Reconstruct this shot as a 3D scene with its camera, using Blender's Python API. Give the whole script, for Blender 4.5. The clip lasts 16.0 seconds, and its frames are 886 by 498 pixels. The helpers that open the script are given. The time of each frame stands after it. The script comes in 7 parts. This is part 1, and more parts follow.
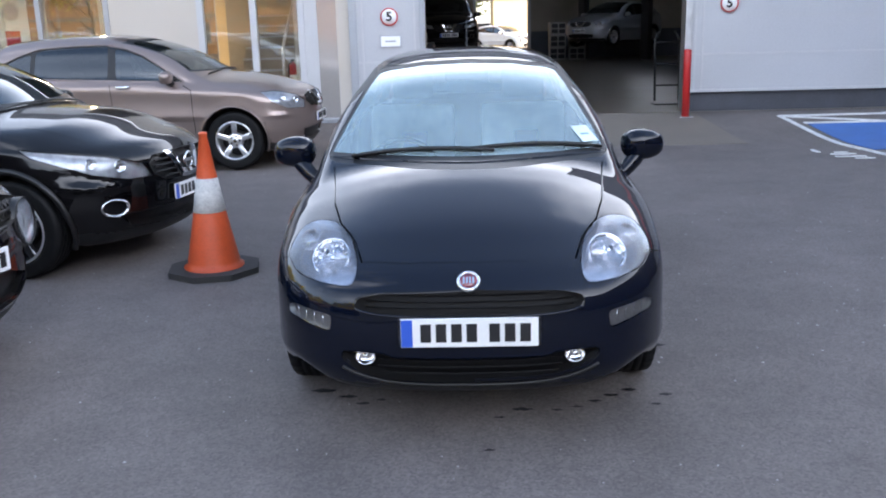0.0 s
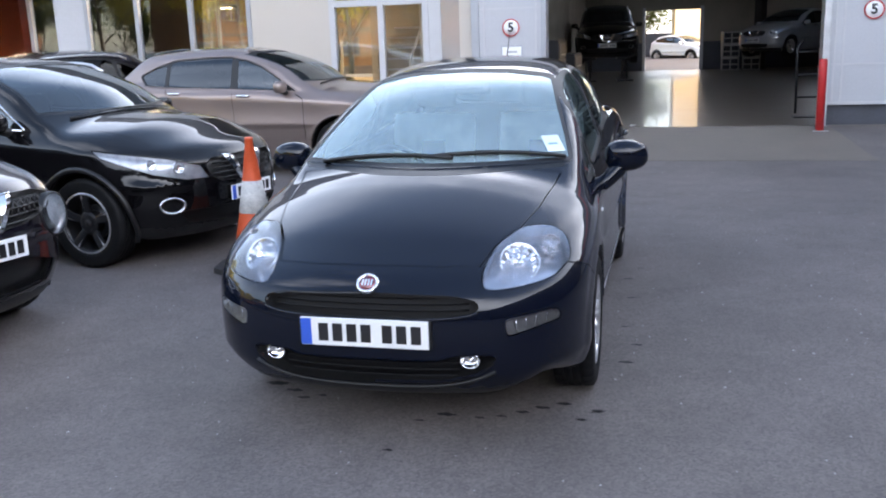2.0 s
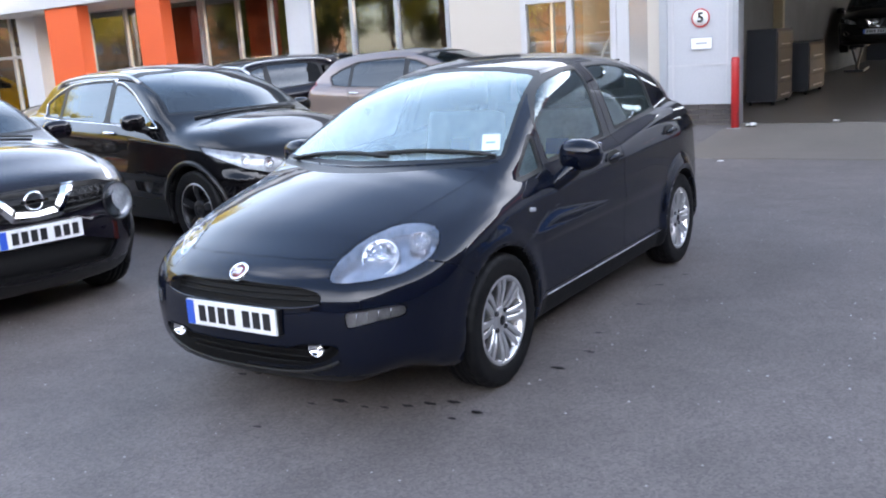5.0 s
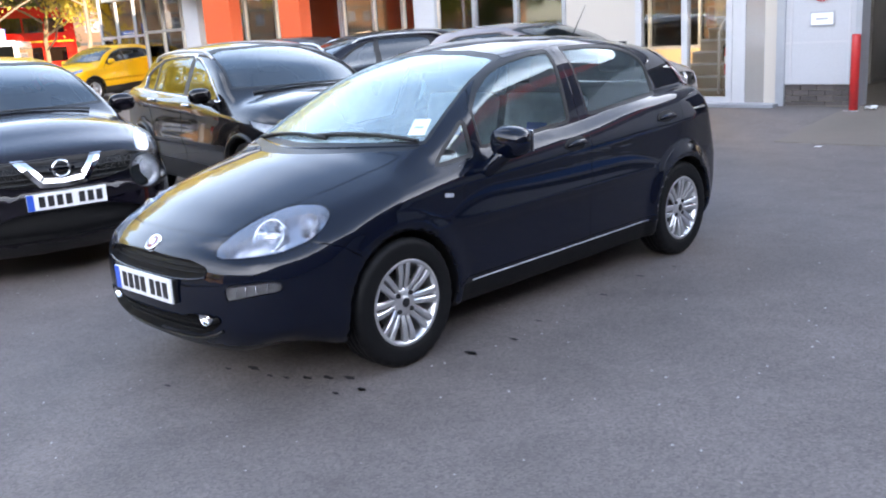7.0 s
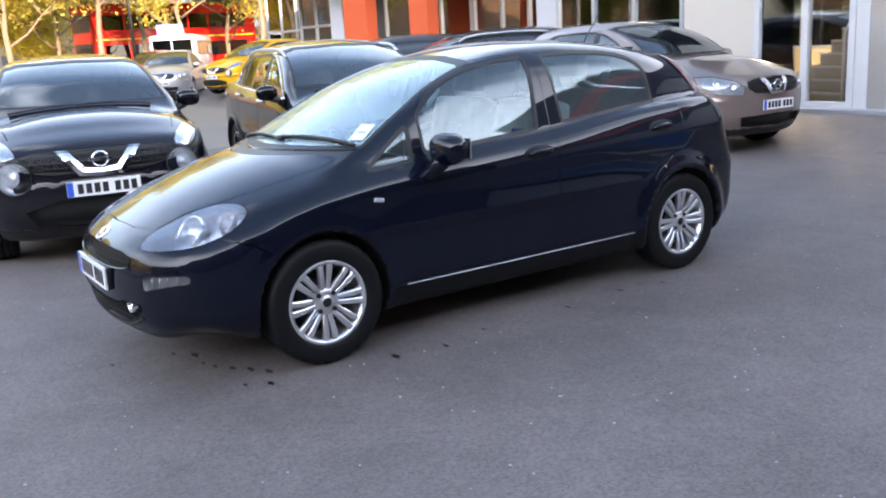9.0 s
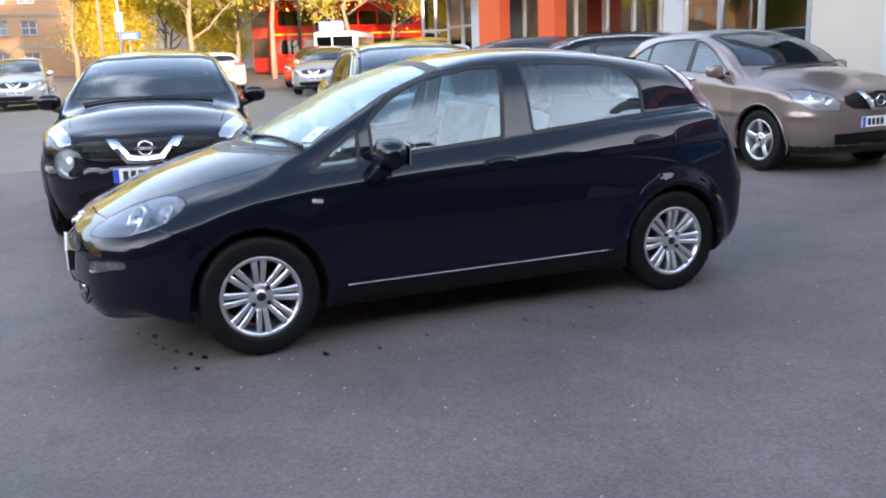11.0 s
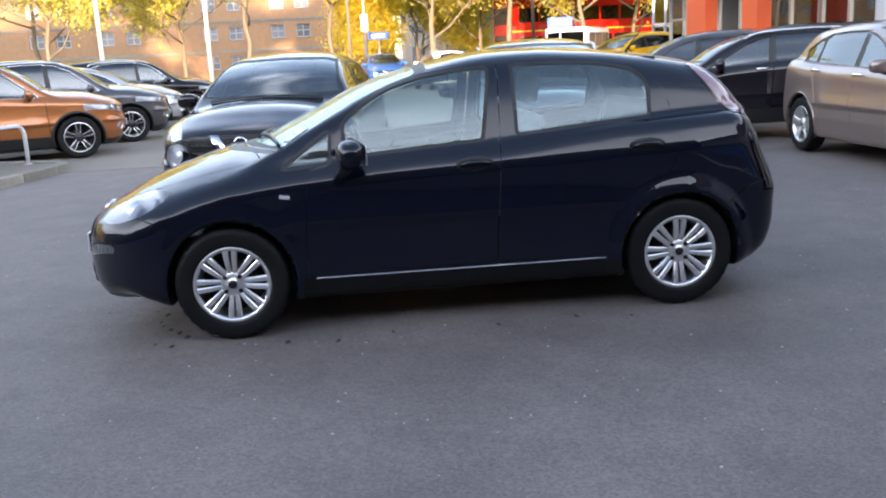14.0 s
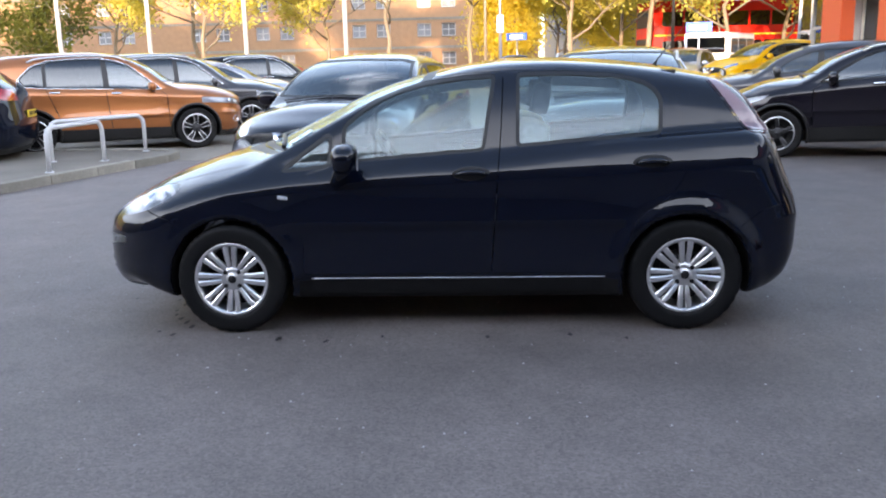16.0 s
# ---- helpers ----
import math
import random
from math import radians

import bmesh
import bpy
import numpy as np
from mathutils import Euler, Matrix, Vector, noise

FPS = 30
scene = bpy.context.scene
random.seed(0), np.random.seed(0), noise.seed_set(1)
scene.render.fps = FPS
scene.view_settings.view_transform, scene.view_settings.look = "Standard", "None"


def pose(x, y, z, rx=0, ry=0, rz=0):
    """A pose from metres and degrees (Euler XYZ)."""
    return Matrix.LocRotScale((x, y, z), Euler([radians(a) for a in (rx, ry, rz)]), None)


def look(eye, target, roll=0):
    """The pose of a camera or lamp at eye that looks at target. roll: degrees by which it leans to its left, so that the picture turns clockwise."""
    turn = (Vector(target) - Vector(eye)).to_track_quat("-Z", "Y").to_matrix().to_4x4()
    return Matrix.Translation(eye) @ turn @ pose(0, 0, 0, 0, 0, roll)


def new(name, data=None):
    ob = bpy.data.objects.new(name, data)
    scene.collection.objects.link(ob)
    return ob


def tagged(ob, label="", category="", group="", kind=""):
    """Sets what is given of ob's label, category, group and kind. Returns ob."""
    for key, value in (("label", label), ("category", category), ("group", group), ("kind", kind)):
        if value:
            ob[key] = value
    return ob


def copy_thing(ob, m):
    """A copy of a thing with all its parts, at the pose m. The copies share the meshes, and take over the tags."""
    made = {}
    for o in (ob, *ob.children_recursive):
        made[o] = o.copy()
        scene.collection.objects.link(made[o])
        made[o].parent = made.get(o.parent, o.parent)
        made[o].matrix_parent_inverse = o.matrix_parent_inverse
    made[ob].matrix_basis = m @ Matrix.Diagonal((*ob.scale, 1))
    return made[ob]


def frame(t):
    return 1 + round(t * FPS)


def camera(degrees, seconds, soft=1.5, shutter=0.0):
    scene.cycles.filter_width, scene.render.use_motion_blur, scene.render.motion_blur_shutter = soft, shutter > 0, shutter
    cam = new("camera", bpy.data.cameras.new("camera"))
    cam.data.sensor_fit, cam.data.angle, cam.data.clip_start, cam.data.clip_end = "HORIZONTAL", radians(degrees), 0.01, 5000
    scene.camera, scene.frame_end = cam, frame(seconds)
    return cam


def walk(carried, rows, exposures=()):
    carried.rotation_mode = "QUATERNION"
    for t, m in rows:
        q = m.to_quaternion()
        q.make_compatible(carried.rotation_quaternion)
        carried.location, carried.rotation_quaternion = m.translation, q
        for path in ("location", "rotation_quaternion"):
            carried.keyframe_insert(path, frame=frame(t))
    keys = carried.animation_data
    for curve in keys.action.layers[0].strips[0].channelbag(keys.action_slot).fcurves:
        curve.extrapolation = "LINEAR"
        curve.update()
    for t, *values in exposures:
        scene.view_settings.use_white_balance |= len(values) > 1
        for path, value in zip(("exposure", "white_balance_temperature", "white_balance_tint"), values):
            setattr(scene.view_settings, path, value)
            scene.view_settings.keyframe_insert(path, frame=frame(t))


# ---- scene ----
cam = camera(52.8, 16.0, soft=2.0)
METRES, EYE, TILT, LEAN, TURN = 8.9, 1.62, -0.9, 0.0, 2.0
ROWS = [
    (0.0, 0.0, 0.0, 0.0, -0.35, -13.16, 1.49),
    (0.5, 0.0273, -0.0034, -0.0007, 2.19, -12.44, 1.89),
    (1.0, 0.0558, 0.0009, -0.0017, 4.89, -12.17, 2.36),
    (1.5, 0.0859, 0.0054, -0.0026, 8.07, -12.25, 2.18),
    (2.0, 0.1237, 0.0029, -0.0041, 11.8, -12.15, 1.71),
    (2.5, 0.1563, 0.0102, -0.0064, 15.25, -11.88, 1.83),
    (3.0, 0.1884, 0.0202, -0.0062, 18.41, -11.9, 2.63),
    (3.5, 0.2254, 0.0229, -0.0074, 22.03, -11.77, 3.03),
    (4.0, 0.2559, 0.033, -0.0088, 24.97, -11.52, 3.41),
    (6.5, 0.398, 0.1174, -0.0086, 39.31, -12.79, 2.63),
    (7.0, 0.4302, 0.1382, -0.0081, 42.31, -12.91, 2.91),
    (7.5, 0.4544, 0.1604, -0.0098, 44.79, -12.81, 2.9),
    (8.0, 0.4739, 0.1879, -0.0073, 47.03, -12.9, 2.71),
    (8.5, 0.4993, 0.2126, -0.0083, 50.61, -12.83, 2.89),
    (9.0, 0.5228, 0.2349, -0.0073, 53.73, -12.73, 2.44),
    (11.5, 0.6043, 0.3746, -0.0076, 68.51, -12.41, 1.27),
    (12.0, 0.6166, 0.4019, -0.0089, 72.47, -12.43, 1.71),
    (12.5, 0.6345, 0.4303, -0.007, 76.55, -12.34, 2.08),
    (13.0, 0.6396, 0.4575, -0.0083, 78.77, -11.99, 1.62),
    (13.5, 0.6398, 0.4855, -0.006, 79.94, -12.03, 1.13),
    (14.0, 0.647, 0.511, -0.0074, 81.65, -12.27, 1.95),
    (14.5, 0.6557, 0.5364, -0.0058, 84.06, -12.15, 2.06),
    (15.0, 0.655, 0.5617, -0.0072, 86.76, -12.15, 2.06),
    (15.5, 0.6488, 0.5879, -0.0052, 89.04, -12.5, 0.79),
    (16.0, 0.6496, 0.6012, -0.0045, 91.13, -12.07, 0.46),
]
walk(cam, [(t, pose(0, 0, EYE, TILT, LEAN, TURN) @ pose(METRES * x, METRES * y, METRES * z, 90 + pitch, roll, yaw)) for t, x, y, z, yaw, pitch, roll in ROWS],
     exposures=[(0.0, 2.58, 7950, 19), (3.5, 2.72, 8150, 20), (7.0, 2.98, 8150, 20), (9.0, 2.86, 8150, 20), (12.5, 2.61, 8300, 19), (16.0, 2.63, 8250, 19)])

# ---- daylight: low warm sun behind the buildings, open sky ----
SUN_EL, SUN_AZ = 10.5, 100.0     # degrees; azimuth clockwise from +y
world = bpy.data.worlds.new("daylight")
scene.world = world
world.use_nodes = True
wn = world.node_tree.nodes
sky = wn.new("ShaderNodeTexSky")
sky.sky_type, sky.sun_disc = "NISHITA", False
sky.sun_elevation, sky.sun_rotation = radians(SUN_EL), radians(SUN_AZ)
sky.air_density, sky.dust_density, sky.ozone_density = 1.0, 0.9, 3.0
wn["Background"].inputs["Strength"].default_value = 0.15
wl = world.node_tree.links
haze = wn.new("ShaderNodeMix")          # broken thin cloud over the clear sky
haze.data_type, haze.blend_type = "RGBA", "MIX"
haze.inputs["B"].default_value = (7.6, 9.6, 12.6, 1)
way, billow, cover = wn.new("ShaderNodeTexCoord"), wn.new("ShaderNodeTexNoise"), wn.new("ShaderNodeMapRange")
billow.inputs["Scale"].default_value, billow.inputs["Detail"].default_value, billow.inputs["Roughness"].default_value = 1.7, 6, 0.50
cover.interpolation_type = "SMOOTHSTEP"
for k, v in (("From Min", 0.53), ("From Max", 0.72), ("To Min", 0.0), ("To Max", 0.40)):
    cover.inputs[k].default_value = v
wl.new(way.outputs["Generated"], billow.inputs["Vector"])
wl.new(billow.outputs["Fac"], cover.inputs["Value"])
# a bank of bright haze over the roofs, clear blue overhead
split, low, thick = wn.new("ShaderNodeSeparateXYZ"), wn.new("ShaderNodeValToRGB"), wn.new("ShaderNodeMath")
low.color_ramp.interpolation = "EASE"
bank = low.color_ramp.elements
bank[0].position, bank[1].position = 0.0, 0.72
for k, v in ((0, 0.22), (1, 0.02)):
    bank[k].color = (v, v, v, 1)
for q, v in ((0.20, 0.34), (0.38, 0.74), (0.53, 0.40)):
    bank.new(q).color = (v, v, v, 1)
thick.operation, thick.use_clamp = "ADD", True
wl.new(way.outputs["Generated"], split.inputs[0])
wl.new(split.outputs["Z"], low.inputs["Fac"])
wl.new(cover.outputs[0], thick.inputs[0])
# the haze is brighter on the sun's side
toward, glare = wn.new("ShaderNodeMapRange"), wn.new("ShaderNodeMath")
for k, v in (("From Min", -0.8), ("From Max", 0.4), ("To Min", 0.24), ("To Max", 1.2)):
    toward.inputs[k].default_value = v
glare.operation = "MULTIPLY"
wl.new(split.outputs["X"], toward.inputs["Value"])
wl.new(low.outputs[0], glare.inputs[0])
wl.new(toward.outputs[0], glare.inputs[1])
wl.new(glare.outputs[0], thick.inputs[1])
wl.new(thick.outputs[0], haze.inputs["Factor"])
wl.new(sky.outputs["Color"], haze.inputs["A"])
world.node_tree.links.new(haze.outputs["Result"], wn["Background"].inputs["Color"])
sun = new("sun", bpy.data.lights.new("sun", "SUN"))
sun.data.energy, sun.data.angle, sun.data.color = 2.0, radians(0.6), (1.0, 0.80, 0.56)
sun_way = Vector((math.sin(radians(SUN_AZ)) * math.cos(radians(SUN_EL)), math.cos(radians(SUN_AZ)) * math.cos(radians(SUN_EL)), math.sin(radians(SUN_EL))))
sun.matrix_world = look(sun_way * 60, (0, 0, 0))

# ---- materials ----
def surface(name, base, rough=0.5, metal=0.0, vary=0.12, scale=6.0, fine=120.0, bump=0.05, coat=0.0, each=0.0, specular=0.5, coat_ior=1.5):
    """A procedural surface with two sizes of variation, in real-world metres."""
    m = bpy.data.materials.new(name)
    m.use_nodes = True
    n, l = m.node_tree.nodes, m.node_tree.links
    b = n["Principled BSDF"]
    co = n.new("ShaderNodeTexCoord")
    big, small = n.new("ShaderNodeTexNoise"), n.new("ShaderNodeTexNoise")
    big.inputs["Scale"].default_value, small.inputs["Scale"].default_value = scale, fine
    big.inputs["Detail"].default_value = small.inputs["Detail"].default_value = 4
    for t in (big, small):
        l.new(co.outputs["Object"], t.inputs["Vector"])
    add = n.new("ShaderNodeMath")
    add.operation = "ADD"
    l.new(big.outputs["Fac"], add.inputs[0])
    l.new(small.outputs["Fac"], add.inputs[1])
    ramp = n.new("ShaderNodeMapRange")
    ramp.inputs["From Min"].default_value, ramp.inputs["From Max"].default_value = 0.6, 1.4
    ramp.inputs["To Min"].default_value, ramp.inputs["To Max"].default_value = 1 - vary, 1 + vary
    l.new(add.outputs[0], ramp.inputs["Value"])
    last = ramp.outputs[0]
    if each:
        info = n.new("ShaderNodeObjectInfo")
        r2 = n.new("ShaderNodeMapRange")
        r2.inputs["To Min"].default_value, r2.inputs["To Max"].default_value = 1 - each, 1 + each
        l.new(info.outputs["Random"], r2.inputs["Value"])
        mul = n.new("ShaderNodeMath")
        mul.operation = "MULTIPLY"
        l.new(last, mul.inputs[0])
        l.new(r2.outputs[0], mul.inputs[1])
        last = mul.outputs[0]
    sc = n.new("ShaderNodeVectorMath")
    sc.operation = "SCALE"
    sc.inputs[0].default_value = base
    l.new(last, sc.inputs["Scale"])
    l.new(sc.outputs[0], b.inputs["Base Color"])
    rr = n.new("ShaderNodeMapRange")
    rr.inputs["To Min"].default_value, rr.inputs["To Max"].default_value = max(rough - 0.5 * vary * rough, 0), min(rough + 0.5 * vary * rough + 0.001, 1)
    l.new(big.outputs["Fac"], rr.inputs["Value"])
    l.new(rr.outputs[0], b.inputs["Roughness"])
    b.inputs["Metallic"].default_value = metal
    b.inputs["Specular IOR Level"].default_value = specular
    b.inputs["Coat Weight"].default_value = coat
    b.inputs["Coat Roughness"].default_value = 0.02
    b.inputs["Coat IOR"].default_value = coat_ior
    if bump:
        bp = n.new("ShaderNodeBump")
        bp.inputs["Strength"].default_value, bp.inputs["Distance"].default_value = bump, 0.004
        l.new(small.outputs["Fac"], bp.inputs["Height"])
        l.new(bp.outputs[0], b.inputs["Normal"])
    return m


def paint(name, base, metal=0.4, rough=0.30):
    m = surface(name, base, rough=rough, metal=metal, vary=0.06, scale=1.5, fine=900, bump=0.0, coat=1.0, specular=0.04, coat_ior=1.42)
    return m


def glass(name, tint, ior=1.6, rough=0.0, film=0.0, sheen=(0.92, 0.97, 1.0)):
    """Thin glass; film is the share of a pale teal diffuse layer mixed over it."""
    m = bpy.data.materials.new(name)
    m.use_nodes = True
    n, l = m.node_tree.nodes, m.node_tree.links
    n.remove(n["Principled BSDF"])
    tr, gl, mix, fr = n.new("ShaderNodeBsdfTransparent"), n.new("ShaderNodeBsdfGlossy"), n.new("ShaderNodeMixShader"), n.new("ShaderNodeFresnel")
    tr.inputs["Color"].default_value = (*tint, 1)
    gl.inputs["Roughness"].default_value = rough
    gl.inputs["Color"].default_value = (*sheen, 1)
    fr.inputs["IOR"].default_value = ior
    l.new(fr.outputs[0], mix.inputs[0])
    l.new(tr.outputs[0], mix.inputs[1])
    l.new(gl.outputs[0], mix.inputs[2])
    last = mix.outputs[0]
    if film:
        co, cloud, amount = n.new("ShaderNodeTexCoord"), n.new("ShaderNodeTexNoise"), n.new("ShaderNodeMapRange")
        cloud.inputs["Scale"].default_value = 3.0
        amount.inputs["To Min"].default_value, amount.inputs["To Max"].default_value = film * 0.6, film * 1.4
        pale_layer, over = n.new("ShaderNodeBsdfDiffuse"), n.new("ShaderNodeMixShader")
        pale_layer.inputs["Color"].default_value = (0.60, 0.82, 0.86, 1)
        l.new(co.outputs["Object"], cloud.inputs["Vector"])
        l.new(cloud.outputs["Fac"], amount.inputs["Value"])
        l.new(amount.outputs[0], over.inputs[0])
        l.new(last, over.inputs[1])
        l.new(pale_layer.outputs[0], over.inputs[2])
        last = over.outputs[0]
    l.new(last, n["Material Output"].inputs["Surface"])
    return m


def glow(name, colour, strength):
    m = bpy.data.materials.new(name)
    m.use_nodes = True
    b = m.node_tree.nodes["Principled BSDF"]
    b.inputs["Base Color"].default_value = (*colour, 1)
    b.inputs["Emission Color"].default_value = (*colour, 1)
    b.inputs["Emission Strength"].default_value = strength
    return m


def asphalt_material():
    m = bpy.data.materials.new("asphalt")
    m.use_nodes = True
    n, l = m.node_tree.nodes, m.node_tree.links
    b = n["Principled BSDF"]
    co = n.new("ShaderNodeTexCoord")

    def noise_at(scale, detail=4, rough=0.6):
        t = n.new("ShaderNodeTexNoise")
        t.inputs["Scale"].default_value, t.inputs["Detail"].default_value, t.inputs["Roughness"].default_value = scale, detail, rough
        l.new(co.outputs["Object"], t.inputs["Vector"])
        return t.outputs["Fac"]

    def ramp(src, a, bb, lo, hi):
        r = n.new("ShaderNodeMapRange")
        for k, v in (("From Min", a), ("From Max", bb), ("To Min", lo), ("To Max", hi)):
            r.inputs[k].default_value = v
        l.new(src, r.inputs["Value"])
        return r.outputs[0]

    def math2(op, p, q):
        k = n.new("ShaderNodeMath")
        k.operation = op
        for i, v in enumerate((p, q)):
            if isinstance(v, (int, float)):
                k.inputs[i].default_value = v
            else:
                l.new(v, k.inputs[i])
        return k.outputs[0]

    grain = noise_at(260, 3)
    patches = ramp(noise_at(0.55, 5), 0.3, 0.7, 0.74, 1.22)
    stains = ramp(noise_at(2.3, 5, 0.7), 0.36, 0.62, 0.86, 1.06)
    stone = n.new("ShaderNodeTexVoronoi")
    stone.inputs["Scale"].default_value = 95
    l.new(co.outputs["Object"], stone.inputs["Vector"])
    tone = ramp(stone.outputs["Color"], 0.0, 1.0, 0.72, 1.3)
    # sparse pale chippings
    chip = n.new("ShaderNodeTexVoronoi")
    chip.inputs["Scale"].default_value = 9
    l.new(co.outputs["Object"], chip.inputs["Vector"])
    sep = n.new("ShaderNodeSeparateColor")
    l.new(chip.outputs["Color"], sep.inputs[0])
    size = ramp(sep.outputs[1], 0.0, 1.0, 0.010, 0.035)
    near = math2("LESS_THAN", chip.outputs["Distance"], size)
    some = math2("GREATER_THAN", sep.outputs[0], 0.45)
    white = math2("MULTIPLY", near, some)
    val = math2("MULTIPLY", math2("MULTIPLY", patches, stains), math2("MULTIPLY", tone, ramp(grain, 0.2, 0.8, 0.8, 1.2)))
    sc = n.new("ShaderNodeVectorMath")
    sc.operation = "SCALE"
    sc.inputs[0].default_value = (0.1400, 0.1205, 0.1130)
    l.new(val, sc.inputs["Scale"])
    mix = n.new("ShaderNodeMix")
    mix.data_type = "RGBA"
    l.new(white, mix.inputs["Factor"])
    l.new(sc.outputs[0], mix.inputs["A"])
    mix.inputs["B"].default_value = (0.26, 0.255, 0.245, 1)
    l.new(mix.outputs["Result"], b.inputs["Base Color"])
    l.new(ramp(patches, 0.8, 1.2, 0.62, 0.82), b.inputs["Roughness"])
    b.inputs["Specular IOR Level"].default_value = 0.35
    bp = n.new("ShaderNodeBump")
    bp.inputs["Strength"].default_value, bp.inputs["Distance"].default_value = 0.3, 0.004
    l.new(math2("ADD", stone.outputs["Distance"], grain), bp.inputs["Height"])
    l.new(bp.outputs[0], b.inputs["Normal"])
    return m


ASPHALT = asphalt_material()
CONCRETE = surface("concrete", (0.150, 0.126, 0.104), 0.7, vary=0.22, scale=1.4, fine=70, bump=0.25)
KERB = surface("kerb stone", (0.20, 0.185, 0.155), 0.9, vary=0.4, scale=4, fine=70, bump=0.5, each=0.2)
RUBBER = surface("tyre rubber", (0.0070, 0.0070, 0.0076), 0.55, vary=0.3, scale=12, fine=200, bump=0.2, specular=0.16)
PLASTIC = surface("black plastic", (0.006, 0.006, 0.0065), 0.42, vary=0.15, scale=10, fine=400, bump=0.08)
SEAL = surface("rubber seal", (0.005, 0.005, 0.0055), 0.5, vary=0.1, bump=0.0)
LINER = surface("dark cabin lining", (0.02, 0.02, 0.022), 0.9, vary=0.15, scale=9, fine=300, bump=0.1)
FABRIC = surface("seat fabric", (0.045, 0.046, 0.052), 0.92, vary=0.25, scale=14, fine=500, bump=0.3)
ALLOY = surface("silver alloy", (0.74, 0.74, 0.75), 0.30, metal=0.9, vary=0.08, scale=8, fine=300, bump=0.02)
CHROME = surface("chrome", (0.85, 0.86, 0.88), 0.07, metal=1.0, vary=0.05, bump=0.0)
DARK_ALLOY = surface("dark alloy", (0.03, 0.03, 0.033), 0.35, metal=0.6, vary=0.1, bump=0.0)
STEEL = surface("galvanised steel", (0.55, 0.56, 0.57), 0.38, metal=0.9, vary=0.2, scale=9, fine=80, bump=0.05)
SCREEN_GLASS = glass("windscreen glass", (0.74, 0.88, 0.87), 2.4, film=0.22, sheen=(0.82, 0.95, 1.0))
SIDE_GLASS = glass("side window glass", (0.66, 0.78, 0.77), 1.8, film=0.035, sheen=(0.80, 0.95, 1.0))
PRIVACY_GLASS = glass("privacy glass", (0.06, 0.07, 0.07), 1.8)
CAR_GLASS = glass("tinted car glass", (0.22, 0.26, 0.28), 1.95, film=0.012)
LENS = glass("clear lamp lens", (0.93, 0.95, 0.97), 1.35)
SHOP_GLASS = glass("coated shop window glass", (0.88, 0.90, 0.88), 2.1)
DOOR_GLASS = glass("clear door glass", (0.92, 0.94, 0.93), 1.75)
RED_LENS = surface("red lamp lens", (0.30, 0.012, 0.012), 0.12, vary=0.1, bump=0.0, coat=1.0)
DEEP_RED = surface("deep red lamp edge", (0.060, 0.008, 0.012), 0.1, vary=0.1, bump=0.0, coat=1.0)
PINK_LENS = surface("pale red lamp lens", (0.26, 0.155, 0.165), 0.08, vary=0.1, bump=0.0, coat=1.0)
LAMP_FACE = surface("frosted lamp face", (0.66, 0.68, 0.71), 0.2, metal=0.45, vary=0.25, scale=30, fine=60, bump=0.4, coat=0.5)
REFLECTOR = surface("lamp reflector", (0.85, 0.86, 0.88), 0.22, metal=1.0, vary=0.1, scale=40, fine=45, bump=0.6)
LAMP_BED = surface("lamp housing grey", (0.50, 0.51, 0.54), 0.2, metal=0.9, vary=0.2, scale=25, fine=30, bump=0.25)
CROSS_BED = surface("grey lamp housing", (0.36, 0.37, 0.39), 0.3, metal=0.6, vary=0.3, scale=22, fine=30, bump=0.2)
HATCH_BED = surface("satin lamp housing", (0.50, 0.50, 0.53), 0.16, metal=0.85, vary=0.2, scale=18, fine=30, bump=0.1)
INDICATOR_BED = surface("smoky indicator bed", (0.24, 0.23, 0.23), 0.3, metal=0.7, vary=0.2, scale=40, bump=0.0)
PLATE_WHITE = surface("white plate", (0.80, 0.80, 0.79), 0.30, vary=0.04, bump=0.0)
PLATE_YELLOW = surface("yellow plate", (0.75, 0.52, 0.05), 0.30, vary=0.04, bump=0.0)
PLATE_BLUE = surface("blue plate band", (0.02, 0.10, 0.50), 0.30, vary=0.04, bump=0.0)
INK = surface("black ink", (0.012, 0.012, 0.014), 0.45, vary=0.05, bump=0.0)
RED_BADGE = surface("dark red enamel", (0.16, 0.01, 0.025), 0.2, vary=0.08, bump=0.0, coat=1.0)
NAVY = paint("navy metallic paint", (0.0004, 0.0023, 0.0085), 0.05, 0.40)
BLACK_PAINT = paint("black metallic paint", (0.0035, 0.0032, 0.0038), 0.05, 0.28)
AUBERGINE = paint("black purple paint", (0.0060, 0.0050, 0.0085), 0.05, 0.28)
BRONZE = paint("grey bronze metallic paint", (0.25, 0.192, 0.172), 0.65, 0.32)
COPPER = paint("copper orange metallic paint", (0.33, 0.115, 0.042), 0.55, 0.30)
SILVER = paint("silver metallic paint", (0.42, 0.43, 0.46), 0.7, 0.30)
WHITE_PAINT = paint("white car paint", (0.75, 0.75, 0.74), 0.0, 0.35)
BLUE_PAINT = paint("bright blue car paint", (0.02, 0.13, 0.42), 0.3, 0.30)
YELLOW_PAINT = paint("yellow car paint", (0.62, 0.33, 0.01), 0.1, 0.32)
RED_PAINT = paint("red car paint", (0.40, 0.035, 0.012), 0.1, 0.32)
GREY_PAINT = paint("dark grey metallic paint", (0.07, 0.068, 0.072), 0.5, 0.30)


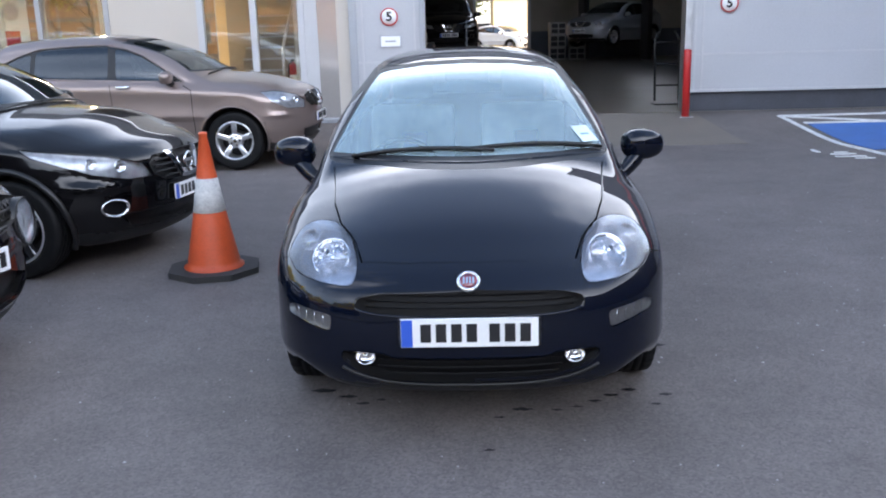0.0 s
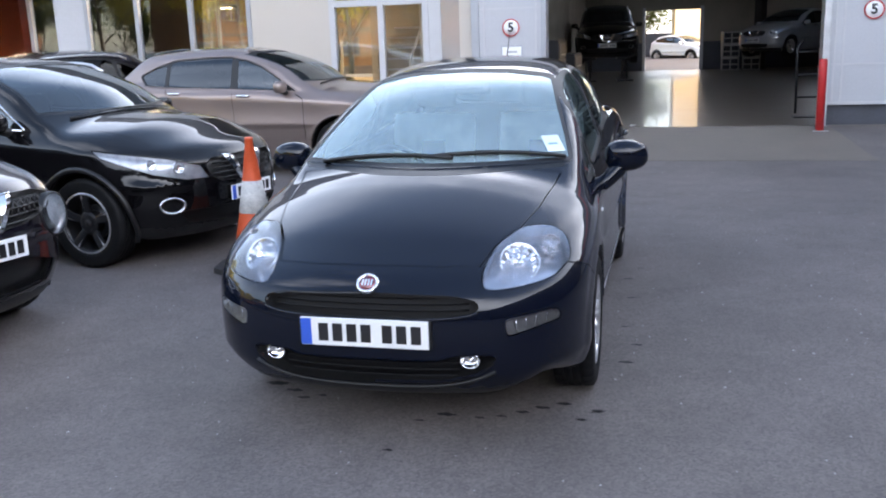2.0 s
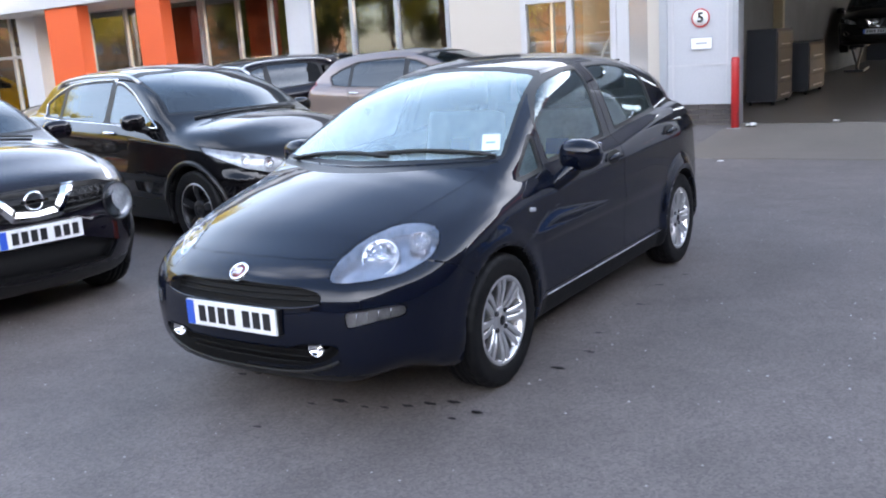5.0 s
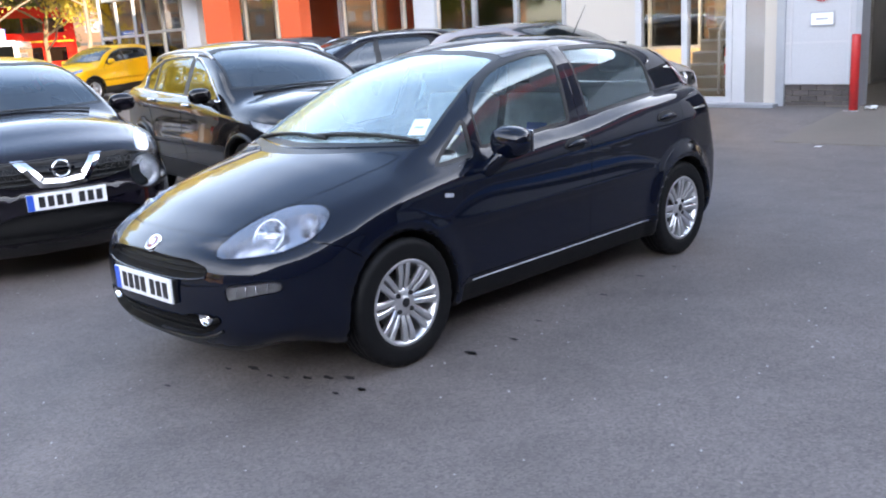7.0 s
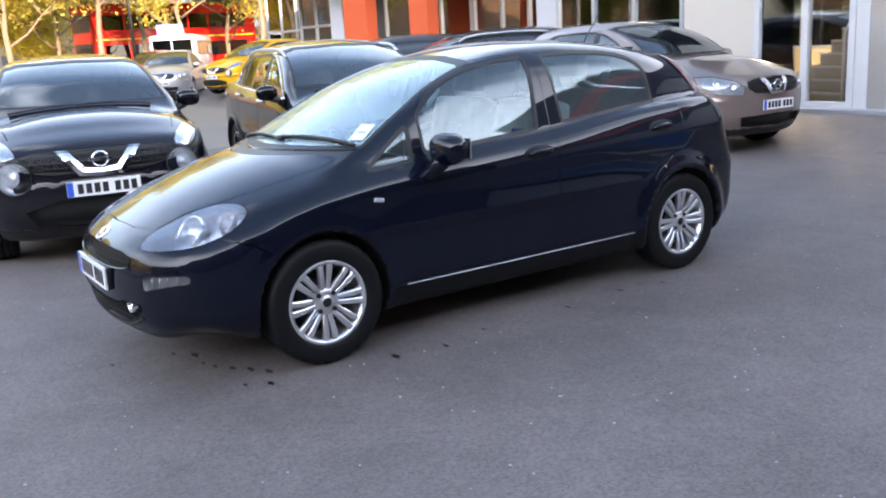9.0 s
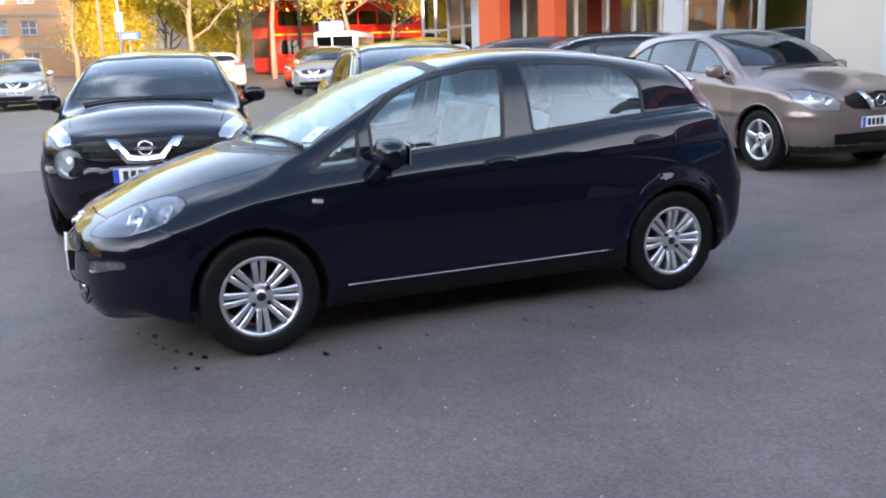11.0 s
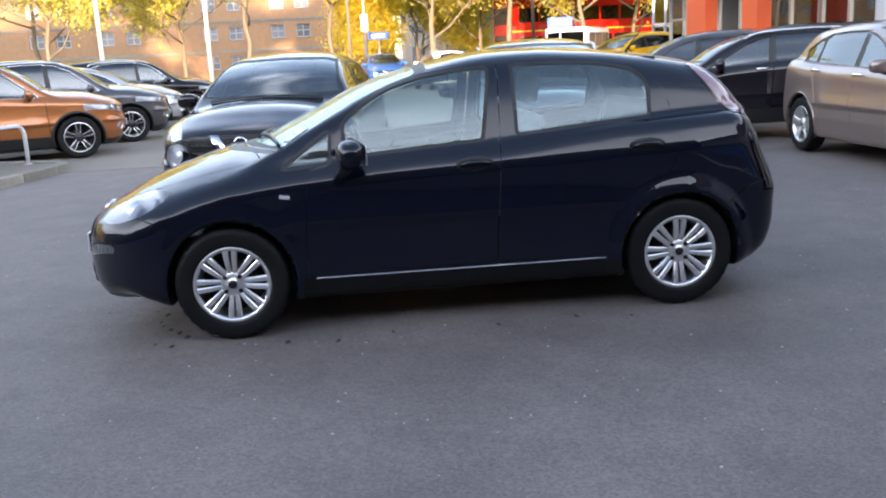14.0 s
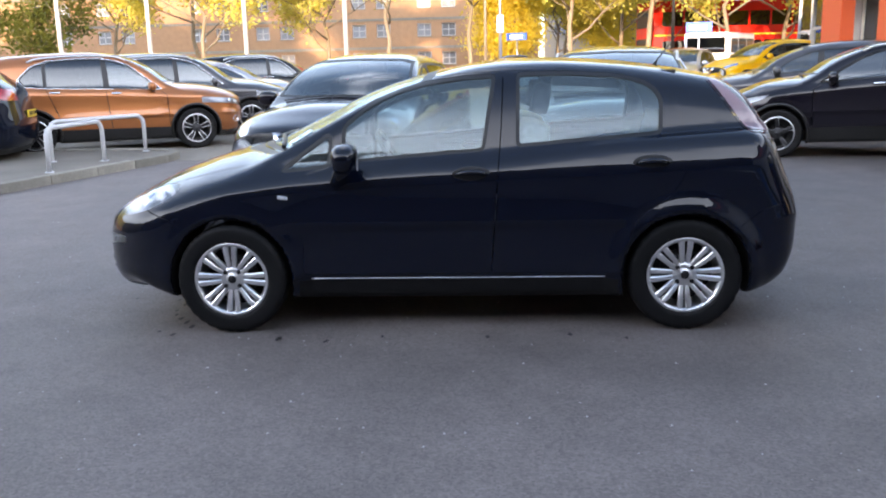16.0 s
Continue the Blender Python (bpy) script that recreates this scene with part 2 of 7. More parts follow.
# ---- mesh helpers ----
def part(name, bm, material, parent=None, label=""):
    """Links a bmesh as one mesh object under a thing or a part."""
    me = bpy.data.meshes.new(name)
    bm.to_mesh(me)
    bm.free()
    for m in material if isinstance(material, (list, tuple)) else (material,):
        me.materials.append(m)
    ob = new(name, me)
    if parent:
        ob.parent = parent
    return tagged(ob, label)


def thing(name, m, label, category, group="", kind=""):
    ob = new(name)
    ob.empty_display_size = 0.1
    ob.matrix_world = m
    return tagged(ob, label, category, group, kind)


def add_box(bm, lo, hi, bevel=0.0, m=None):
    r = bmesh.ops.create_cube(bm, size=1)
    vs = r["verts"]
    c = [(a + b) / 2 for a, b in zip(lo, hi)]
    s = [max(b - a, 1e-4) for a, b in zip(lo, hi)]
    bmesh.ops.transform(bm, matrix=Matrix.Translation(c) @ Matrix.Diagonal((*s, 1)), verts=vs)
    if bevel:
        es = list({e for v in vs for e in v.link_edges})
        r = bmesh.ops.bevel(bm, geom=es, offset=bevel, segments=2, affect="EDGES", profile=0.7)
        vs = list({v for f in r["faces"] for v in f.verts} | {v for v in vs if v.is_valid})
    if m is not None:
        bmesh.ops.transform(bm, matrix=m, verts=vs)
    return vs


def box(lo, hi, bevel=0.0, m=None):
    bm = bmesh.new()
    add_box(bm, lo, hi, bevel, m)
    return bm


def add_rod(bm, a, b, r0, r1=None, seg=12):
    a, b = Vector(a), Vector(b)
    d = b - a
    r = bmesh.ops.create_cone(bm, cap_ends=True, segments=seg, radius1=r0, radius2=r0 if r1 is None else r1, depth=d.length)
    turn = d.to_track_quat("Z", "Y").to_matrix().to_4x4()
    bmesh.ops.transform(bm, matrix=Matrix.Translation((a + b) / 2) @ turn, verts=r["verts"])
    for v in r["verts"]:
        for f in v.link_faces:
            f.smooth = len(f.verts) == 4
    return r["verts"]


def rod(a, b, r0, r1=None, seg=12):
    bm = bmesh.new()
    add_rod(bm, a, b, r0, r1, seg)
    return bm


def add_tube(bm, path, r, seg=10, flat=1.0):
    """A round tube along points, closed at both ends."""
    path = [Vector(p) for p in path]
    rings, side = [], None
    for i, p in enumerate(path):
        d = (path[min(i + 1, len(path) - 1)] - path[max(i - 1, 0)]).normalized()
        if side is None:
            side = d.orthogonal().normalized()
        side = (side - d * side.dot(d)).normalized()
        up = d.cross(side)
        rr = r[i] if isinstance(r, (list, tuple)) else r
        rings.append([bm.verts.new(p + (side * math.cos(a) + up * math.sin(a) * flat) * rr) for a in (2 * math.pi * k / seg for k in range(seg))])
    for a, b in zip(rings, rings[1:]):
        for k in range(seg):
            bm.faces.new((a[k], a[(k + 1) % seg], b[(k + 1) % seg], b[k])).smooth = True
    bm.faces.new(rings[0][::-1])
    bm.faces.new(rings[-1])


def tube(path, r, seg=10):
    bm = bmesh.new()
    add_tube(bm, path, r, seg)
    return bm


def lathe(profile, seg=48, axis="x"):
    """Turns (radius, along) points about an axis."""
    bm = bmesh.new()
    rings = []
    for r, a in profile:
        ring = []
        for k in range(seg):
            c, s = math.cos(2 * math.pi * k / seg) * r, math.sin(2 * math.pi * k / seg) * r
            ring.append(bm.verts.new((a, c, s) if axis == "x" else (c, s, a)))
        rings.append(ring)
    for p, q in zip(rings, rings[1:]):
        for k in range(seg):
            bm.faces.new((p[k], p[(k + 1) % seg], q[(k + 1) % seg], q[k])).smooth = True
    bmesh.ops.recalc_face_normals(bm, faces=bm.faces)
    return bm


def prism(poly, lo, hi, axis="y"):
    """A flat polygon (two of the three coordinates, in order) drawn out along an axis."""
    bm = bmesh.new()

    def at(p, q):
        return {"x": (q, p[0], p[1]), "y": (p[0], q, p[1]), "z": (p[0], p[1], q)}[axis]
    a, b = [bm.verts.new(at(p, lo)) for p in poly], [bm.verts.new(at(p, hi)) for p in poly]
    n = len(poly)
    bm.faces.new(a)
    bm.faces.new(b[::-1])
    for k in range(n):
        bm.faces.new((a[k], b[k], b[(k + 1) % n], a[(k + 1) % n]))
    bmesh.ops.recalc_face_normals(bm, faces=bm.faces)
    return bm


def soft(bm):
    for f in bm.faces:
        f.smooth = True
    return bm


def blob(centre, size, m=None, seg=20):
    """A rounded lump (an ellipsoid with a fuller section)."""
    bm = bmesh.new()
    bmesh.ops.create_uvsphere(bm, u_segments=seg, v_segments=seg // 2, radius=1)
    for v in bm.verts:
        v.co = Vector([math.copysign(abs(q) ** 0.75, q) for q in v.co])
        v.co = Vector((v.co.x * size[0], v.co.y * size[1], v.co.z * size[2]))
    bmesh.ops.transform(bm, matrix=Matrix.Translation(centre) @ (m or Matrix()), verts=bm.verts)
    return soft(bm)

# ---- smooth solid bodies: height curves, soft unions and a mesher ----
def curve(*pts):
    """A smooth, monotone-limited cubic through (s, value) pairs, for arrays."""
    s, v = np.array(pts, float).T
    d = np.diff(v) / np.diff(s)
    m = np.empty(len(s))
    m[0], m[-1] = d[0], d[-1]
    for i in range(1, len(s) - 1):
        m[i] = 0.0 if d[i - 1] * d[i] <= 0 else 2 * d[i - 1] * d[i] / (d[i - 1] + d[i])

    def at(q):
        q = np.asarray(q, float)
        c = np.clip(q, s[0], s[-1])
        i = np.clip(np.searchsorted(s, c) - 1, 0, len(s) - 2)
        h = s[i + 1] - s[i]
        t = (c - s[i]) / h
        out = ((2 * t**3 - 3 * t**2 + 1) * v[i] + (t**3 - 2 * t**2 + t) * h * m[i]
               + (-2 * t**3 + 3 * t**2) * v[i + 1] + (t**3 - t**2) * h * m[i + 1])
        return out + np.where(q < s[0], (q - s[0]) * m[0], 0) + np.where(q > s[-1], (q - s[-1]) * m[-1], 0)
    return at


def slope(fn, q, e=0.01):
    d = (fn(q + e) - fn(q - e)) / (2 * e)
    return np.sqrt(1 + d * d)


def smax(a, b, k):
    h = np.maximum(k - np.abs(a - b), 0) / k
    return np.maximum(a, b) + h * h * k * 0.25


def smin(a, b, k):
    return -smax(-a, -b, k)


def step(a, b, q):
    t = np.clip((q - a) / (b - a), 0, 1)
    return t * t * (3 - 2 * t)


def car_field(P):
    """The solid of a car body from its curves. Front towards -y, wheels on z = 0."""
    def f(x, y, z):
        x = np.abs(x)
        zc = P["crease"](y)
        t = z - zc
        k = P.get("crease_r", 0.02)
        tuck = -P.get("lean", 0.26) * k * np.log1p(np.exp(np.clip(t / k, -40, 40)))
        low = -P.get("tuck", 0.12) * np.maximum(P.get("sill", 0.36) - z, 0) ** 1.0
        w = P["plan"](y) + tuck + low
        for ay, r in P["arches"]:
            rr = np.hypot(y - ay, z - P["axle"])
            w = w + (P.get("flare", 0.02) if ay > 0 else P.get("flare_f", P.get("flare", 0.02))) * (1 - step(r + 0.02, r + 0.115, rr))
        side = x - w
        top = (z - P["top"](y) + P["crown"](y) * (x / 0.8) ** 2.2) / slope(P["top"], y)
        front = (P["nose"](z) + P["bow"] * (x / 0.5) ** 2.4 - y) / slope(P["nose"], z)
        rear = (y - P["tail"](z) + P["bow_r"] * (x / 0.5) ** 2.4) / slope(P["tail"], z)
        low = smax(smax(front, side, P.get("k_corner", 0.24)), top, P.get("k_top", 0.07))
        base = P["floor"] + P.get("chin", 0.0) * step(0.42, 0.80, x) * step(1.55, 1.95, -y)
        low = smax(smax(low, rear, P.get("k_rear", 0.12)), base - z, 0.05)
        gside = x - (P["cabin"](z) + P["cabin_plan"](y))
        screen = (P["screen"](z) + P["bow_s"] * (x / 0.7) ** 2 - y) / slope(P["screen"], z)
        roof = z - P["roof"](y) + P["roof_crown"] * (x / 0.55) ** 2.5
        gh = smax(smax(gside, screen, 0.07), roof, P.get("k_roof", 0.13))
        gh = smax(gh, rear, 0.10)
        gh = smax(gh, 0.6 - z, 0.05)
        d = smin(low, gh, P.get("k_belt", 0.035))
        for ay, r in P["arches"]:
            rr = np.hypot(y - ay, z - P["axle"])
            d = smax(d, -np.maximum(rr - r, P.get("arch_in", 0.52) - x), 0.012)
        for hx, hy, hz, ax, ay, az in P.get("hollows", ()):
            q = np.sqrt(((x - hx) / ax) ** 2 + ((y - hy) / ay) ** 2 + ((z - hz) / az) ** 2) - 1
            d = smax(d, -q * min(ax, ay, az), 0.015)
        return d
    return f


def gradient(f, p, e=0.004):
    g = np.stack([f(*(p + o).T) - f(*(p - o).T) for o in np.eye(3) * e], 1) / (2 * e)
    return g


def settle(f, p, rounds=3):
    """Moves points onto the surface f = 0 and gives their normals."""
    for _ in range(rounds):
        g = gradient(f, p)
        p = p - np.clip(f(*p.T) / np.maximum((g * g).sum(1), 0.15), -0.02, 0.02)[:, None] * g
    g = gradient(f, p)
    return p, g / np.maximum(np.linalg.norm(g, axis=1), 1e-6)[:, None]


def net(f, lo, hi, h):
    """A quad mesh of the surface f = 0 in a box, by surface nets."""
    n = [int(math.ceil((b - a) / h)) + 1 for a, b in zip(lo, hi)]
    ax = [lo[i] + h * np.arange(n[i]) for i in range(3)]
    F = f(*np.meshgrid(*ax, indexing="ij"))
    S = F < 0
    tot, cnt = np.zeros([q - 1 for q in n] + [3]), np.zeros([q - 1 for q in n])
    for a in range(3):
        b, c = [q for q in range(3) if q != a]
        for db in (0, 1):
            for dc in (0, 1):
                s0, s1 = [None] * 3, [None] * 3
                for q, d in ((b, db), (c, dc)):
                    s0[q] = s1[q] = slice(d, n[q] - 1 + d)
                s0[a], s1[a] = slice(0, n[a] - 1), slice(1, n[a])
                f0, f1 = F[tuple(s0)], F[tuple(s1)]
                cross = (f0 < 0) != (f1 < 0)
                t = np.where(cross, f0 / np.where(cross, f0 - f1, 1), 0)
                cnt += cross
                tot[..., a] += np.where(cross, t, 0)
                tot[..., b] += cross * db
                tot[..., c] += cross * dc
    has = cnt > 0
    idx = np.full(cnt.shape, -1)
    idx[has] = np.arange(has.sum())
    cell = np.stack(np.nonzero(has), 1)
    verts = (cell + tot[has] / cnt[has][:, None]) * h + np.array(lo)
    faces = []
    for a in range(3):
        b, c = (a + 1) % 3, (a + 2) % 3
        s0, s1 = [slice(None)] * 3, [slice(None)] * 3
        s0[a], s1[a] = slice(0, n[a] - 1), slice(1, n[a])
        e0 = S[tuple(s0)]
        flip = e0 != S[tuple(s1)]
        for q in (b, c):
            w = [slice(None)] * 3
            w[q] = slice(0, 1)
            flip[tuple(w)] = False
            w[q] = slice(n[q] - 1, n[q])
            flip[tuple(w)] = False
        at = np.stack(np.nonzero(flip), 1)
        ub, uc = np.eye(3, dtype=int)[b], np.eye(3, dtype=int)[c]
        quad = np.stack([idx[tuple((at - o).T)] for o in (ub + uc, uc, 0 * ub, ub)], 1)
        inside = e0[flip]
        quad[~inside] = quad[~inside][:, ::-1]
        faces.append(quad)
    return verts, np.concatenate(faces)


HATCH = dict(
    top=curve((-2.2, 0.665), (-2.05, 0.715), (-1.91, 0.775), (-1.755, 0.842), (-1.564, 0.912), (-1.377, 0.968), (-1.2, 1.005), (-0.8, 1.03),
              (0, 1.02), (1.0, 1.10), (1.6, 1.12), (1.95, 1.08)),
    crown=curve((-2.2, 0.13), (-1.9, 0.14), (-1.4, 0.15), (-0.9, 0.13), (0.0, 0.06), (1.9, 0.05)),
    nose=curve((0.15, -1.95), (0.20, -2.02), (0.25, -2.075), (0.34, -2.12), (0.46, -2.13), (0.56, -2.12), (0.63, -2.095), (0.70, -2.04), (0.80, -1.90)),
    bow=0.071, bow_r=0.035, bow_s=0.20,
    tail=curve((0.18, 1.77), (0.30, 1.90), (0.45, 1.945), (0.57, 1.95), (0.68, 1.93), (0.87, 1.86), (1.05, 1.79), (1.2, 1.70), (1.36, 1.58), (1.45, 1.50)),
    plan=curve((-2.13, 0.728), (-1.9, 0.780), (-1.6, 0.825), (-1.25, 0.835), (-0.8, 0.828), (0, 0.835), (0.8, 0.838), (1.25, 0.838), (1.6, 0.81), (1.95, 0.75)),
    crease=curve((-1.9, 0.70), (-1.3, 0.78), (-0.8, 0.825), (0.2, 0.872), (1.25, 0.915), (1.9, 0.945)),
    crease_r=0.010, lean=0.40, tuck=0.22, sill=0.33, flare=0.028, flare_f=0.010, chin=0.13,
    arches=((-1.255, 0.345), (1.255, 0.345)), axle=0.31, floor=0.19,
    cabin=curve((0.85, 0.785), (0.95, 0.757), (1.1, 0.705), (1.25, 0.645), (1.4, 0.565), (1.5, 0.50)),
    cabin_plan=curve((-1.2, -0.035), (-0.6, 0.0), (0.5, 0.0), (1.1, -0.02), (1.7, -0.085)),
    screen=curve((0.90, -1.38), (1.025, -1.118), (1.117, -0.931), (1.202, -0.75), (1.296, -0.56), (1.372, -0.384), (1.44, -0.19), (1.5, 0.0)),
    roof=curve((-0.5, 1.40), (-0.2, 1.445), (-0.03, 1.468), (0.145, 1.484), (0.32, 1.49), (0.5, 1.49), (0.84, 1.472), (1.18, 1.432), (1.49, 1.377), (1.7, 1.33)),
    roof_crown=0.06,
)

# ---- cutting a body into its panels, panes and lamps ----
def inside(p, poly):
    hit = False
    x, y = p
    for (x0, y0), (x1, y1) in zip(poly, poly[1:] + poly[:1]):
        if (y0 > y) != (y1 > y) and x < (x1 - x0) * (y - y0) / (y1 - y0) + x0:
            hit = not hit
    return hit


def shrink(poly, d):
    """The polygon drawn in by d (out, if d is negative)."""
    area = sum(a[0] * b[1] - b[0] * a[1] for a, b in zip(poly, poly[1:] + poly[:1]))
    s = 1 if area > 0 else -1
    out = []
    for i, p in enumerate(poly):
        a, b = Vector(poly[i - 1]), Vector(poly[(i + 1) % len(poly)])
        p = Vector(p)
        e0, e1 = (p - a).normalized(), (b - p).normalized()
        n0, n1 = Vector((-e0.y, e0.x)) * s, Vector((-e1.y, e1.x)) * s
        q = (n0 + n1).normalized()
        out.append(tuple(p + q * (d / max(q.dot(n0), 0.4))))
    return out


def rounded(poly, r=0.03, steps=3):
    """Corners of a polygon rounded off."""
    out = []
    for i, p in enumerate(poly):
        a, b, p = Vector(poly[i - 1]), Vector(poly[(i + 1) % len(poly)]), Vector(p)
        ra, rb = min(r, (a - p).length * 0.45), min(r, (b - p).length * 0.45)
        pa, pb = p + (a - p).normalized() * ra, p + (b - p).normalized() * rb
        for k in range(steps + 1):
            t = k / steps
            out.append(tuple(pa * (1 - t) ** 2 + p * 2 * t * (1 - t) + pb * t * t))
    return out


def mirror(poly):
    return [(-x, z) for x, z in poly][::-1]


def both(half):
    """A polygon symmetric about x = 0 from its half with x >= 0 (first and last on or near the axis)."""
    return list(half) + [(-x, z) for x, z in reversed(half) if x > 1e-6]


SIDE = (Vector((0, 1, 0)), Vector((0, 0, 1)))
FRONT = (Vector((1, 0, 0)), Vector((0, 0, 1)))
TOP = (Vector((1, 0, 0)), Vector((0, 1, 0)))


class Shell:
    """The skin of a body that is cut into pieces."""

    def __init__(self, field, lo, hi, h):
        self.f, self.h = field, h
        verts, faces = net(field, lo, hi, h)
        verts, _ = settle(field, verts)
        self.bm = bmesh.new()
        vs = [self.bm.verts.new(v) for v in verts.tolist()]
        for q in faces.tolist():
            self.bm.faces.new([vs[i] for i in q])
        self.bm.normal_update()

    def cut(self, poly, view, ok):
        """Cuts the skin along a polygon seen in a view; gives the faces inside it."""
        u, v = view
        m = self.h * 1.6
        xs, ys = [p[0] for p in poly], [p[1] for p in poly]
        x0, x1, y0, y1 = min(xs) - m, max(xs) + m, min(ys) - m, max(ys) + m
        cand = {}
        for f in self.bm.faces:
            c = f.calc_center_median()
            if x0 < c.dot(u) < x1 and y0 < c.dot(v) < y1 and ok(c, f.normal):
                cand[f] = (c.dot(u), c.dot(v))
        for a, b in zip(poly, poly[1:] + poly[:1]):
            dx, dy = b[0] - a[0], b[1] - a[1]
            ln = math.hypot(dx, dy)
            if ln < 1e-6:
                continue
            near = []
            for f, (px, py) in cand.items():
                t = ((px - a[0]) * dx + (py - a[1]) * dy) / ln
                if -m < t < ln + m and abs((px - a[0]) * dy - (py - a[1]) * dx) / ln < m:
                    near.append(f)
            if not near:
                continue
            es = list({e for f in near for e in f.edges})
            vs = list({w for f in near for w in f.verts})
            r = bmesh.ops.bisect_plane(self.bm, geom=near + es + vs, dist=1e-6, plane_co=u * a[0] + v * a[1], plane_no=u * -dy + v * dx)
            for f in near:
                cand.pop(f, None)
            for f in near + [g for g in r["geom"] if isinstance(g, bmesh.types.BMFace)]:
                if f.is_valid:
                    c = f.calc_center_median()
                    cand[f] = (c.dot(u), c.dot(v))
        return [f for f, p in cand.items() if f.is_valid and inside(p, poly)]

    def lift(self, faces):
        """Takes faces off the skin, as a bmesh of their own."""
        out, seen = bmesh.new(), {}
        for f in faces:
            ring = []
            for w in f.verts:
                if w not in seen:
                    seen[w] = out.verts.new(w.co)
                ring.append(seen[w])
            try:
                out.faces.new(ring)
            except ValueError:
                pass
        bmesh.ops.delete(self.bm, geom=list(faces), context="FACES")
        return out

    def take(self, poly, view, ok, gap=0.0):
        """Takes a piece out, with a gap round it."""
        got = self.cut(poly, view, ok)
        if gap:
            inner = set(self.cut(shrink(poly, gap), view, ok))
            ring = [f for f in self.cut(poly, view, ok) if f not in inner]
            bmesh.ops.delete(self.bm, geom=ring, context="FACES")
            got = [f for f in inner if f.is_valid]
        return self.lift(got)

    def slit(self, path, view, ok, width=0.006):
        """Opens a thin line along a path."""
        for a, b in zip(path, path[1:]):
            a, b = Vector(a), Vector(b)
            d = (b - a).normalized()
            n = Vector((-d.y, d.x)) * width / 2
            quad = [tuple(a - n - d * width * 0.4), tuple(b - n + d * width * 0.4), tuple(b + n + d * width * 0.4), tuple(a + n - d * width * 0.4)]
            bmesh.ops.delete(self.bm, geom=self.cut(quad, view, ok), context="FACES")

    def finish(self, bm, name, material, parent, label="", rim=0.012, sink=0.0):
        """Settles a piece on the true surface, turns its edges in and links it."""
        if not bm.faces:
            bm.free()
            return None
        bmesh.ops.remove_doubles(bm, verts=bm.verts, dist=0.0004)
        bm.verts.ensure_lookup_table()
        p = np.array([v.co[:] for v in bm.verts])
        q, nrm = settle(self.f, p, 2)
        far = np.linalg.norm(q - p, axis=1) > 0.015
        q[far] = p[far]
        q = q - nrm * sink
        for v, c in zip(bm.verts, q.tolist()):
            v.co = c
        keep = bm.verts.layers.float_vector.new("true_normal")
        for v, n in zip(bm.verts, nrm.tolist()):
            v[keep] = n
        if rim:
            r = bmesh.ops.extrude_edge_only(bm, edges=[e for e in bm.edges if e.is_boundary])
            for g in r["geom"]:
                if isinstance(g, bmesh.types.BMVert):
                    g.co = g.co - Vector(g[keep]) * rim
        for f in bm.faces:
            f.smooth = True
        normals = [tuple(v[keep]) for v in bm.verts]
        bm.verts.layers.float_vector.remove(keep)
        ob = part(name, bm, material, parent, label)
        ob.data.normals_split_custom_set_from_vertices(normals)
        return ob

    def lining(self, parent, depth=0.03, name="inner_lining"):
        """A dark inner skin behind what is left of the body."""
        bm = self.bm.copy()
        bm.verts.ensure_lookup_table()
        p = np.array([v.co[:] for v in bm.verts])
        _, nrm = settle(self.f, p, 1)
        for v, c in zip(bm.verts, (p - nrm * depth).tolist()):
            v.co = c
        for f in bm.faces:
            f.smooth = True
        return part(name, bm, LINER, parent)

    def side_x(self, y, z):
        xs = np.linspace(1.1, 0.2, 900)
        v = self.f(xs, np.full_like(xs, y), np.full_like(xs, z))
        i = np.nonzero(v < 0)[0]
        return float(xs[i[0]]) if len(i) else 0.5

    def top_z(self, x, y):
        zs = np.linspace(2.0, 0.3, 1700)
        v = self.f(np.full_like(zs, x), np.full_like(zs, y), zs)
        i = np.nonzero(v < 0)[0]
        return float(zs[i[0]]) if len(i) else 0.5

    def front_y(self, x, z, back=False):
        ys = np.linspace(-2.6, 0, 2600) * (-1 if back else 1)
        v = self.f(np.full_like(ys, x), ys, np.full_like(ys, z))
        i = np.nonzero(v < 0)[0]
        return float(ys[i[0]]) if len(i) else 0.0

    def normal(self, p):
        g = gradient(self.f, np.array([p], float))[0]
        return Vector(g).normalized()


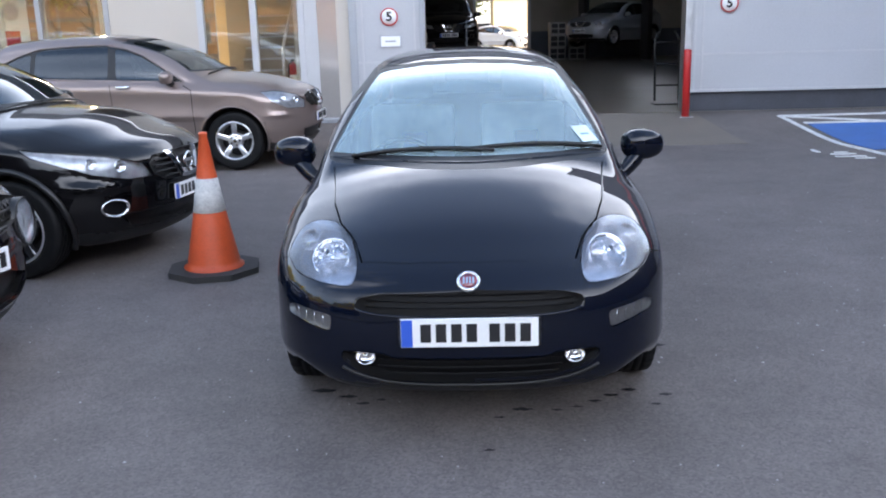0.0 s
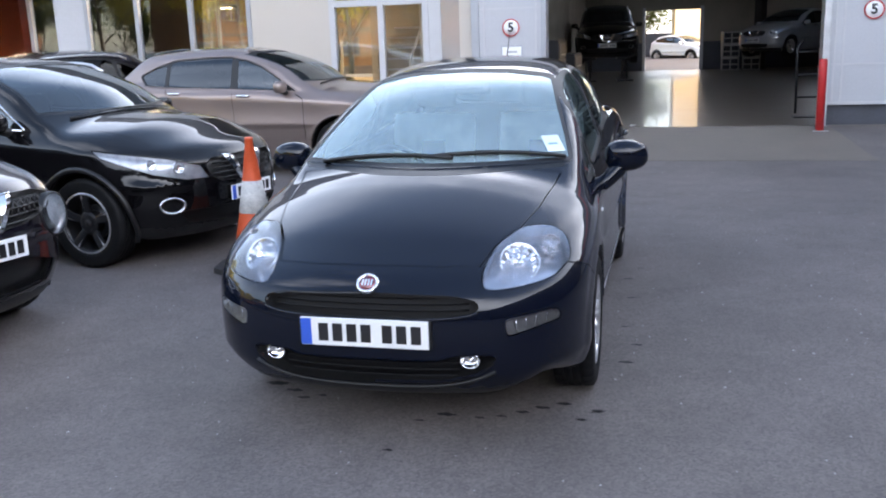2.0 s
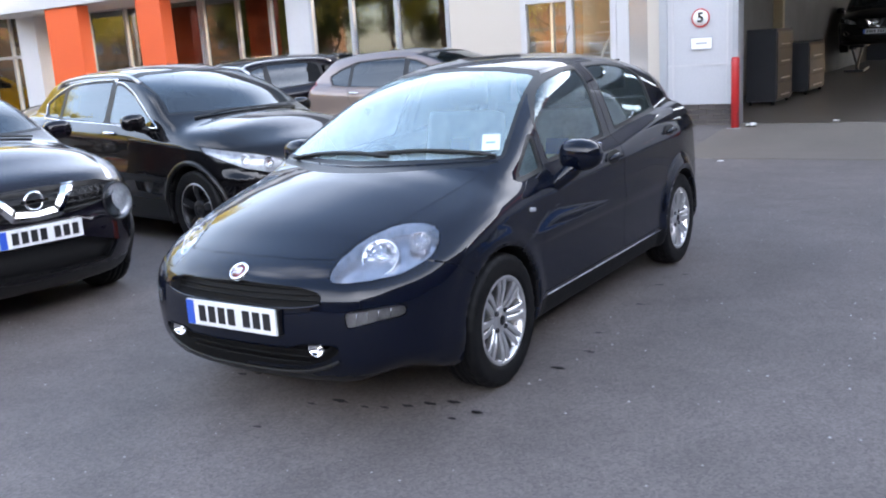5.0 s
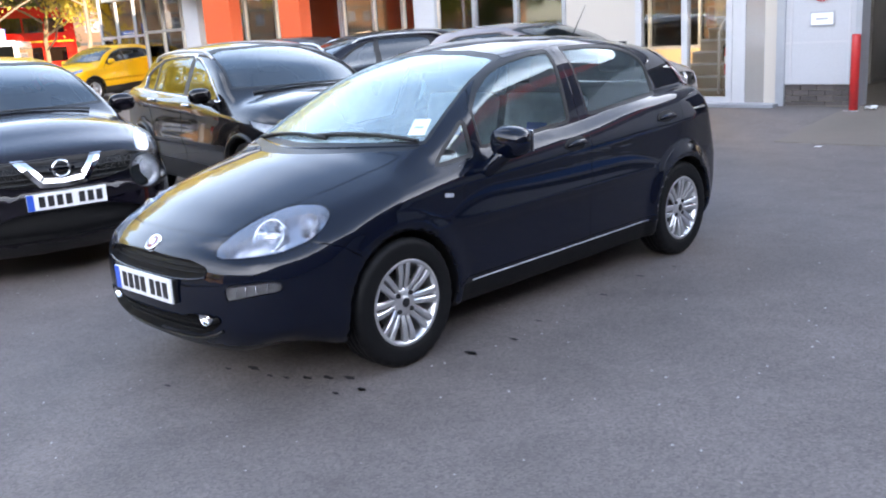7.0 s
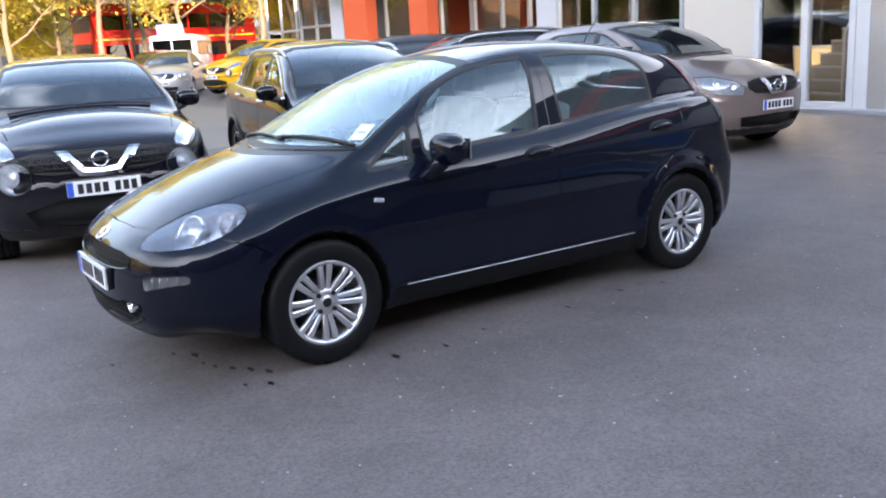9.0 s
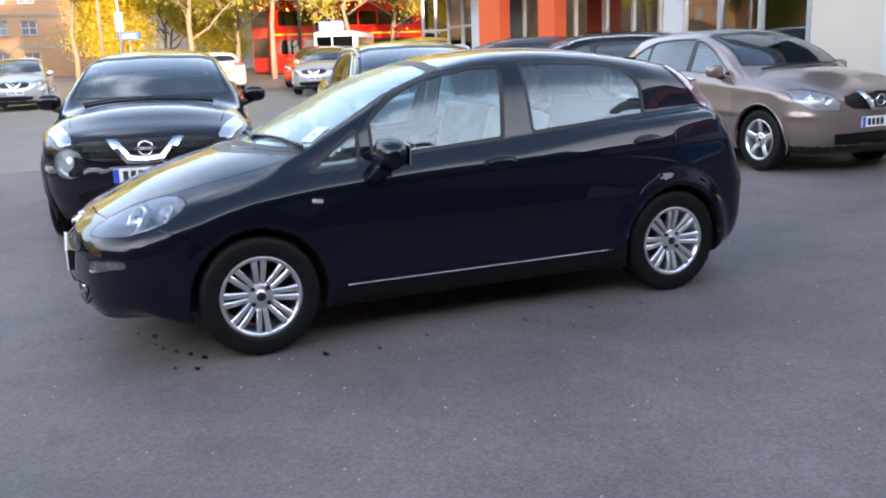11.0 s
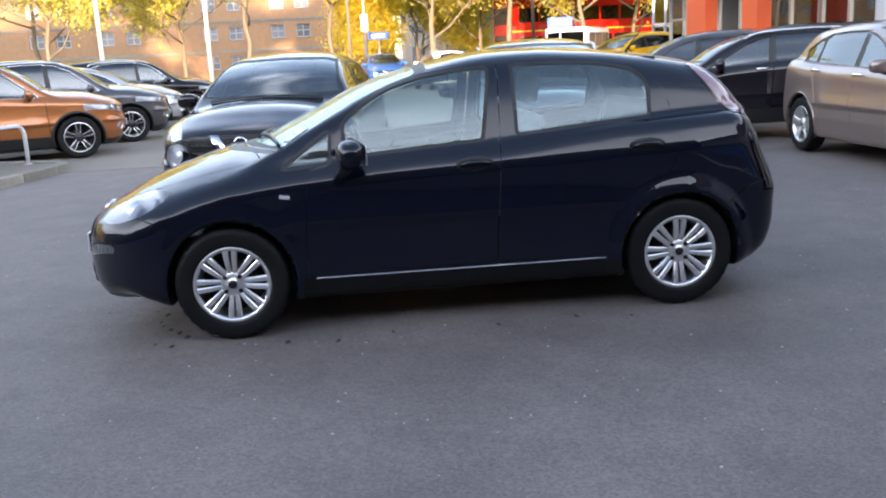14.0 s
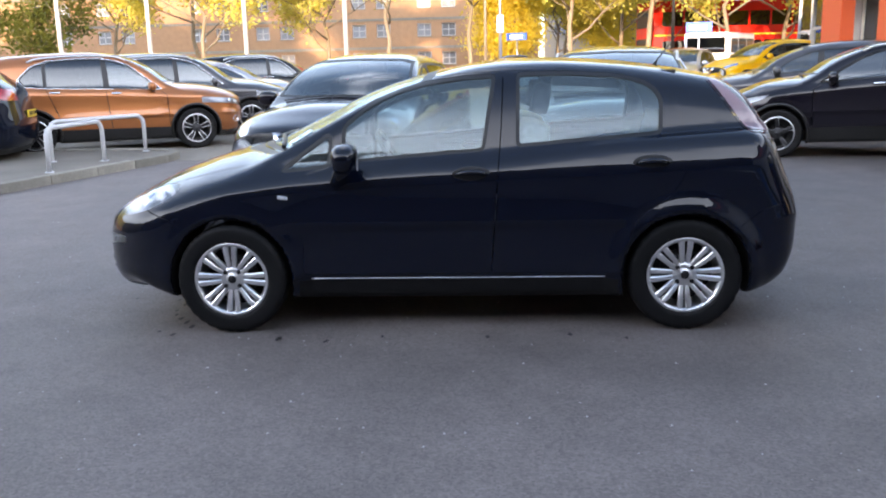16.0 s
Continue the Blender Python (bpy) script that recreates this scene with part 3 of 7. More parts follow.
def wheel(parent, x, y, r, width, rim_r, spokes, style, face=ALLOY, dark=None):
    """A wheel under a car: tyre, rim and hub as pieces. The outer side looks away from the car."""
    s = 1 if x > 0 else -1
    hold = new("wheel")
    hold.parent = parent
    hold.matrix_local = Matrix.Translation((x, y, r)) @ Matrix.Diagonal((s, 1, 1, 1))
    w = width / 2
    t = rim_r
    tyre = lathe([(t - 0.005, -w * 0.8), (t + 0.02, -w * 0.98), (r - 0.03, -w), (r - 0.006, -w * 0.86), (r, -w * 0.6), (r, -w * 0.43), (r - 0.008, -w * 0.40), (r - 0.008, -w * 0.34), (r, -w * 0.31),
                  (r, -w * 0.05), (r - 0.008, -w * 0.03), (r - 0.008, w * 0.03), (r, w * 0.05), (r, w * 0.31), (r - 0.008, w * 0.34), (r - 0.008, w * 0.40), (r, w * 0.43), (r, w * 0.6),
                  (r - 0.006, w * 0.86), (r - 0.018, w * 0.96), (r - 0.03, w), (r - 0.045, w * 0.985), (t + 0.03, w * 1.02), (t + 0.012, w * 0.97), (t + 0.004, w * 0.9), (t - 0.005, w * 0.8)], 96)
    for v in tyre.verts:                # shoulder tread blocks
        rad = math.hypot(v.co.y, v.co.z)
        k = round(math.atan2(v.co.z, v.co.y) / (2 * math.pi) * 96)
        if rad > r - 0.022 and abs(v.co.x) > 0.42 * w and k % 3 == 0:
            v.co.y *= 1 - 0.004 / rad
            v.co.z *= 1 - 0.004 / rad
            v.co.x *= 0.985
    part("tyre", tyre, RUBBER, hold)
    barrel = lathe([(t + 0.004, w * 0.92), (t - 0.004, w * 0.96), (t - 0.014, w * 0.90), (t - 0.022, w * 0.72), (t - 0.03, 0.0), (t - 0.03, -w * 0.8), (t, -w * 0.85)], 64)
    dark_face = style in ("dark", "veedark")
    part("rim", barrel, DARK_ALLOY if dark_face else face, hold)
    if dark_face:
        part("rim_edge", lathe([(t + 0.005, w * 0.93), (t - 0.003, w * 0.975), (t - 0.010, w * 0.95)], 64), face, hold)
    disc = lathe([(0.0, w * 0.02), (0.13, w * 0.02), (0.13, -0.01), (0.0, -0.01)], 40)
    part("brake_disc", disc, DARK_ALLOY, hold)
    back = lathe([(0.0, -w * 0.55), (t - 0.032, -w * 0.55)], 40)
    part("backing", back, LINER, hold)
    if style == "twin":
        hub = lathe([(0.0, w * 0.78), (0.026, w * 0.77), (0.030, w * 0.72), (0.046, w * 0.70), (0.066, w * 0.66), (0.072, w * 0.58), (0.074, w * 0.30), (0.074, 0.0)], 40)
    else:
        hub = lathe([(0.0, w * 0.80), (0.026, w * 0.79), (0.030, w * 0.76), (0.042, w * 0.75), (0.078, w * 0.73), (0.086, w * 0.66), (0.088, w * 0.40), (0.088, 0.0)], 40)
    part("hub", hub, DARK_ALLOY if dark_face else face, hold)
    nb = 4 if style == "twin" else 5
    for k in range(nb):
        a = 2 * math.pi * (k + 0.5) / nb
        part("wheel_bolt", rod((w * 0.60, 0.055 * math.cos(a), 0.055 * math.sin(a)), (w * 0.765, 0.055 * math.cos(a), 0.055 * math.sin(a)), 0.013, 0.012, 8), DARK_ALLOY, hold)
    part("centre_cap", lathe([(0.0, w * 0.84), (0.02, w * 0.83), (0.024, w * 0.79)], 24), DARK_ALLOY, hold)

    def spoke(a, off, tilt, w0, w1, mat):
        bm = bmesh.new()
        r0, r1 = 0.058, t - 0.016
        n = 5
        rows = []
        for i in range(n + 1):
            q = i / n
            rad = r0 + (r1 - r0) * q
            half = (w0 + (w1 - w0) * q) / 2
            lift = w * (0.66 + 0.24 * math.sin(q * math.pi * 0.56))
            c = off + tilt * q
            rows.append([bm.verts.new((lift - 0.024, c - half, rad)), bm.verts.new((lift - 0.004, c - half, rad)), bm.verts.new((lift, c - half * 0.6, rad)),
                         bm.verts.new((lift, c + half * 0.6, rad)), bm.verts.new((lift - 0.004, c + half, rad)), bm.verts.new((lift - 0.024, c + half, rad))])
        for p, q in zip(rows, rows[1:]):
            for k in range(6):
                bm.faces.new((p[k], p[(k + 1) % 6], q[(k + 1) % 6], q[k]))
        bmesh.ops.recalc_face_normals(bm, faces=bm.faces)
        bmesh.ops.rotate(bm, cent=(0, 0, 0), matrix=Matrix.Rotation(a, 3, "X"), verts=bm.verts)
        part("spoke", bm, mat, hold)

    for k in range(spokes):
        a = 2 * math.pi * k / spokes
        if style == "twin":
            for sgn in (-1, 1):
                spoke(a, 0.0140 * sgn, 0.0105 * sgn, 0.0235, 0.0325, face)
        elif style == "dark":
            spoke(a, 0.0, 0.0, 0.05, 0.075, DARK_ALLOY)
            spoke(a + 0.05, 0.012, 0.02, 0.016, 0.020, ALLOY)
        elif style == "veedark":
            spoke(a, 0.0, 0.0, 0.062, 0.100, DARK_ALLOY)
            for sgn in (-1, 1):
                spoke(a, 0.020 * sgn, 0.024 * sgn, 0.012, 0.016, ALLOY)
        elif style == "vee":
            for sgn in (-1, 1):
                spoke(a, 0.012 * sgn, 0.030 * sgn, 0.026, 0.022, face)
        else:
            spoke(a, 0.0, 0.0, 0.055, 0.062, face)
    return hold


def plate(parent, y, z, back=False, x=0.0, tilt=0.0, width=0.52, m=None):
    """A number plate with unreadable bars."""
    hold = new("number_plate")
    hold.parent = parent
    hold.matrix_local = m if m is not None else Matrix.Translation((x, y, z)) @ pose(0, 0, 0, tilt, 0, 180 if back else 0)
    b = box((-width / 2, -0.006, -0.056), (width / 2, 0.006, 0.056), 0.004)
    part("plate_board", b, PLATE_YELLOW if back else PLATE_WHITE, hold)
    if not back:
        part("plate_band", box((-width / 2 + 0.002, -0.0085, -0.053), (-width / 2 + 0.045, -0.006, 0.053)), PLATE_BLUE, hold)
    for k in range(7):
        x0 = -width / 2 + 0.075 + k * 0.058 + (0.028 if k > 3 else 0)
        part("plate_bar", box((x0, -0.0085, -0.036), (x0 + 0.040, -0.006, 0.036)), INK, hold)
    return hold


def seat(parent, x, y, z, w=0.50, rows=1):
    """A car seat with cushion, back and head restraint."""
    hold = new("seat")
    hold.parent = parent
    hold.matrix_local = Matrix.Translation((x, y, z))
    part("cushion", soft(box((-w / 2, -0.26, 0.0), (w / 2, 0.24, 0.15), 0.05)), FABRIC, hold)
    part("backrest", soft(box((-w / 2, -0.07, 0.0), (w / 2, 0.07, 0.62), 0.055, Matrix.Translation((0, 0.26, 0.08)) @ Matrix.Rotation(radians(-14), 4, "X"))), FABRIC, hold)
    for k in range(rows):
        cx = (k - (rows - 1) / 2) * w / max(rows, 1)
        part("head_restraint", soft(box((cx - 0.13, -0.05, 0.0), (cx + 0.13, 0.05, 0.18), 0.045, Matrix.Translation((0, 0.43, 0.75)) @ Matrix.Rotation(radians(-10), 4, "X"))), FABRIC, hold)
    return hold


def cabin(parent, floor_z=0.42, dash_y=-0.72, seat_y=0.05, w=0.62, belt=0.93, rear=True):
    """Seats, dashboard and steering wheel."""
    for sx in (-1, 1):
        seat(parent, sx * 0.35, seat_y, floor_z)
    if rear:
        seat(parent, 0, seat_y + 0.85, floor_z + 0.03, 1.12, 2)
    part("dashboard", soft(box((-w, dash_y - 0.30, floor_z + 0.1), (w, dash_y + 0.10, belt + 0.02), 0.07)), LINER, parent)
    part("binnacle", soft(box((-0.50, dash_y - 0.05, belt), (-0.20, dash_y + 0.12, belt + 0.07), 0.03)), LINER, parent)
    ring = lathe([(0.178 + 0.014 * math.cos(a), 0.014 * math.sin(a)) for a in (2 * math.pi * k / 10 for k in range(11))], 36, "z")
    for sp in (0, 120, 240):
        add_rod(ring, (0, 0, -0.02), (0.17 * math.cos(radians(sp + 90)), 0.17 * math.sin(radians(sp + 90)), 0), 0.018, 0.014, 8)
    add_rod(ring, (0, 0, -0.035), (0, 0, 0.01), 0.055, 0.05, 16)
    bmesh.ops.transform(ring, matrix=Matrix.Translation((-0.35, dash_y + 0.25, belt - 0.06)) @ Matrix.Rotation(radians(-65), 4, "X"), verts=ring.verts)
    part("steering_wheel", ring, PLASTIC, parent)
    part("cabin_floor", box((-w, dash_y - 0.2, floor_z - 0.05), (w, seat_y + 1.3, floor_z)), LINER, parent)


def right(c, n):
    return c.x > 0.25 and n.x > 0.1


def left(c, n):
    return c.x < -0.25 and n.x < -0.1


def sides():
    return ((1, right), (-1, left))

# ---- the navy hatchback ----
def hatchback(m):
    car = thing("hatchback_car", m, "dark navy five-door hatchback parked on grey asphalt", "car")
    f = car_field(HATCH)
    sh = Shell(f, (-0.93, -2.22, 0.12), (0.93, 2.04, 1.56), 0.024)

    def ahead(c, n):
        return n.y < -0.12 and c.y < -0.3

    # windscreen and its scuttle
    ws = both([(0, 1.006), (0.40, 1.008), (0.685, 1.012), (0.682, 1.035), (0.645, 1.12), (0.595, 1.22), (0.535, 1.335), (0.50, 1.384), (0.44, 1.400), (0.25, 1.424), (0, 1.432)])
    shell_ok = lambda c, n: n.y < -0.1 and c.z > 0.95 and c.y > -1.5 and n.z > 0.2
    ring = sh.cut(ws, FRONT, shell_ok)
    inner = set(sh.cut(shrink(ws, 0.016), FRONT, shell_ok))
    sh.finish(sh.lift(list(inner)), "windscreen", SCREEN_GLASS, car, "clear windscreen with a pale sticker", rim=0.0, sink=0.004).visible_shadow = False
    sh.finish(sh.lift([q for q in sh.cut(ws, FRONT, shell_ok)]), "windscreen_seal", SEAL, car, rim=0.008, sink=0.002)
    cowl = both([(0, 0.984), (0.40, 0.985), (0.64, 0.988), (0.675, 1.000), (0.685, 1.0115), (0.40, 1.0075), (0, 1.0055)])
    sh.finish(sh.take(cowl, FRONT, lambda c, n: c.y > -1.45 and c.y < -0.7 and n.z > 0.2, 0.002), "scuttle_panel", PLASTIC, car, rim=0.02, sink=0.006)

    # side glass
    panes = (
        ("front_window", [(-0.60, 0.962), (-0.597, 1.14), (-0.54, 1.19), (-0.48, 1.236), (-0.40, 1.28), (-0.325, 1.312), (-0.23, 1.34), (-0.13, 1.362), (0.056, 1.386), (0.222, 1.392), (0.157, 1.012)], SIDE_GLASS),
        ("rear_window", [(0.365, 1.398), (0.62, 1.400), (0.87, 1.383), (0.97, 1.366), (1.056, 1.34), (1.105, 1.30), (1.13, 1.25), (1.120, 1.083), (0.358, 1.03)], SIDE_GLASS),
        ("quarter_window", [(-0.935, 0.914), (-0.83, 0.995), (-0.70, 1.085), (-0.680, 1.088), (-0.693, 0.938)], SIDE_GLASS),
    )
    for s, ok in sides():
        for name, poly, gm in panes:
            poly = rounded(poly, 0.018, 2)
            inner = sh.cut(shrink(poly, 0.004), SIDE, ok)
            pane = sh.finish(sh.lift(inner), name, gm, car, rim=0.0, sink=0.008)
            pane.visible_shadow = False
            sh.finish(sh.lift(sh.cut(shrink(poly, -0.016), SIDE, ok)), "window_seal", SEAL, car, rim=0.014, sink=0.002)
    # rear screen
    rs = both([(0, 1.10), (0.45, 1.12), (0.50, 1.16), (0.40, 1.31), (0.32, 1.34), (0, 1.35)])
    sh.finish(sh.take(rs, FRONT, lambda c, n: n.y > 0.2 and c.y > 1.0, 0.004), "rear_screen", SIDE_GLASS, car, rim=0.0, sink=0.004)

    # headlamps
    lamp = [(0.445, -2.02, 0.655), (0.43, -1.94, 0.712), (0.475, -1.79, 0.790), (0.55, -1.645, 0.832), (0.65, -1.560, 0.824), (0.715, -1.563, 0.790), (0.748, -1.63, 0.748),
            (0.757, -1.71, 0.706), (0.705, -1.86, 0.668), (0.60, -1.955, 0.653), (0.50, -2.012, 0.647)]
    for s, ok in sides():
        u, v = Vector((0.857 * s, 0.514, 0)), Vector((-0.20 * s, 0.33, 0.92)).normalized()
        v = (v - u * v.dot(u)).normalized()
        poly = [(u.dot((x * s, y, z)), v.dot((x * s, y, z))) for x, y, z in lamp]
        poly = rounded(poly, 0.05, 3)
        near = lambda c, n, s=s: c.x * s > 0.2 and c.y < -1.2 and c.z > 0.5
        lens_bm = sh.take(poly, (u, v), near, 0.005)
        lens = sh.finish(lens_bm.copy(), "headlamp", LENS, car, "clear wraparound headlamp with chrome reflectors", rim=0.006)
        lens.visible_shadow = False
        sh.finish(lens_bm, "lamp_housing", HATCH_BED, lens, rim=-0.05, sink=0.055)
        # faceted main reflector, its bulb shield and a ribbed turn-signal reflector
        for (bx, by, bz, br, kind) in ((0.565, -1.815, 0.722, 0.076, "main"), (0.672, -1.675, 0.764, 0.043, "turn")):
            n = sh.normal((bx * s, by, bz))
            n = (n + Vector((0.1 * s, -0.9, 0.0))).normalized()
            mm = Matrix.Translation(Vector((bx * s, by, bz)) - n * 0.014) @ n.to_track_quat("Z", "Y").to_matrix().to_4x4()
            bowl = lathe([(br, 0.0), (br * 0.93, -0.012), (br * 0.72, -0.030), (br * 0.45, -0.044), (0.016, -0.052)], 14, "z")
            for q in bowl.faces:
                q.smooth = False
            bits = [(bowl, "reflector", CHROME)]
            bits.append((lathe([(br * 1.0, 0.0), (br * 1.05, 0.004), (br * 1.08, -0.002), (br * 1.07, -0.03)], 32, "z"), "bezel", REFLECTOR if kind == "main" else HATCH_BED))
            if kind == "main":
                bits.append((lathe([(0.0, -0.004), (0.012, -0.006), (0.016, -0.014), (0.016, -0.05)], 20, "z"), "bulb_shield", CHROME))
            else:
                for k in range(-2, 3):
                    half = br * math.sqrt(max(1 - (k / 3) ** 2, 0.1)) * 0.9
                    bits.append((tube([(k * br / 3, -half, -0.008), (k * br / 3, half, -0.008)], 0.004, 6), "lamp_rib", HATCH_BED))
            for q, nm, mt in bits:
                bmesh.ops.transform(q, matrix=mm, verts=q.verts)
                part(nm, q, mt, lens)
        # indicator and side lamp
        ind = rounded([(0.535 * s, 0.541), (0.69 * s, 0.556), (0.735 * s, 0.549), (0.735 * s, 0.506), (0.68 * s, 0.500), (0.545 * s, 0.470)], 0.02, 2)
        lens_bm = sh.take(ind, FRONT, lambda c, n, s=s: c.x * s > 0.3 and c.y < -1.75 and n.y < -0.05, 0.004)
        dl = sh.finish(lens_bm.copy(), "daytime_lamp", LENS, car, "clear bumper indicator lamp", rim=0.004)
        dl.visible_shadow = False
        sh.finish(lens_bm, "lamp_reflector", INDICATOR_BED, dl, rim=-0.02, sink=0.025)
        for k in range(4):
            x, z0, z1 = 0.575 + 0.036 * k, 0.488 + 0.006 * k, 0.540 + 0.003 * k
            part("lamp_rib", tube([(x * s, sh.front_y(x, z0) + 0.016, z0), (x * s, sh.front_y(x, z1) + 0.016, z1)], 0.0022, 6), REFLECTOR, dl)

    # bumper openings
    upper = rounded(both([(0, 0.552), (0.36, 0.553), (0.425, 0.566), (0.445, 0.590), (0.43, 0.615), (0.34, 0.634), (0, 0.646)]), 0.02, 2)
    g = sh.take(upper, FRONT, ahead, 0.0)
    sh.finish(g, "upper_grille", RUBBER, car, "black recessed grille", rim=-0.05, sink=0.045)
    lower = rounded(both([(0, 0.276), (0.33, 0.287), (0.43, 0.318), (0.505, 0.372), (0.50, 0.402), (0.33, 0.402), (0.30, 0.385), (0, 0.385)]), 0.02, 2)
    g = sh.take(lower, FRONT, ahead, 0.0)
    sh.finish(g, "lower_grille", RUBBER, car, "black lower air intake", rim=-0.05, sink=0.045)
    for z0 in (0.575, 0.598, 0.622):
        path = [(x, sh.front_y(x, z0) + 0.034, z0) for x in np.linspace(-0.40, 0.40, 17)]
        part("grille_slat", tube(path, 0.004, 6), RUBBER, car)
    for z0 in (0.305, 0.335, 0.362):
        path = [(x, sh.front_y(x, z0) + 0.034, z0) for x in np.linspace(-0.36, 0.36, 15)]
        part("grille_slat", tube(path, 0.004, 6), RUBBER, car)
    lip = [(x, sh.front_y(x, 0.262) - 0.002, 0.262 + 0.07 * (abs(x) / 0.5) ** 4) for x in np.linspace(-0.5, 0.5, 25)]
    lip = [(x, sh.front_y(x, z) - 0.002, z) for x, _, z in lip]
    part("bumper_lip", tube(lip, 0.008, 6), PLASTIC, car, "black lower bumper lip")
    brow = [(x, sh.front_y(x, z) - 0.001, z) for x, z in ((q, 0.549 + 0.022 * (abs(q) / 0.44) ** 6) for q in np.linspace(-0.44, 0.44, 25))]
    part("grille_trim", tube(brow, 0.006, 6), NAVY, car)
    for s in (-1, 1):
        y = sh.front_y(0.405, 0.383)
        fog = lathe([(0.0, 0.004), (0.010, 0.004), (0.012, 0.012), (0.020, 0.010), (0.030, 0.004), (0.034, -0.004), (0.037, -0.008), (0.040, -0.004), (0.041, 0.05)], 28, "x")
        bmesh.ops.transform(fog, matrix=Matrix.Translation((0.405 * s, y + 0.01, 0.380)) @ Matrix.Diagonal((1.0, 1, 0.82, 1)) @ Matrix.Rotation(radians(90), 4, "Z"), verts=fog.verts)
        part("fog_lamp", fog, CHROME, car, "small round chrome fog lamp")

    # bonnet
    bon = both([(0, -1.985), (0.25, -1.972), (0.425, -1.93), (0.468, -1.79), (0.545, -1.64), (0.595, -1.45), (0.62, -1.25), (0.648, -1.06), (0.42, -1.115), (0, -1.165)])
    sh.finish(sh.take(bon, TOP, lambda c, n: n.z > 0.25 and c.z > 0.6 and c.y < -0.9, 0.0080), "bonnet", NAVY, car, "glossy dark navy bonnet")

    # doors
    fd = [(-0.845, 0.335), (-0.835, 0.60), (-0.815, 0.895), (-0.672, 0.928), (-0.655, 1.115), (-0.50, 1.262), (-0.34, 1.338), (-0.14, 1.392), (0.06, 1.413), (0.279, 1.420), (0.262, 1.10), (0.244, 0.90), (0.201, 0.335)]
    rd = [(0.201, 0.335), (0.244, 0.90), (0.262, 1.10), (0.279, 1.420), (0.62, 1.427), (0.90, 1.407), (1.08, 1.368), (1.165, 1.315), (1.225, 1.22), (1.258, 1.10), (1.266, 0.99), (1.252, 0.90),
          (1.215, 0.82), (1.165, 0.75), (1.10, 0.705), (1.03, 0.668), (0.975, 0.60), (0.945, 0.50), (0.930, 0.335)]
    for s, ok in sides():
        okd = lambda c, n, s=s: c.x * s > 0.3 and n.x * s > 0.05
        for name, poly in (("front_door", fd), ("rear_door", rd)):
            door = sh.finish(sh.take(rounded(poly, 0.03, 2), SIDE, okd, 0.003), name, NAVY, car)
            hy, hz = (0.10, 0.884) if name == "front_door" else (1.065, 0.930)
            n = Vector((s, 0, 0.12)).normalized()
            x = sh.side_x(hy, hz)
            turn = Matrix((Vector((0, 1, 0)), n.cross(Vector((0, 1, 0))), n)).transposed().to_4x4()
            hm = Matrix.Translation((x * s, hy, hz)) @ turn
            cup = bmesh.new()
            bmesh.ops.create_uvsphere(cup, u_segments=24, v_segments=12, radius=1)
            for v in cup.verts:
                v.co = Vector((v.co.x * 0.105, v.co.y * 0.042, v.co.z * 0.006))
            bmesh.ops.transform(cup, matrix=hm, verts=cup.verts)
            part("handle_cup", soft(cup), SEAL, door)
            bar = [(q * 0.085, 0.012 * (1 - q * q) - 0.004, 0.004 + 0.026 * (1 - q ** 4)) for q in np.linspace(-1, 1, 9)]
            bm = tube([hm @ Vector(p) for p in bar], [0.008, 0.013, 0.015, 0.016, 0.016, 0.016, 0.015, 0.013, 0.008], 10)
            part("door_handle", bm, NAVY, door)
        # tail lamp
        tl = rounded([(1.400, 1.352), (1.462, 1.356), (1.560, 1.262), (1.675, 1.140), (1.742, 1.084), (1.730, 1.052), (1.590, 1.072), (1.508, 1.19)], 0.02, 2)
        okt = lambda c, n, s=s: c.x * s > 0.2 and c.y > 1.0
        core = sh.lift(sh.cut(shrink(tl, 0.011), SIDE, okt))
        tail = sh.finish(sh.take(tl, SIDE, okt, 0.003), "tail_lamp", DEEP_RED, car, "tall slanted tail lamp with a dark red edge", rim=0.0, sink=-0.004)
        sh.finish(core, "lamp_core", PINK_LENS, tail, "pale pink glossy lens", rim=0.0, sink=-0.007)
        for line in ([(-1.73, 0.70), (-1.60, 0.655), (-1.52, 0.60)], [(1.54, 0.58), (1.66, 0.66), (1.80, 0.70)], [(-0.84, 0.335), (-0.90, 0.30)]):
            sh.slit(line, SIDE, ok)
        # chrome-edged sill strip
        path = [((sh.side_x(y, 0.313) + 0.003) * s, y, 0.313) for y in np.linspace(-0.80, 0.82, 24)]
        part("sill_strip", tube(path, 0.0026, 8), ALLOY, car, "thin bright sill strip")
        # sill below the strip coloured black to stand for the shade there
        sill = [(-0.88, 0.12), (0.90, 0.12), (0.89, 0.303), (-0.87, 0.303)]
        sh.finish(sh.take(sill, SIDE, lambda c, n, s=s: c.x * s > 0.3, 0.0), "sill_panel", RUBBER, car, "sill coloured black for the shade under the strip", rim=0.0)
        # side repeater
        x = sh.side_x(-0.937, 0.770)
        part("side_repeater", soft(box((-0.005, -0.028, -0.010), (0.005, 0.028, 0.010), 0.004, Matrix.Translation(((x + 0.003) * s, -0.937, 0.770)) @ Matrix.Rotation(radians(-9), 4, "X"))), LAMP_FACE, car, "pale side repeater lamp")
        # door mirror
        mir = new("door_mirror")
        mir.parent = car
        mir.matrix_local = Matrix.Translation((0.925 * s, -0.565, 0.985))
        shell = blob((0, 0, 0), (0.112, 0.082, 0.082), Matrix.Rotation(radians(8 * s), 4, "Z"))
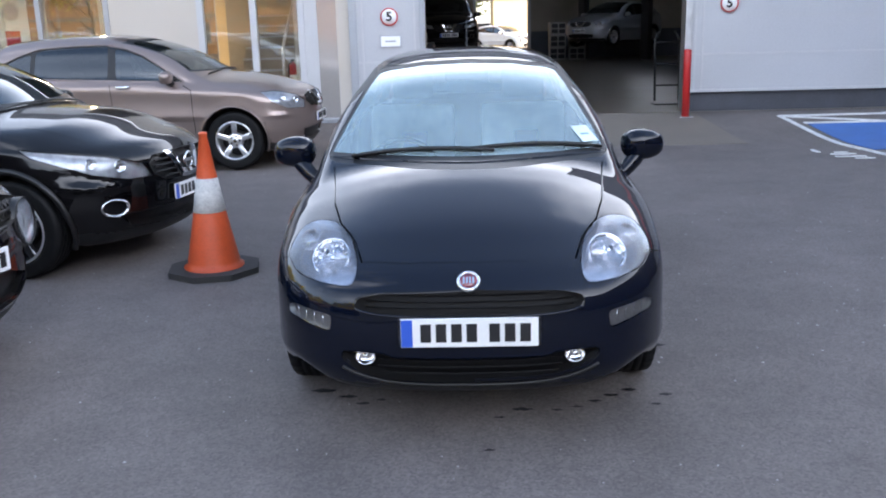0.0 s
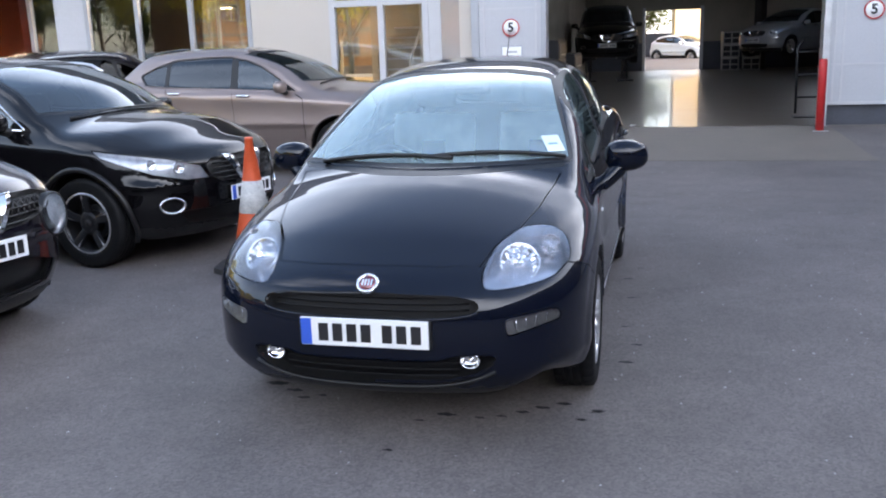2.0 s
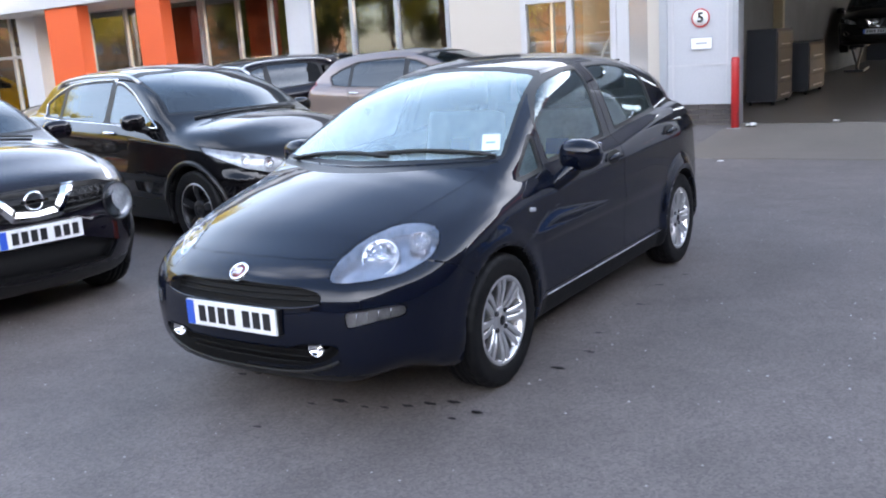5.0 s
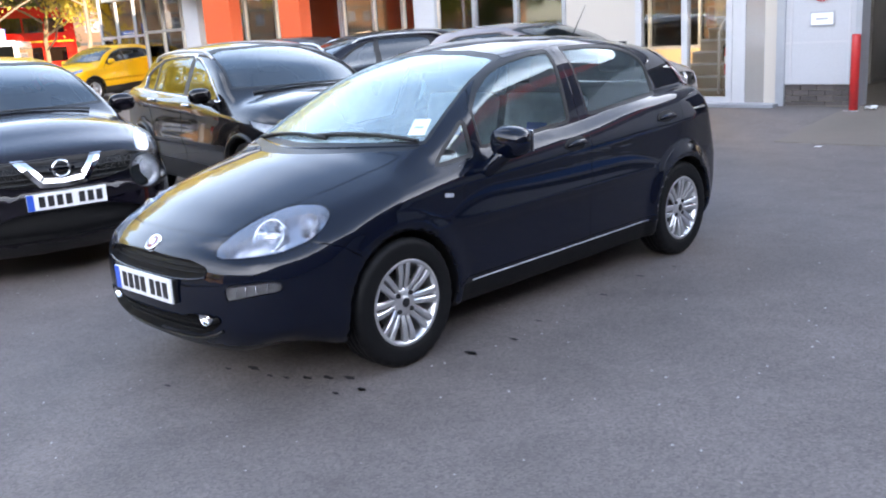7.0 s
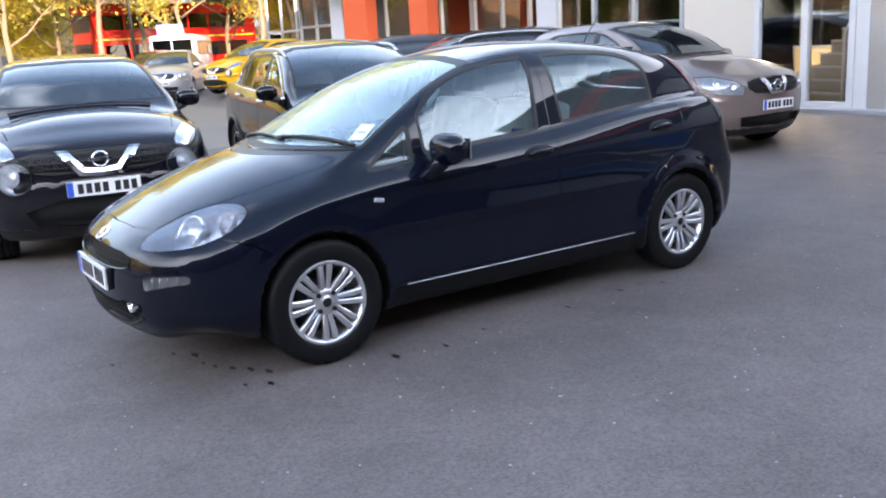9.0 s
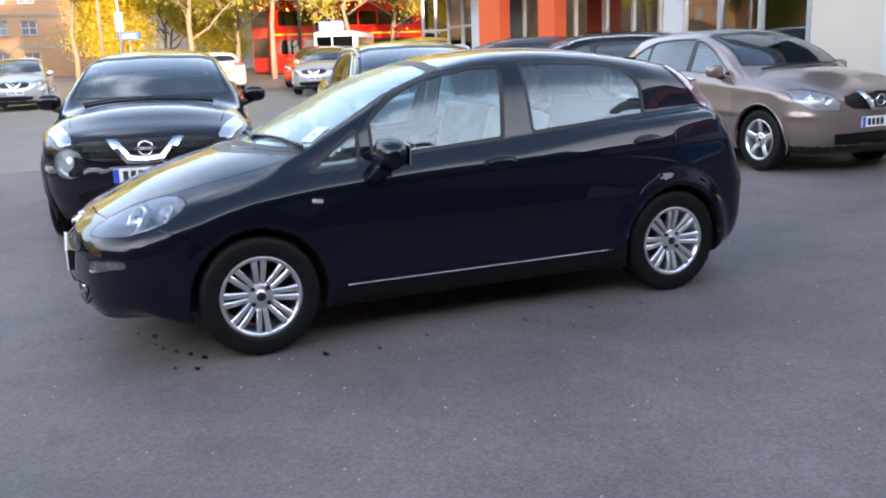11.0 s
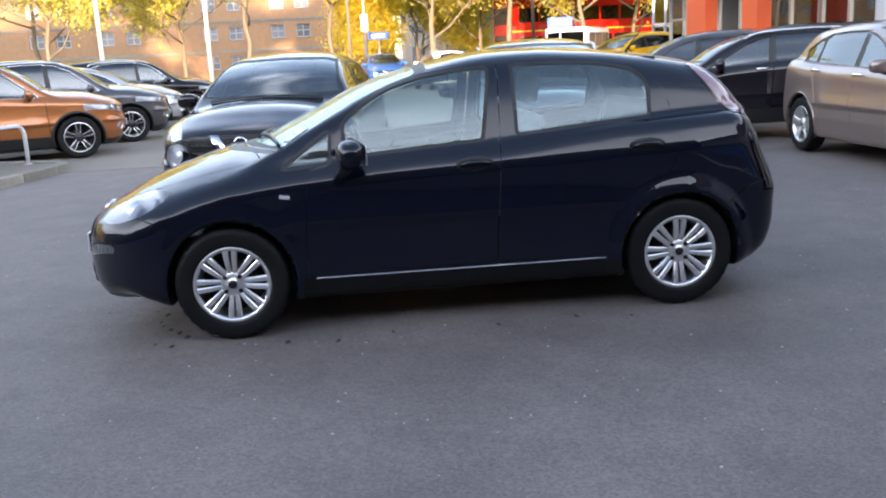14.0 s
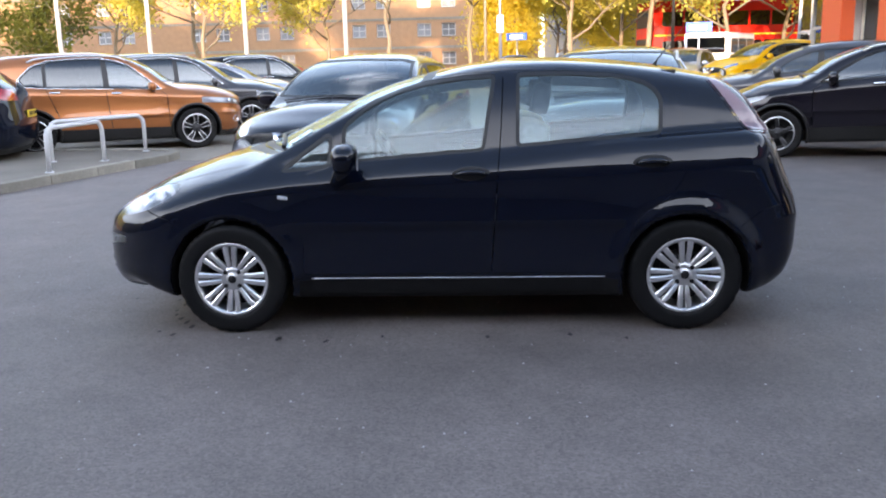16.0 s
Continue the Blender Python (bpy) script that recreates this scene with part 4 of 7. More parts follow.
        for v in shell.verts:            # flatter behind, drawn in below and towards the tip
            if v.co.y > 0:
                v.co.y *= 0.80
            low_q = max(0.0, -v.co.z / 0.082)
            v.co.y = v.co.y * (1 - 0.22 * low_q) - 0.012 * low_q
            v.co.z *= 1 - 0.14 * max(0.0, v.co.x * s / 0.112)
        part("mirror_housing", shell, NAVY, mir)
        part("mirror_glass", soft(box((-0.078, -0.004, -0.052), (0.078, 0.004, 0.052), 0.003, Matrix.Translation((0, 0.064, 0)) @ Matrix.Rotation(radians(8 * s), 4, "Z"))), CHROME, mir)
        part("mirror_stalk", tube([(-0.150 * s, -0.082, -0.165), (-0.125 * s, -0.078, -0.150), (-0.085 * s, -0.060, -0.115), (-0.045 * s, -0.035, -0.075), (-0.02 * s, -0.015, -0.04)], [0.030, 0.036, 0.040, 0.044, 0.046], 14), NAVY, mir)
        part("mirror_foot", soft(box((-0.02, -0.085, -0.03), (0.02, 0.045, 0.03), 0.015, Matrix.Translation((-0.138 * s, -0.075, -0.165)))), PLASTIC, mir)
    # arch liners, floor and the rest of the skin
    dark = [q for q in sh.bm.faces if any(math.hypot(q.calc_center_median().y - ay, q.calc_center_median().z - 0.31) < r + 0.004 and abs(q.calc_center_median().x) > 0.45 for ay, r in HATCH["arches"])
            or q.calc_center_median().z < (0.258 if q.calc_center_median().y < -1.55 and abs(q.calc_center_median().x) < 0.62 else 0.215)]
    lining = sh.lining(car)
    sh.finish(sh.lift(dark), "underbody", PLASTIC, car, rim=0.0)
    sh.finish(sh.bm, "body_shell", NAVY, car, "glossy dark navy body panels", rim=0.014)

    # wipers
    for x0, x1, y0, y1 in ((0.655, 0.03, -0.955, -1.09), (0.13, -0.56, -1.105, -1.03)):
        pts = []
        for q in np.linspace(0, 1, 9):
            x, y = x0 + (x1 - x0) * q, y0 + (y1 - y0) * q
            pts.append((x, y, sh.top_z(abs(x), y) + 0.012))
        arm = bmesh.new()
        add_tube(arm, pts, 0.010, 6)
        w = part("wiper", arm, PLASTIC, car, "black windscreen wiper")
        part("wiper_blade", tube([(x, y + 0.012, z - 0.006) for x, y, z in pts[1:]], 0.005, 6), SEAL, w)
    # badge, plate, aerial, sticker
    n = sh.normal((0, sh.front_y(0, 0.672), 0.672))
    mm = Matrix.Translation((0, sh.front_y(0, 0.672), 0.672)) @ n.to_track_quat("Z", "Y").to_matrix().to_4x4()
    badge = lathe([(0.0, 0.006), (0.034, 0.006), (0.035, 0.010), (0.042, 0.010), (0.046, 0.003), (0.046, -0.01)], 40, "z")
    bmesh.ops.transform(badge, matrix=mm, verts=badge.verts)
    bd = part("badge_rim", badge, CHROME, car, "round badge with a chrome rim")
    face = lathe([(0.0, 0.009), (0.034, 0.009), (0.034, 0.004)], 32, "z")
    bmesh.ops.transform(face, matrix=mm, verts=face.verts)
    part("badge_face", face, RED_BADGE, bd)
    for k in range(4):
        part("badge_bar", box((-0.0215 + k * 0.0120, -0.015, 0.008), (-0.0150 + k * 0.0120, 0.015, 0.0115), 0, mm), CHROME, bd)
    plate(car, sh.front_y(0, 0.495) - 0.008, 0.495)
    part("plate_mount", box((-0.27, -0.02, 0.44), (0.27, 0.03, 0.548), 0.006, Matrix.Translation((0, sh.front_y(0, 0.495) + 0.016, 0))), PLASTIC, car)
    z = sh.top_z(0, 1.20)
    part("aerial", tube([(0, 1.20, z - 0.005), (0, 1.22, z + 0.03), (0, 1.38, z + 0.23)], [0.012, 0.005, 0.002], 8), PLASTIC, car, "thin black roof aerial")
    sx, sy = 0.582, -0.865
    sz = sh.top_z(sx, sy)
    n = sh.normal((sx, sy, sz))
    sm = Matrix.Translation(Vector((sx, sy, sz)) + n * 0.0015) @ n.to_track_quat("Z", "Y").to_matrix().to_4x4()
    part("windscreen_sticker", box((-0.044, -0.068, -0.001), (0.044, 0.068, 0.001), 0, sm), surface("pale blue sticker", (0.60, 0.72, 0.75), 0.5, vary=0.1, bump=0), car, "pale blue paper sticker")
    part("sticker_bar", box((-0.026, -0.012, 0.001), (0.022, 0.004, 0.0018), 0, sm), surface("teal ink", (0.16, 0.32, 0.38), 0.5, vary=0.1, bump=0), car)
    cabin(car)
    wrap = surface("thin white plastic wrap", (0.52, 0.56, 0.59), 0.3, vary=0.25, scale=9, fine=40, bump=0.5)
    for sx in (-0.35, 0.35):
        mm = Matrix.Translation((sx, 0.31, 0.50)) @ Matrix.Rotation(radians(-14), 4, "X")
        cover = part("seat_cover", soft(box((-0.265, -0.085, 0.02), (0.265, 0.085, 0.65), 0.06, mm)), wrap, car, "thin white plastic seat cover with a blue print")
        part("print_bar", box((-0.06, -0.089, 0.36), (0.09, -0.0855, 0.46), 0, mm), PLATE_BLUE, cover)
    part("rear_view_mirror", soft(box((-0.12, -0.02, -0.03), (0.12, 0.02, 0.03), 0.015, Matrix.Translation((0, -0.22, 1.345)))), PLASTIC, car)
    part("roof_lining", soft(box((-0.42, -0.05, 1.395), (0.42, 1.25, 1.405))), LINER, car)
    for x in (-0.742, 0.742):
        for y in (-1.255, 1.255):
            wheel(car, x, y, 0.311, 0.188, 0.205, 8, "twin")
    return car

# ---- the other cars: one builder, several kinds ----
def car_kind(L, W, H, WB, fo, r, nz, cz, ys, yt, b0, b1, slant=0.50, bow=0.085):
    """Curves of a tall hatchback from its main sizes."""
    y0 = -WB / 2 - fo
    y1 = y0 + L
    h = W / 2
    return dict(
        y0=y0, y1=y1, L=L, W=W, H=H, WB=WB, r=r, b0=b0, b1=b1, ys=ys, yt=yt, cz=cz, nz=nz,
        top=curve((y0 - 0.06, nz - 0.06), (y0 + 0.10, nz + 0.01), (y0 + 0.35, nz + 0.075), (ys - 0.40, cz - 0.04), (ys, cz), (ys + 0.4, cz + 0.01), (0.5, b1 - 0.02), (y1 - 0.3, b1 + 0.05), (y1 + 0.05, b1)),
        crown=curve((y0, 0.09), (ys, 0.12), (0.0, 0.05), (y1, 0.05)),
        nose=curve((0.2, y0 + 0.16), (0.3, y0 + 0.07), (0.45, y0 + 0.005), (0.62, y0), (nz - 0.14, y0 + 0.02), (nz - 0.02, y0 + 0.10), (nz + 0.1, y0 + 0.30)),
        tail=curve((0.25, y1 - 0.14), (0.4, y1 - 0.02), (0.6, y1), (0.85, y1 - 0.05), (b1, y1 - 0.13), (H - 0.2, y1 - slant * 0.75), (H - 0.05, y1 - slant), (H + 0.1, y1 - slant * 1.25)),
        plan=curve((y0, h - 0.12), (y0 + 0.3, h - 0.045), (-WB / 2, h - 0.014), (0, h - 0.014), (WB / 2, h - 0.012), (y1 - 0.3, h - 0.04), (y1, h - 0.13)),
        crease=curve((y0 + 0.2, b0 - 0.16), (0, b0 - 0.07), (y1, b1 - 0.10)),
        crease_r=0.018, lean=0.30, tuck=0.16, sill=0.45, flare=0.007, bow=bow, bow_r=0.05, bow_s=0.20, k_corner=0.26, k_top=0.10,
        arches=((-WB / 2, r + 0.045), (WB / 2, r + 0.045)), axle=r, floor=0.20,
        cabin=curve((b0 - 0.08, h - 0.055), (b0 + 0.05, h - 0.085), (H - 0.30, h - 0.175), (H - 0.12, h - 0.255), (H, h - 0.34)),
        cabin_plan=curve((-1.3, -0.04), (-0.6, 0.0), (0.6, 0.0), (1.3, -0.03), (2.0, -0.12)),
        screen=curve((cz - 0.12, ys - 0.26), (cz, ys), ((cz + H) / 2, (ys + yt) / 2 - 0.02), (H - 0.06, yt), (H + 0.02, yt + 0.30)),
        roof=curve((yt - 0.25, H - 0.10), (yt, H - 0.05), (0.3, H), (0.8, H - 0.008), (y1 - 0.75, H - 0.05), (y1 - 0.3, H - 0.14)),
        roof_crown=0.05, arch_in=h - 0.34,
    )


KINDS = {
    "crossover": dict(car_kind(4.377, 1.806, 1.59, 2.646, 0.885, 0.345, 0.89, 1.12, -1.08, -0.22, 1.02, 1.15, 0.55, 0.115),
                      lamp=[(0.40, 0.650), (0.45, 0.755), (0.64, 0.825), (0.85, 0.90), (0.868, 0.835), (0.74, 0.705), (0.56, 0.650)],
                      grille=[(0, 0.60), (0.30, 0.61), (0.40, 0.66), (0.42, 0.74), (0.36, 0.79), (0, 0.80)], intake=[(0, 0.30), (0.55, 0.33), (0.62, 0.42), (0, 0.44)],
                      fog=(0.66, 0.47, 0.055), spokes=(5, "dark"), rails=True, badge=0.71),
    "old crossover": dict(car_kind(4.315, 1.783, 1.60, 2.63, 0.87, 0.340, 0.92, 1.13, -1.06, -0.20, 1.02, 1.15, 0.52),
                          lamp=[(0.47, 0.69), (0.45, 0.78), (0.53, 0.86), (0.68, 0.92), (0.80, 0.91), (0.82, 0.79), (0.72, 0.70)],
                          grille=[(0, 0.68), (0.34, 0.70), (0.43, 0.76), (0.42, 0.83), (0.30, 0.86), (0, 0.87)], intake=[(0, 0.31), (0.48, 0.33), (0.52, 0.44), (0, 0.46)],
                          fog=None, spokes=(5, "five"), rails=False, badge=0.78),
    "large crossover": dict(car_kind(4.64, 1.82, 1.76, 2.705, 0.93, 0.365, 0.97, 1.18, -1.10, -0.22, 1.06, 1.20, 0.48),
                            lamp=[(0.44, 0.74), (0.50, 0.82), (0.68, 0.88), (0.89, 0.95), (0.90, 0.89), (0.76, 0.78), (0.56, 0.735)],
                            grille=[(0, 0.64), (0.32, 0.65), (0.42, 0.70), (0.44, 0.79), (0.36, 0.84), (0, 0.85)], intake=[(0, 0.32), (0.55, 0.35), (0.62, 0.44), (0, 0.46)],
                            fog=(0.68, 0.50, 0.05), spokes=(5, "veedark"), rails=True, badge=0.76),
    "small crossover": dict(car_kind(4.135, 1.765, 1.575, 2.53, 0.83, 0.345, 0.93, 1.13, -1.02, -0.25, 1.05, 1.20, 0.55),
                            lamp=None, grille=[(0, 0.685), (0.30, 0.70), (0.56, 0.75), (0.62, 0.82), (0.45, 0.86), (0, 0.87)], intake=[(0, 0.33), (0.48, 0.34), (0.55, 0.45), (0.30, 0.52), (0, 0.53)],
                            fog=None, spokes=(5, "vee"), rails=False, badge=0.80),
}


def crossover(kind, coat, m, label, group="", badge=True):
    K = KINDS[kind]
    car = thing("parked_car", m, label, "car", group)
    H, h, y0, y1, WB, r = K["H"], K["W"] / 2, K["y0"], K["y1"], K["WB"], K["r"]
    sh = Shell(car_field(K), (-h - 0.1, y0 - 0.1, 0.16), (h + 0.1, y1 + 0.1, H + 0.08), 0.042)
    # windscreen
    xb, xt = h - 0.17, h - 0.33
    ws = both([(0, K["cz"] + 0.015), (xb * 0.6, K["cz"] + 0.015), (xb, K["cz"] + 0.02), (xb - 0.03, K["cz"] + 0.10), (xt + 0.06, H - 0.17), (xt + 0.02, H - 0.10), (xt - 0.10, H - 0.07), (0, H - 0.055)])
    ok = lambda c, n: n.y < -0.1 and n.z > 0.15 and c.z > K["cz"] - 0.1 and c.y > y0 + 0.6
    pane = sh.finish(sh.lift(sh.cut(shrink(ws, 0.02), FRONT, ok)), "windscreen", CAR_GLASS, car, rim=0.0, sink=0.005)
    sh.finish(sh.lift(sh.cut(ws, FRONT, ok)), "windscreen_seal", SEAL, car, rim=0.0, sink=0.002)
    rs = both([(0, K["b1"] + 0.06), (0.45, K["b1"] + 0.07), (0.52, K["b1"] + 0.12), (0.42, H - 0.16), (0, H - 0.13)])
    sh.finish(sh.take(rs, FRONT, lambda c, n: n.y > 0.15 and c.y > 0.8 and n.z > 0.0, 0.004), "rear_screen", PRIVACY_GLASS, car, rim=0.0, sink=0.004)
    # side windows
    b0, b1, ys, yt = K["b0"], K["b1"], K["ys"], K["yt"]
    yB = 0.10
    yC = yB + 0.98
    bz = lambda y: b0 + (b1 - b0) * (y - ys) / (y1 - ys) + 0.015
    panes = (("front_window", [(ys + 0.34, bz(ys + 0.34)), (yt - 0.02, H - 0.265), (yt + 0.20, H - 0.185), (yt + 0.40, H - 0.155), (yB, H - 0.142), (yB - 0.03, bz(yB))], CAR_GLASS),
             ("rear_window", [(yB + 0.07, bz(yB)), (yB + 0.085, H - 0.142), (yB + 0.5, H - 0.145), (yC - 0.10, H - 0.165), (yC, H - 0.21), (yC, bz(yC))], PRIVACY_GLASS),
             ("quarter_window", [(yC + 0.06, bz(yC)), (yC + 0.055, H - 0.215), (yC + 0.20, H - 0.25), (yC + 0.42, bz(yC) + 0.13), (yC + 0.34, bz(yC) + 0.03)], PRIVACY_GLASS))
    dlo = [(ys + 0.29, bz(ys) - 0.005), (yt - 0.06, H - 0.255), (yt + 0.18, H - 0.165), (yt + 0.40, H - 0.135), (yB, H - 0.122), (yB + 0.5, H - 0.125), (yC - 0.05, H - 0.15), (yC + 0.22, H - 0.235),
           (yC + 0.46, bz(yC) + 0.14), (yC + 0.36, bz(yC) + 0.005), (yC, bz(yC) - 0.02)]
    for s, ok in sides():
        for name, poly, gm in panes:
            sh.finish(sh.lift(sh.cut(rounded(poly, 0.03, 2), SIDE, ok)), name, gm, car, rim=0.0, sink=0.006)
        sh.finish(sh.lift(sh.cut(rounded(dlo, 0.04, 2), SIDE, ok)), "window_surround", SEAL, car, rim=0.01, sink=0.003)
        loop = rounded(dlo, 0.04, 2)
        if kind != "small crossover":
            path = [((sh.side_x(y, z) + 0.002) * s, y, z) for y, z in loop + loop[:1]]
            part("window_trim", tube(path, 0.009, 6), CHROME if kind != "old crossover" else coat, car, "bright window trim" if kind != "old crossover" else "")
        # lamps
        if K["lamp"]:
            u, v = Vector((0.80 * s, 0.60, 0)), Vector((0, 0, 1))
            poly = [(0.80 * x + 0.60 * sh.front_y(x, z), z) for x, z in K["lamp"]]
            bm = sh.take(poly, (u, v), lambda c, n, s=s: c.x * s > 0.2 and c.y < y0 + 0.80 and c.z > 0.5, 0.005)
            lens = sh.finish(bm.copy(), "headlamp", LENS, car, "clear headlamp with a bright inner reflector", rim=0.0)
            if lens:
                sh.finish(bm, "lamp_reflector", CROSS_BED, lens, rim=-0.03, sink=0.045)
                mx, mz = sum(x for x, _ in K["lamp"]) / len(K["lamp"]), sum(z for _, z in K["lamp"]) / len(K["lamp"])
                for dx, dz, br in ((-0.055, -0.012, 0.042), (0.075, 0.022, 0.036)):
                    bx, bz2 = mx + dx, mz + dz
                    by = sh.front_y(bx, bz2)
                    n = (sh.normal((bx * s, by, bz2)) + Vector((0, -1.0, 0))).normalized()
                    bowl = lathe([(br * 1.12, -0.012), (br * 1.06, 0.0), (br, -0.002), (br * 0.8, -0.016), (br * 0.45, -0.026), (0.0, -0.022)], 20, "z")
                    bmesh.ops.transform(bowl, matrix=Matrix.Translation(Vector((bx * s, by, bz2)) - n * 0.016) @ n.to_track_quat("Z", "Y").to_matrix().to_4x4(), verts=bowl.verts)
                    part("lamp_bowl", bowl, REFLECTOR, lens)
        else:
            for (x, z, rr) in ((0.590, 0.700, 0.118),):
                y = sh.front_y(x, z)
                n = (sh.normal((x * s, y, z)) + Vector((0, -1.2, 0))).normalized()
                mm = Matrix.Translation(Vector((x * s, y, z)) + n * 0.030) @ n.to_track_quat("Z", "Y").to_matrix().to_4x4()
                lamp = lathe([(rr, -0.004), (rr * 0.92, -0.022), (rr * 0.62, -0.030), (rr * 0.3, -0.022), (0, -0.014)], 32, "z")
                ring = lathe([(rr * 1.07, -0.10), (rr * 1.07, 0.0), (rr * 1.02, 0.006), (rr, -0.002), (rr, -0.03)], 32, "z")
                bmesh.ops.transform(ring, matrix=mm, verts=ring.verts)
                bmesh.ops.transform(lamp, matrix=mm, verts=lamp.verts)
                lo = part("headlamp", lamp, LAMP_FACE, car, "large round headlamp")
                part("lamp_ring", ring, PLASTIC, lo, "dark lamp surround")
                lens = lathe([(rr, 0.0), (rr * 0.7, 0.012), (0.0, 0.018)], 32, "z")
                bmesh.ops.transform(lens, matrix=mm, verts=lens.verts)
                part("lamp_lens", lens, LENS, lo)
            pod = rounded([(0.56 * s, y0 + 0.16), (0.68 * s, y0 + 0.22), (0.80 * s, y0 + 0.52), (0.72 * s, y0 + 0.62), (0.62 * s, y0 + 0.36)], 0.04, 2)
            bm = sh.take(pod, TOP, lambda c, n, s=s: c.x * s > 0.3 and c.z > 0.75 and n.z > 0.15, 0.004)
            sh.finish(bm, "side_lamp_pod", LAMP_BED, car, "slim bonnet-edge indicator lamp", rim=0.01)
        # tail lamp, door lines, cladding
        tl = rounded([(y1 - 0.42, b1 - 0.02), (y1 - 0.30, b1 + 0.06), (y1 - 0.05, b1 + 0.02), (y1 - 0.02, b1 - 0.14), (y1 - 0.20, b1 - 0.13)], 0.03, 2)
        sh.finish(sh.take(tl, SIDE, lambda c, n, s=s: c.x * s > 0.35 and c.y > 0.8, 0.003), "tail_lamp", RED_LENS, car, "red tail lamp")
        sh.slit([(ys + 0.20, 0.44), (ys + 0.22, b0 - 0.08), (ys + 0.32, b0 - 0.02)], SIDE, ok, 0.013)
        sh.slit([(yB - 0.02, 0.44), (yB + 0.035, b0 + 0.0)], SIDE, ok, 0.013)
        sh.slit([(yC - 0.22, 0.50), (yC - 0.14, 0.70), (yC + 0.02, b1 - 0.06)], SIDE, ok, 0.013)
        for hy in (yB - 0.13, yC - 0.12):
            hz = bz(hy) - 0.085
            x = sh.side_x(hy, hz)
            bar = [((x + 0.006 + 0.028 * (1 - q ** 4)) * s, hy + 0.095 * q, hz) for q in np.linspace(-1, 1, 7)]
            part("door_handle", tube(bar, [0.008, 0.014, 0.016, 0.016, 0.016, 0.014, 0.008], 8), CHROME if kind != "small crossover" else coat, car)
        mir = new("door_mirror")
        mir.parent = car
        mir.matrix_local = Matrix.Translation(((h + 0.05) * s, ys + 0.47, b0 + 0.075))
        part("mirror_housing", blob((0, 0, 0), (0.108, 0.07, 0.075)), coat, mir)
        part("mirror_glass", soft(box((-0.070, 0.053, -0.046), (0.070, 0.061, 0.046), 0.003)), CHROME, mir)
        part("mirror_stalk", tube([(-0.20 * s, -0.03, -0.09), (-0.10 * s, -0.02, -0.075), (-0.03 * s, 0, -0.05)], 0.035, 10), PLASTIC, mir)
        if K["rails"]:
            path = [((h - 0.27 + 0.01 * math.cos(q * 3)) * s, y, sh.top_z(h - 0.27, y) + 0.045 * min(1, 6 * (1 - abs(q))) + 0.0) for q, y in ((q, 0.56 + q * 0.80) for q in np.linspace(-1, 1, 15))]
            part("roof_rail", tube(path, 0.016, 8), STEEL, car, "silver roof rail")
        for ay in (-WB / 2, WB / 2):
            R = r + 0.045
            pts = [(ay + (R + 0.02) * math.cos(a), r + (R + 0.02) * math.sin(a)) for a in np.linspace(-0.35, math.pi + 0.35, 25)]
            path = [((sh.side_x(y, max(z, 0.28)) + 0.004) * s, y, z) for y, z in pts]
            bm = bmesh.new()
            add_tube(bm, path, 0.012 if kind == "old crossover" else 0.022, 8)
            part("arch_trim", bm, coat if kind == "old crossover" else PLASTIC, car, "" if kind == "old crossover" else "black wheel arch trim")
        sill = [(-WB / 2 + r + 0.06, 0.20), (WB / 2 - r - 0.06, 0.20), (WB / 2 - r - 0.06, 0.43), (-WB / 2 + r + 0.06, 0.41)]
        sh.finish(sh.take(sill, SIDE, lambda c, n, s=s: c.x * s > 0.3, 0.0), "sill_cladding", coat if kind == "old crossover" else PLASTIC, car, "" if kind == "old crossover" else "black plastic sill cladding", rim=0.0)
        if K["fog"]:
            x, z, rr = K["fog"]
            y = sh.front_y(x, z)
            n = sh.normal((x * s, y, z))
            fog = lathe([(rr * 1.3, 0.0), (rr * 1.33, 0.008), (rr * 1.2, 0.012), (rr * 1.12, 0.004), (rr, -0.01), (rr * 0.5, -0.02), (0, -0.022)], 28, "z")
            bmesh.ops.transform(fog, matrix=Matrix.Translation((x * s, y, z)) @ n.to_track_quat("Z", "Y").to_matrix().to_4x4() @ Matrix.Diagonal((1.35, 0.85, 1, 1)), verts=fog.verts)
            part("fog_lamp", fog, CHROME, car, "round fog lamp in a chrome ring")
    # front openings
    fr = lambda c, n: n.y < -0.1 and c.y < y0 + 0.6
    sh.finish(sh.take(both(K["grille"]), FRONT, fr, 0.0), "grille", PLASTIC, car, "black mesh grille", rim=-0.05, sink=0.04)
    sh.finish(sh.take(both(K["intake"]), FRONT, fr, 0.0), "lower_intake", PLASTIC, car, "black lower air intake", rim=-0.05, sink=0.04)
    gx = max(x for x, _ in K["grille"]) - 0.04
    g0, g1 = min(z for _, z in K["grille"]), max(z for _, z in K["grille"])
    for k in range(4):
        z = g0 + (g1 - g0) * (k + 0.8) / 5
        w = gx - (0.10 if k == 0 else 0.03)
        part("grille_bar", tube([(x, sh.front_y(abs(x), z) + 0.012, z) for x in np.linspace(-w, w, 13)], 0.007, 6), PLASTIC, car)
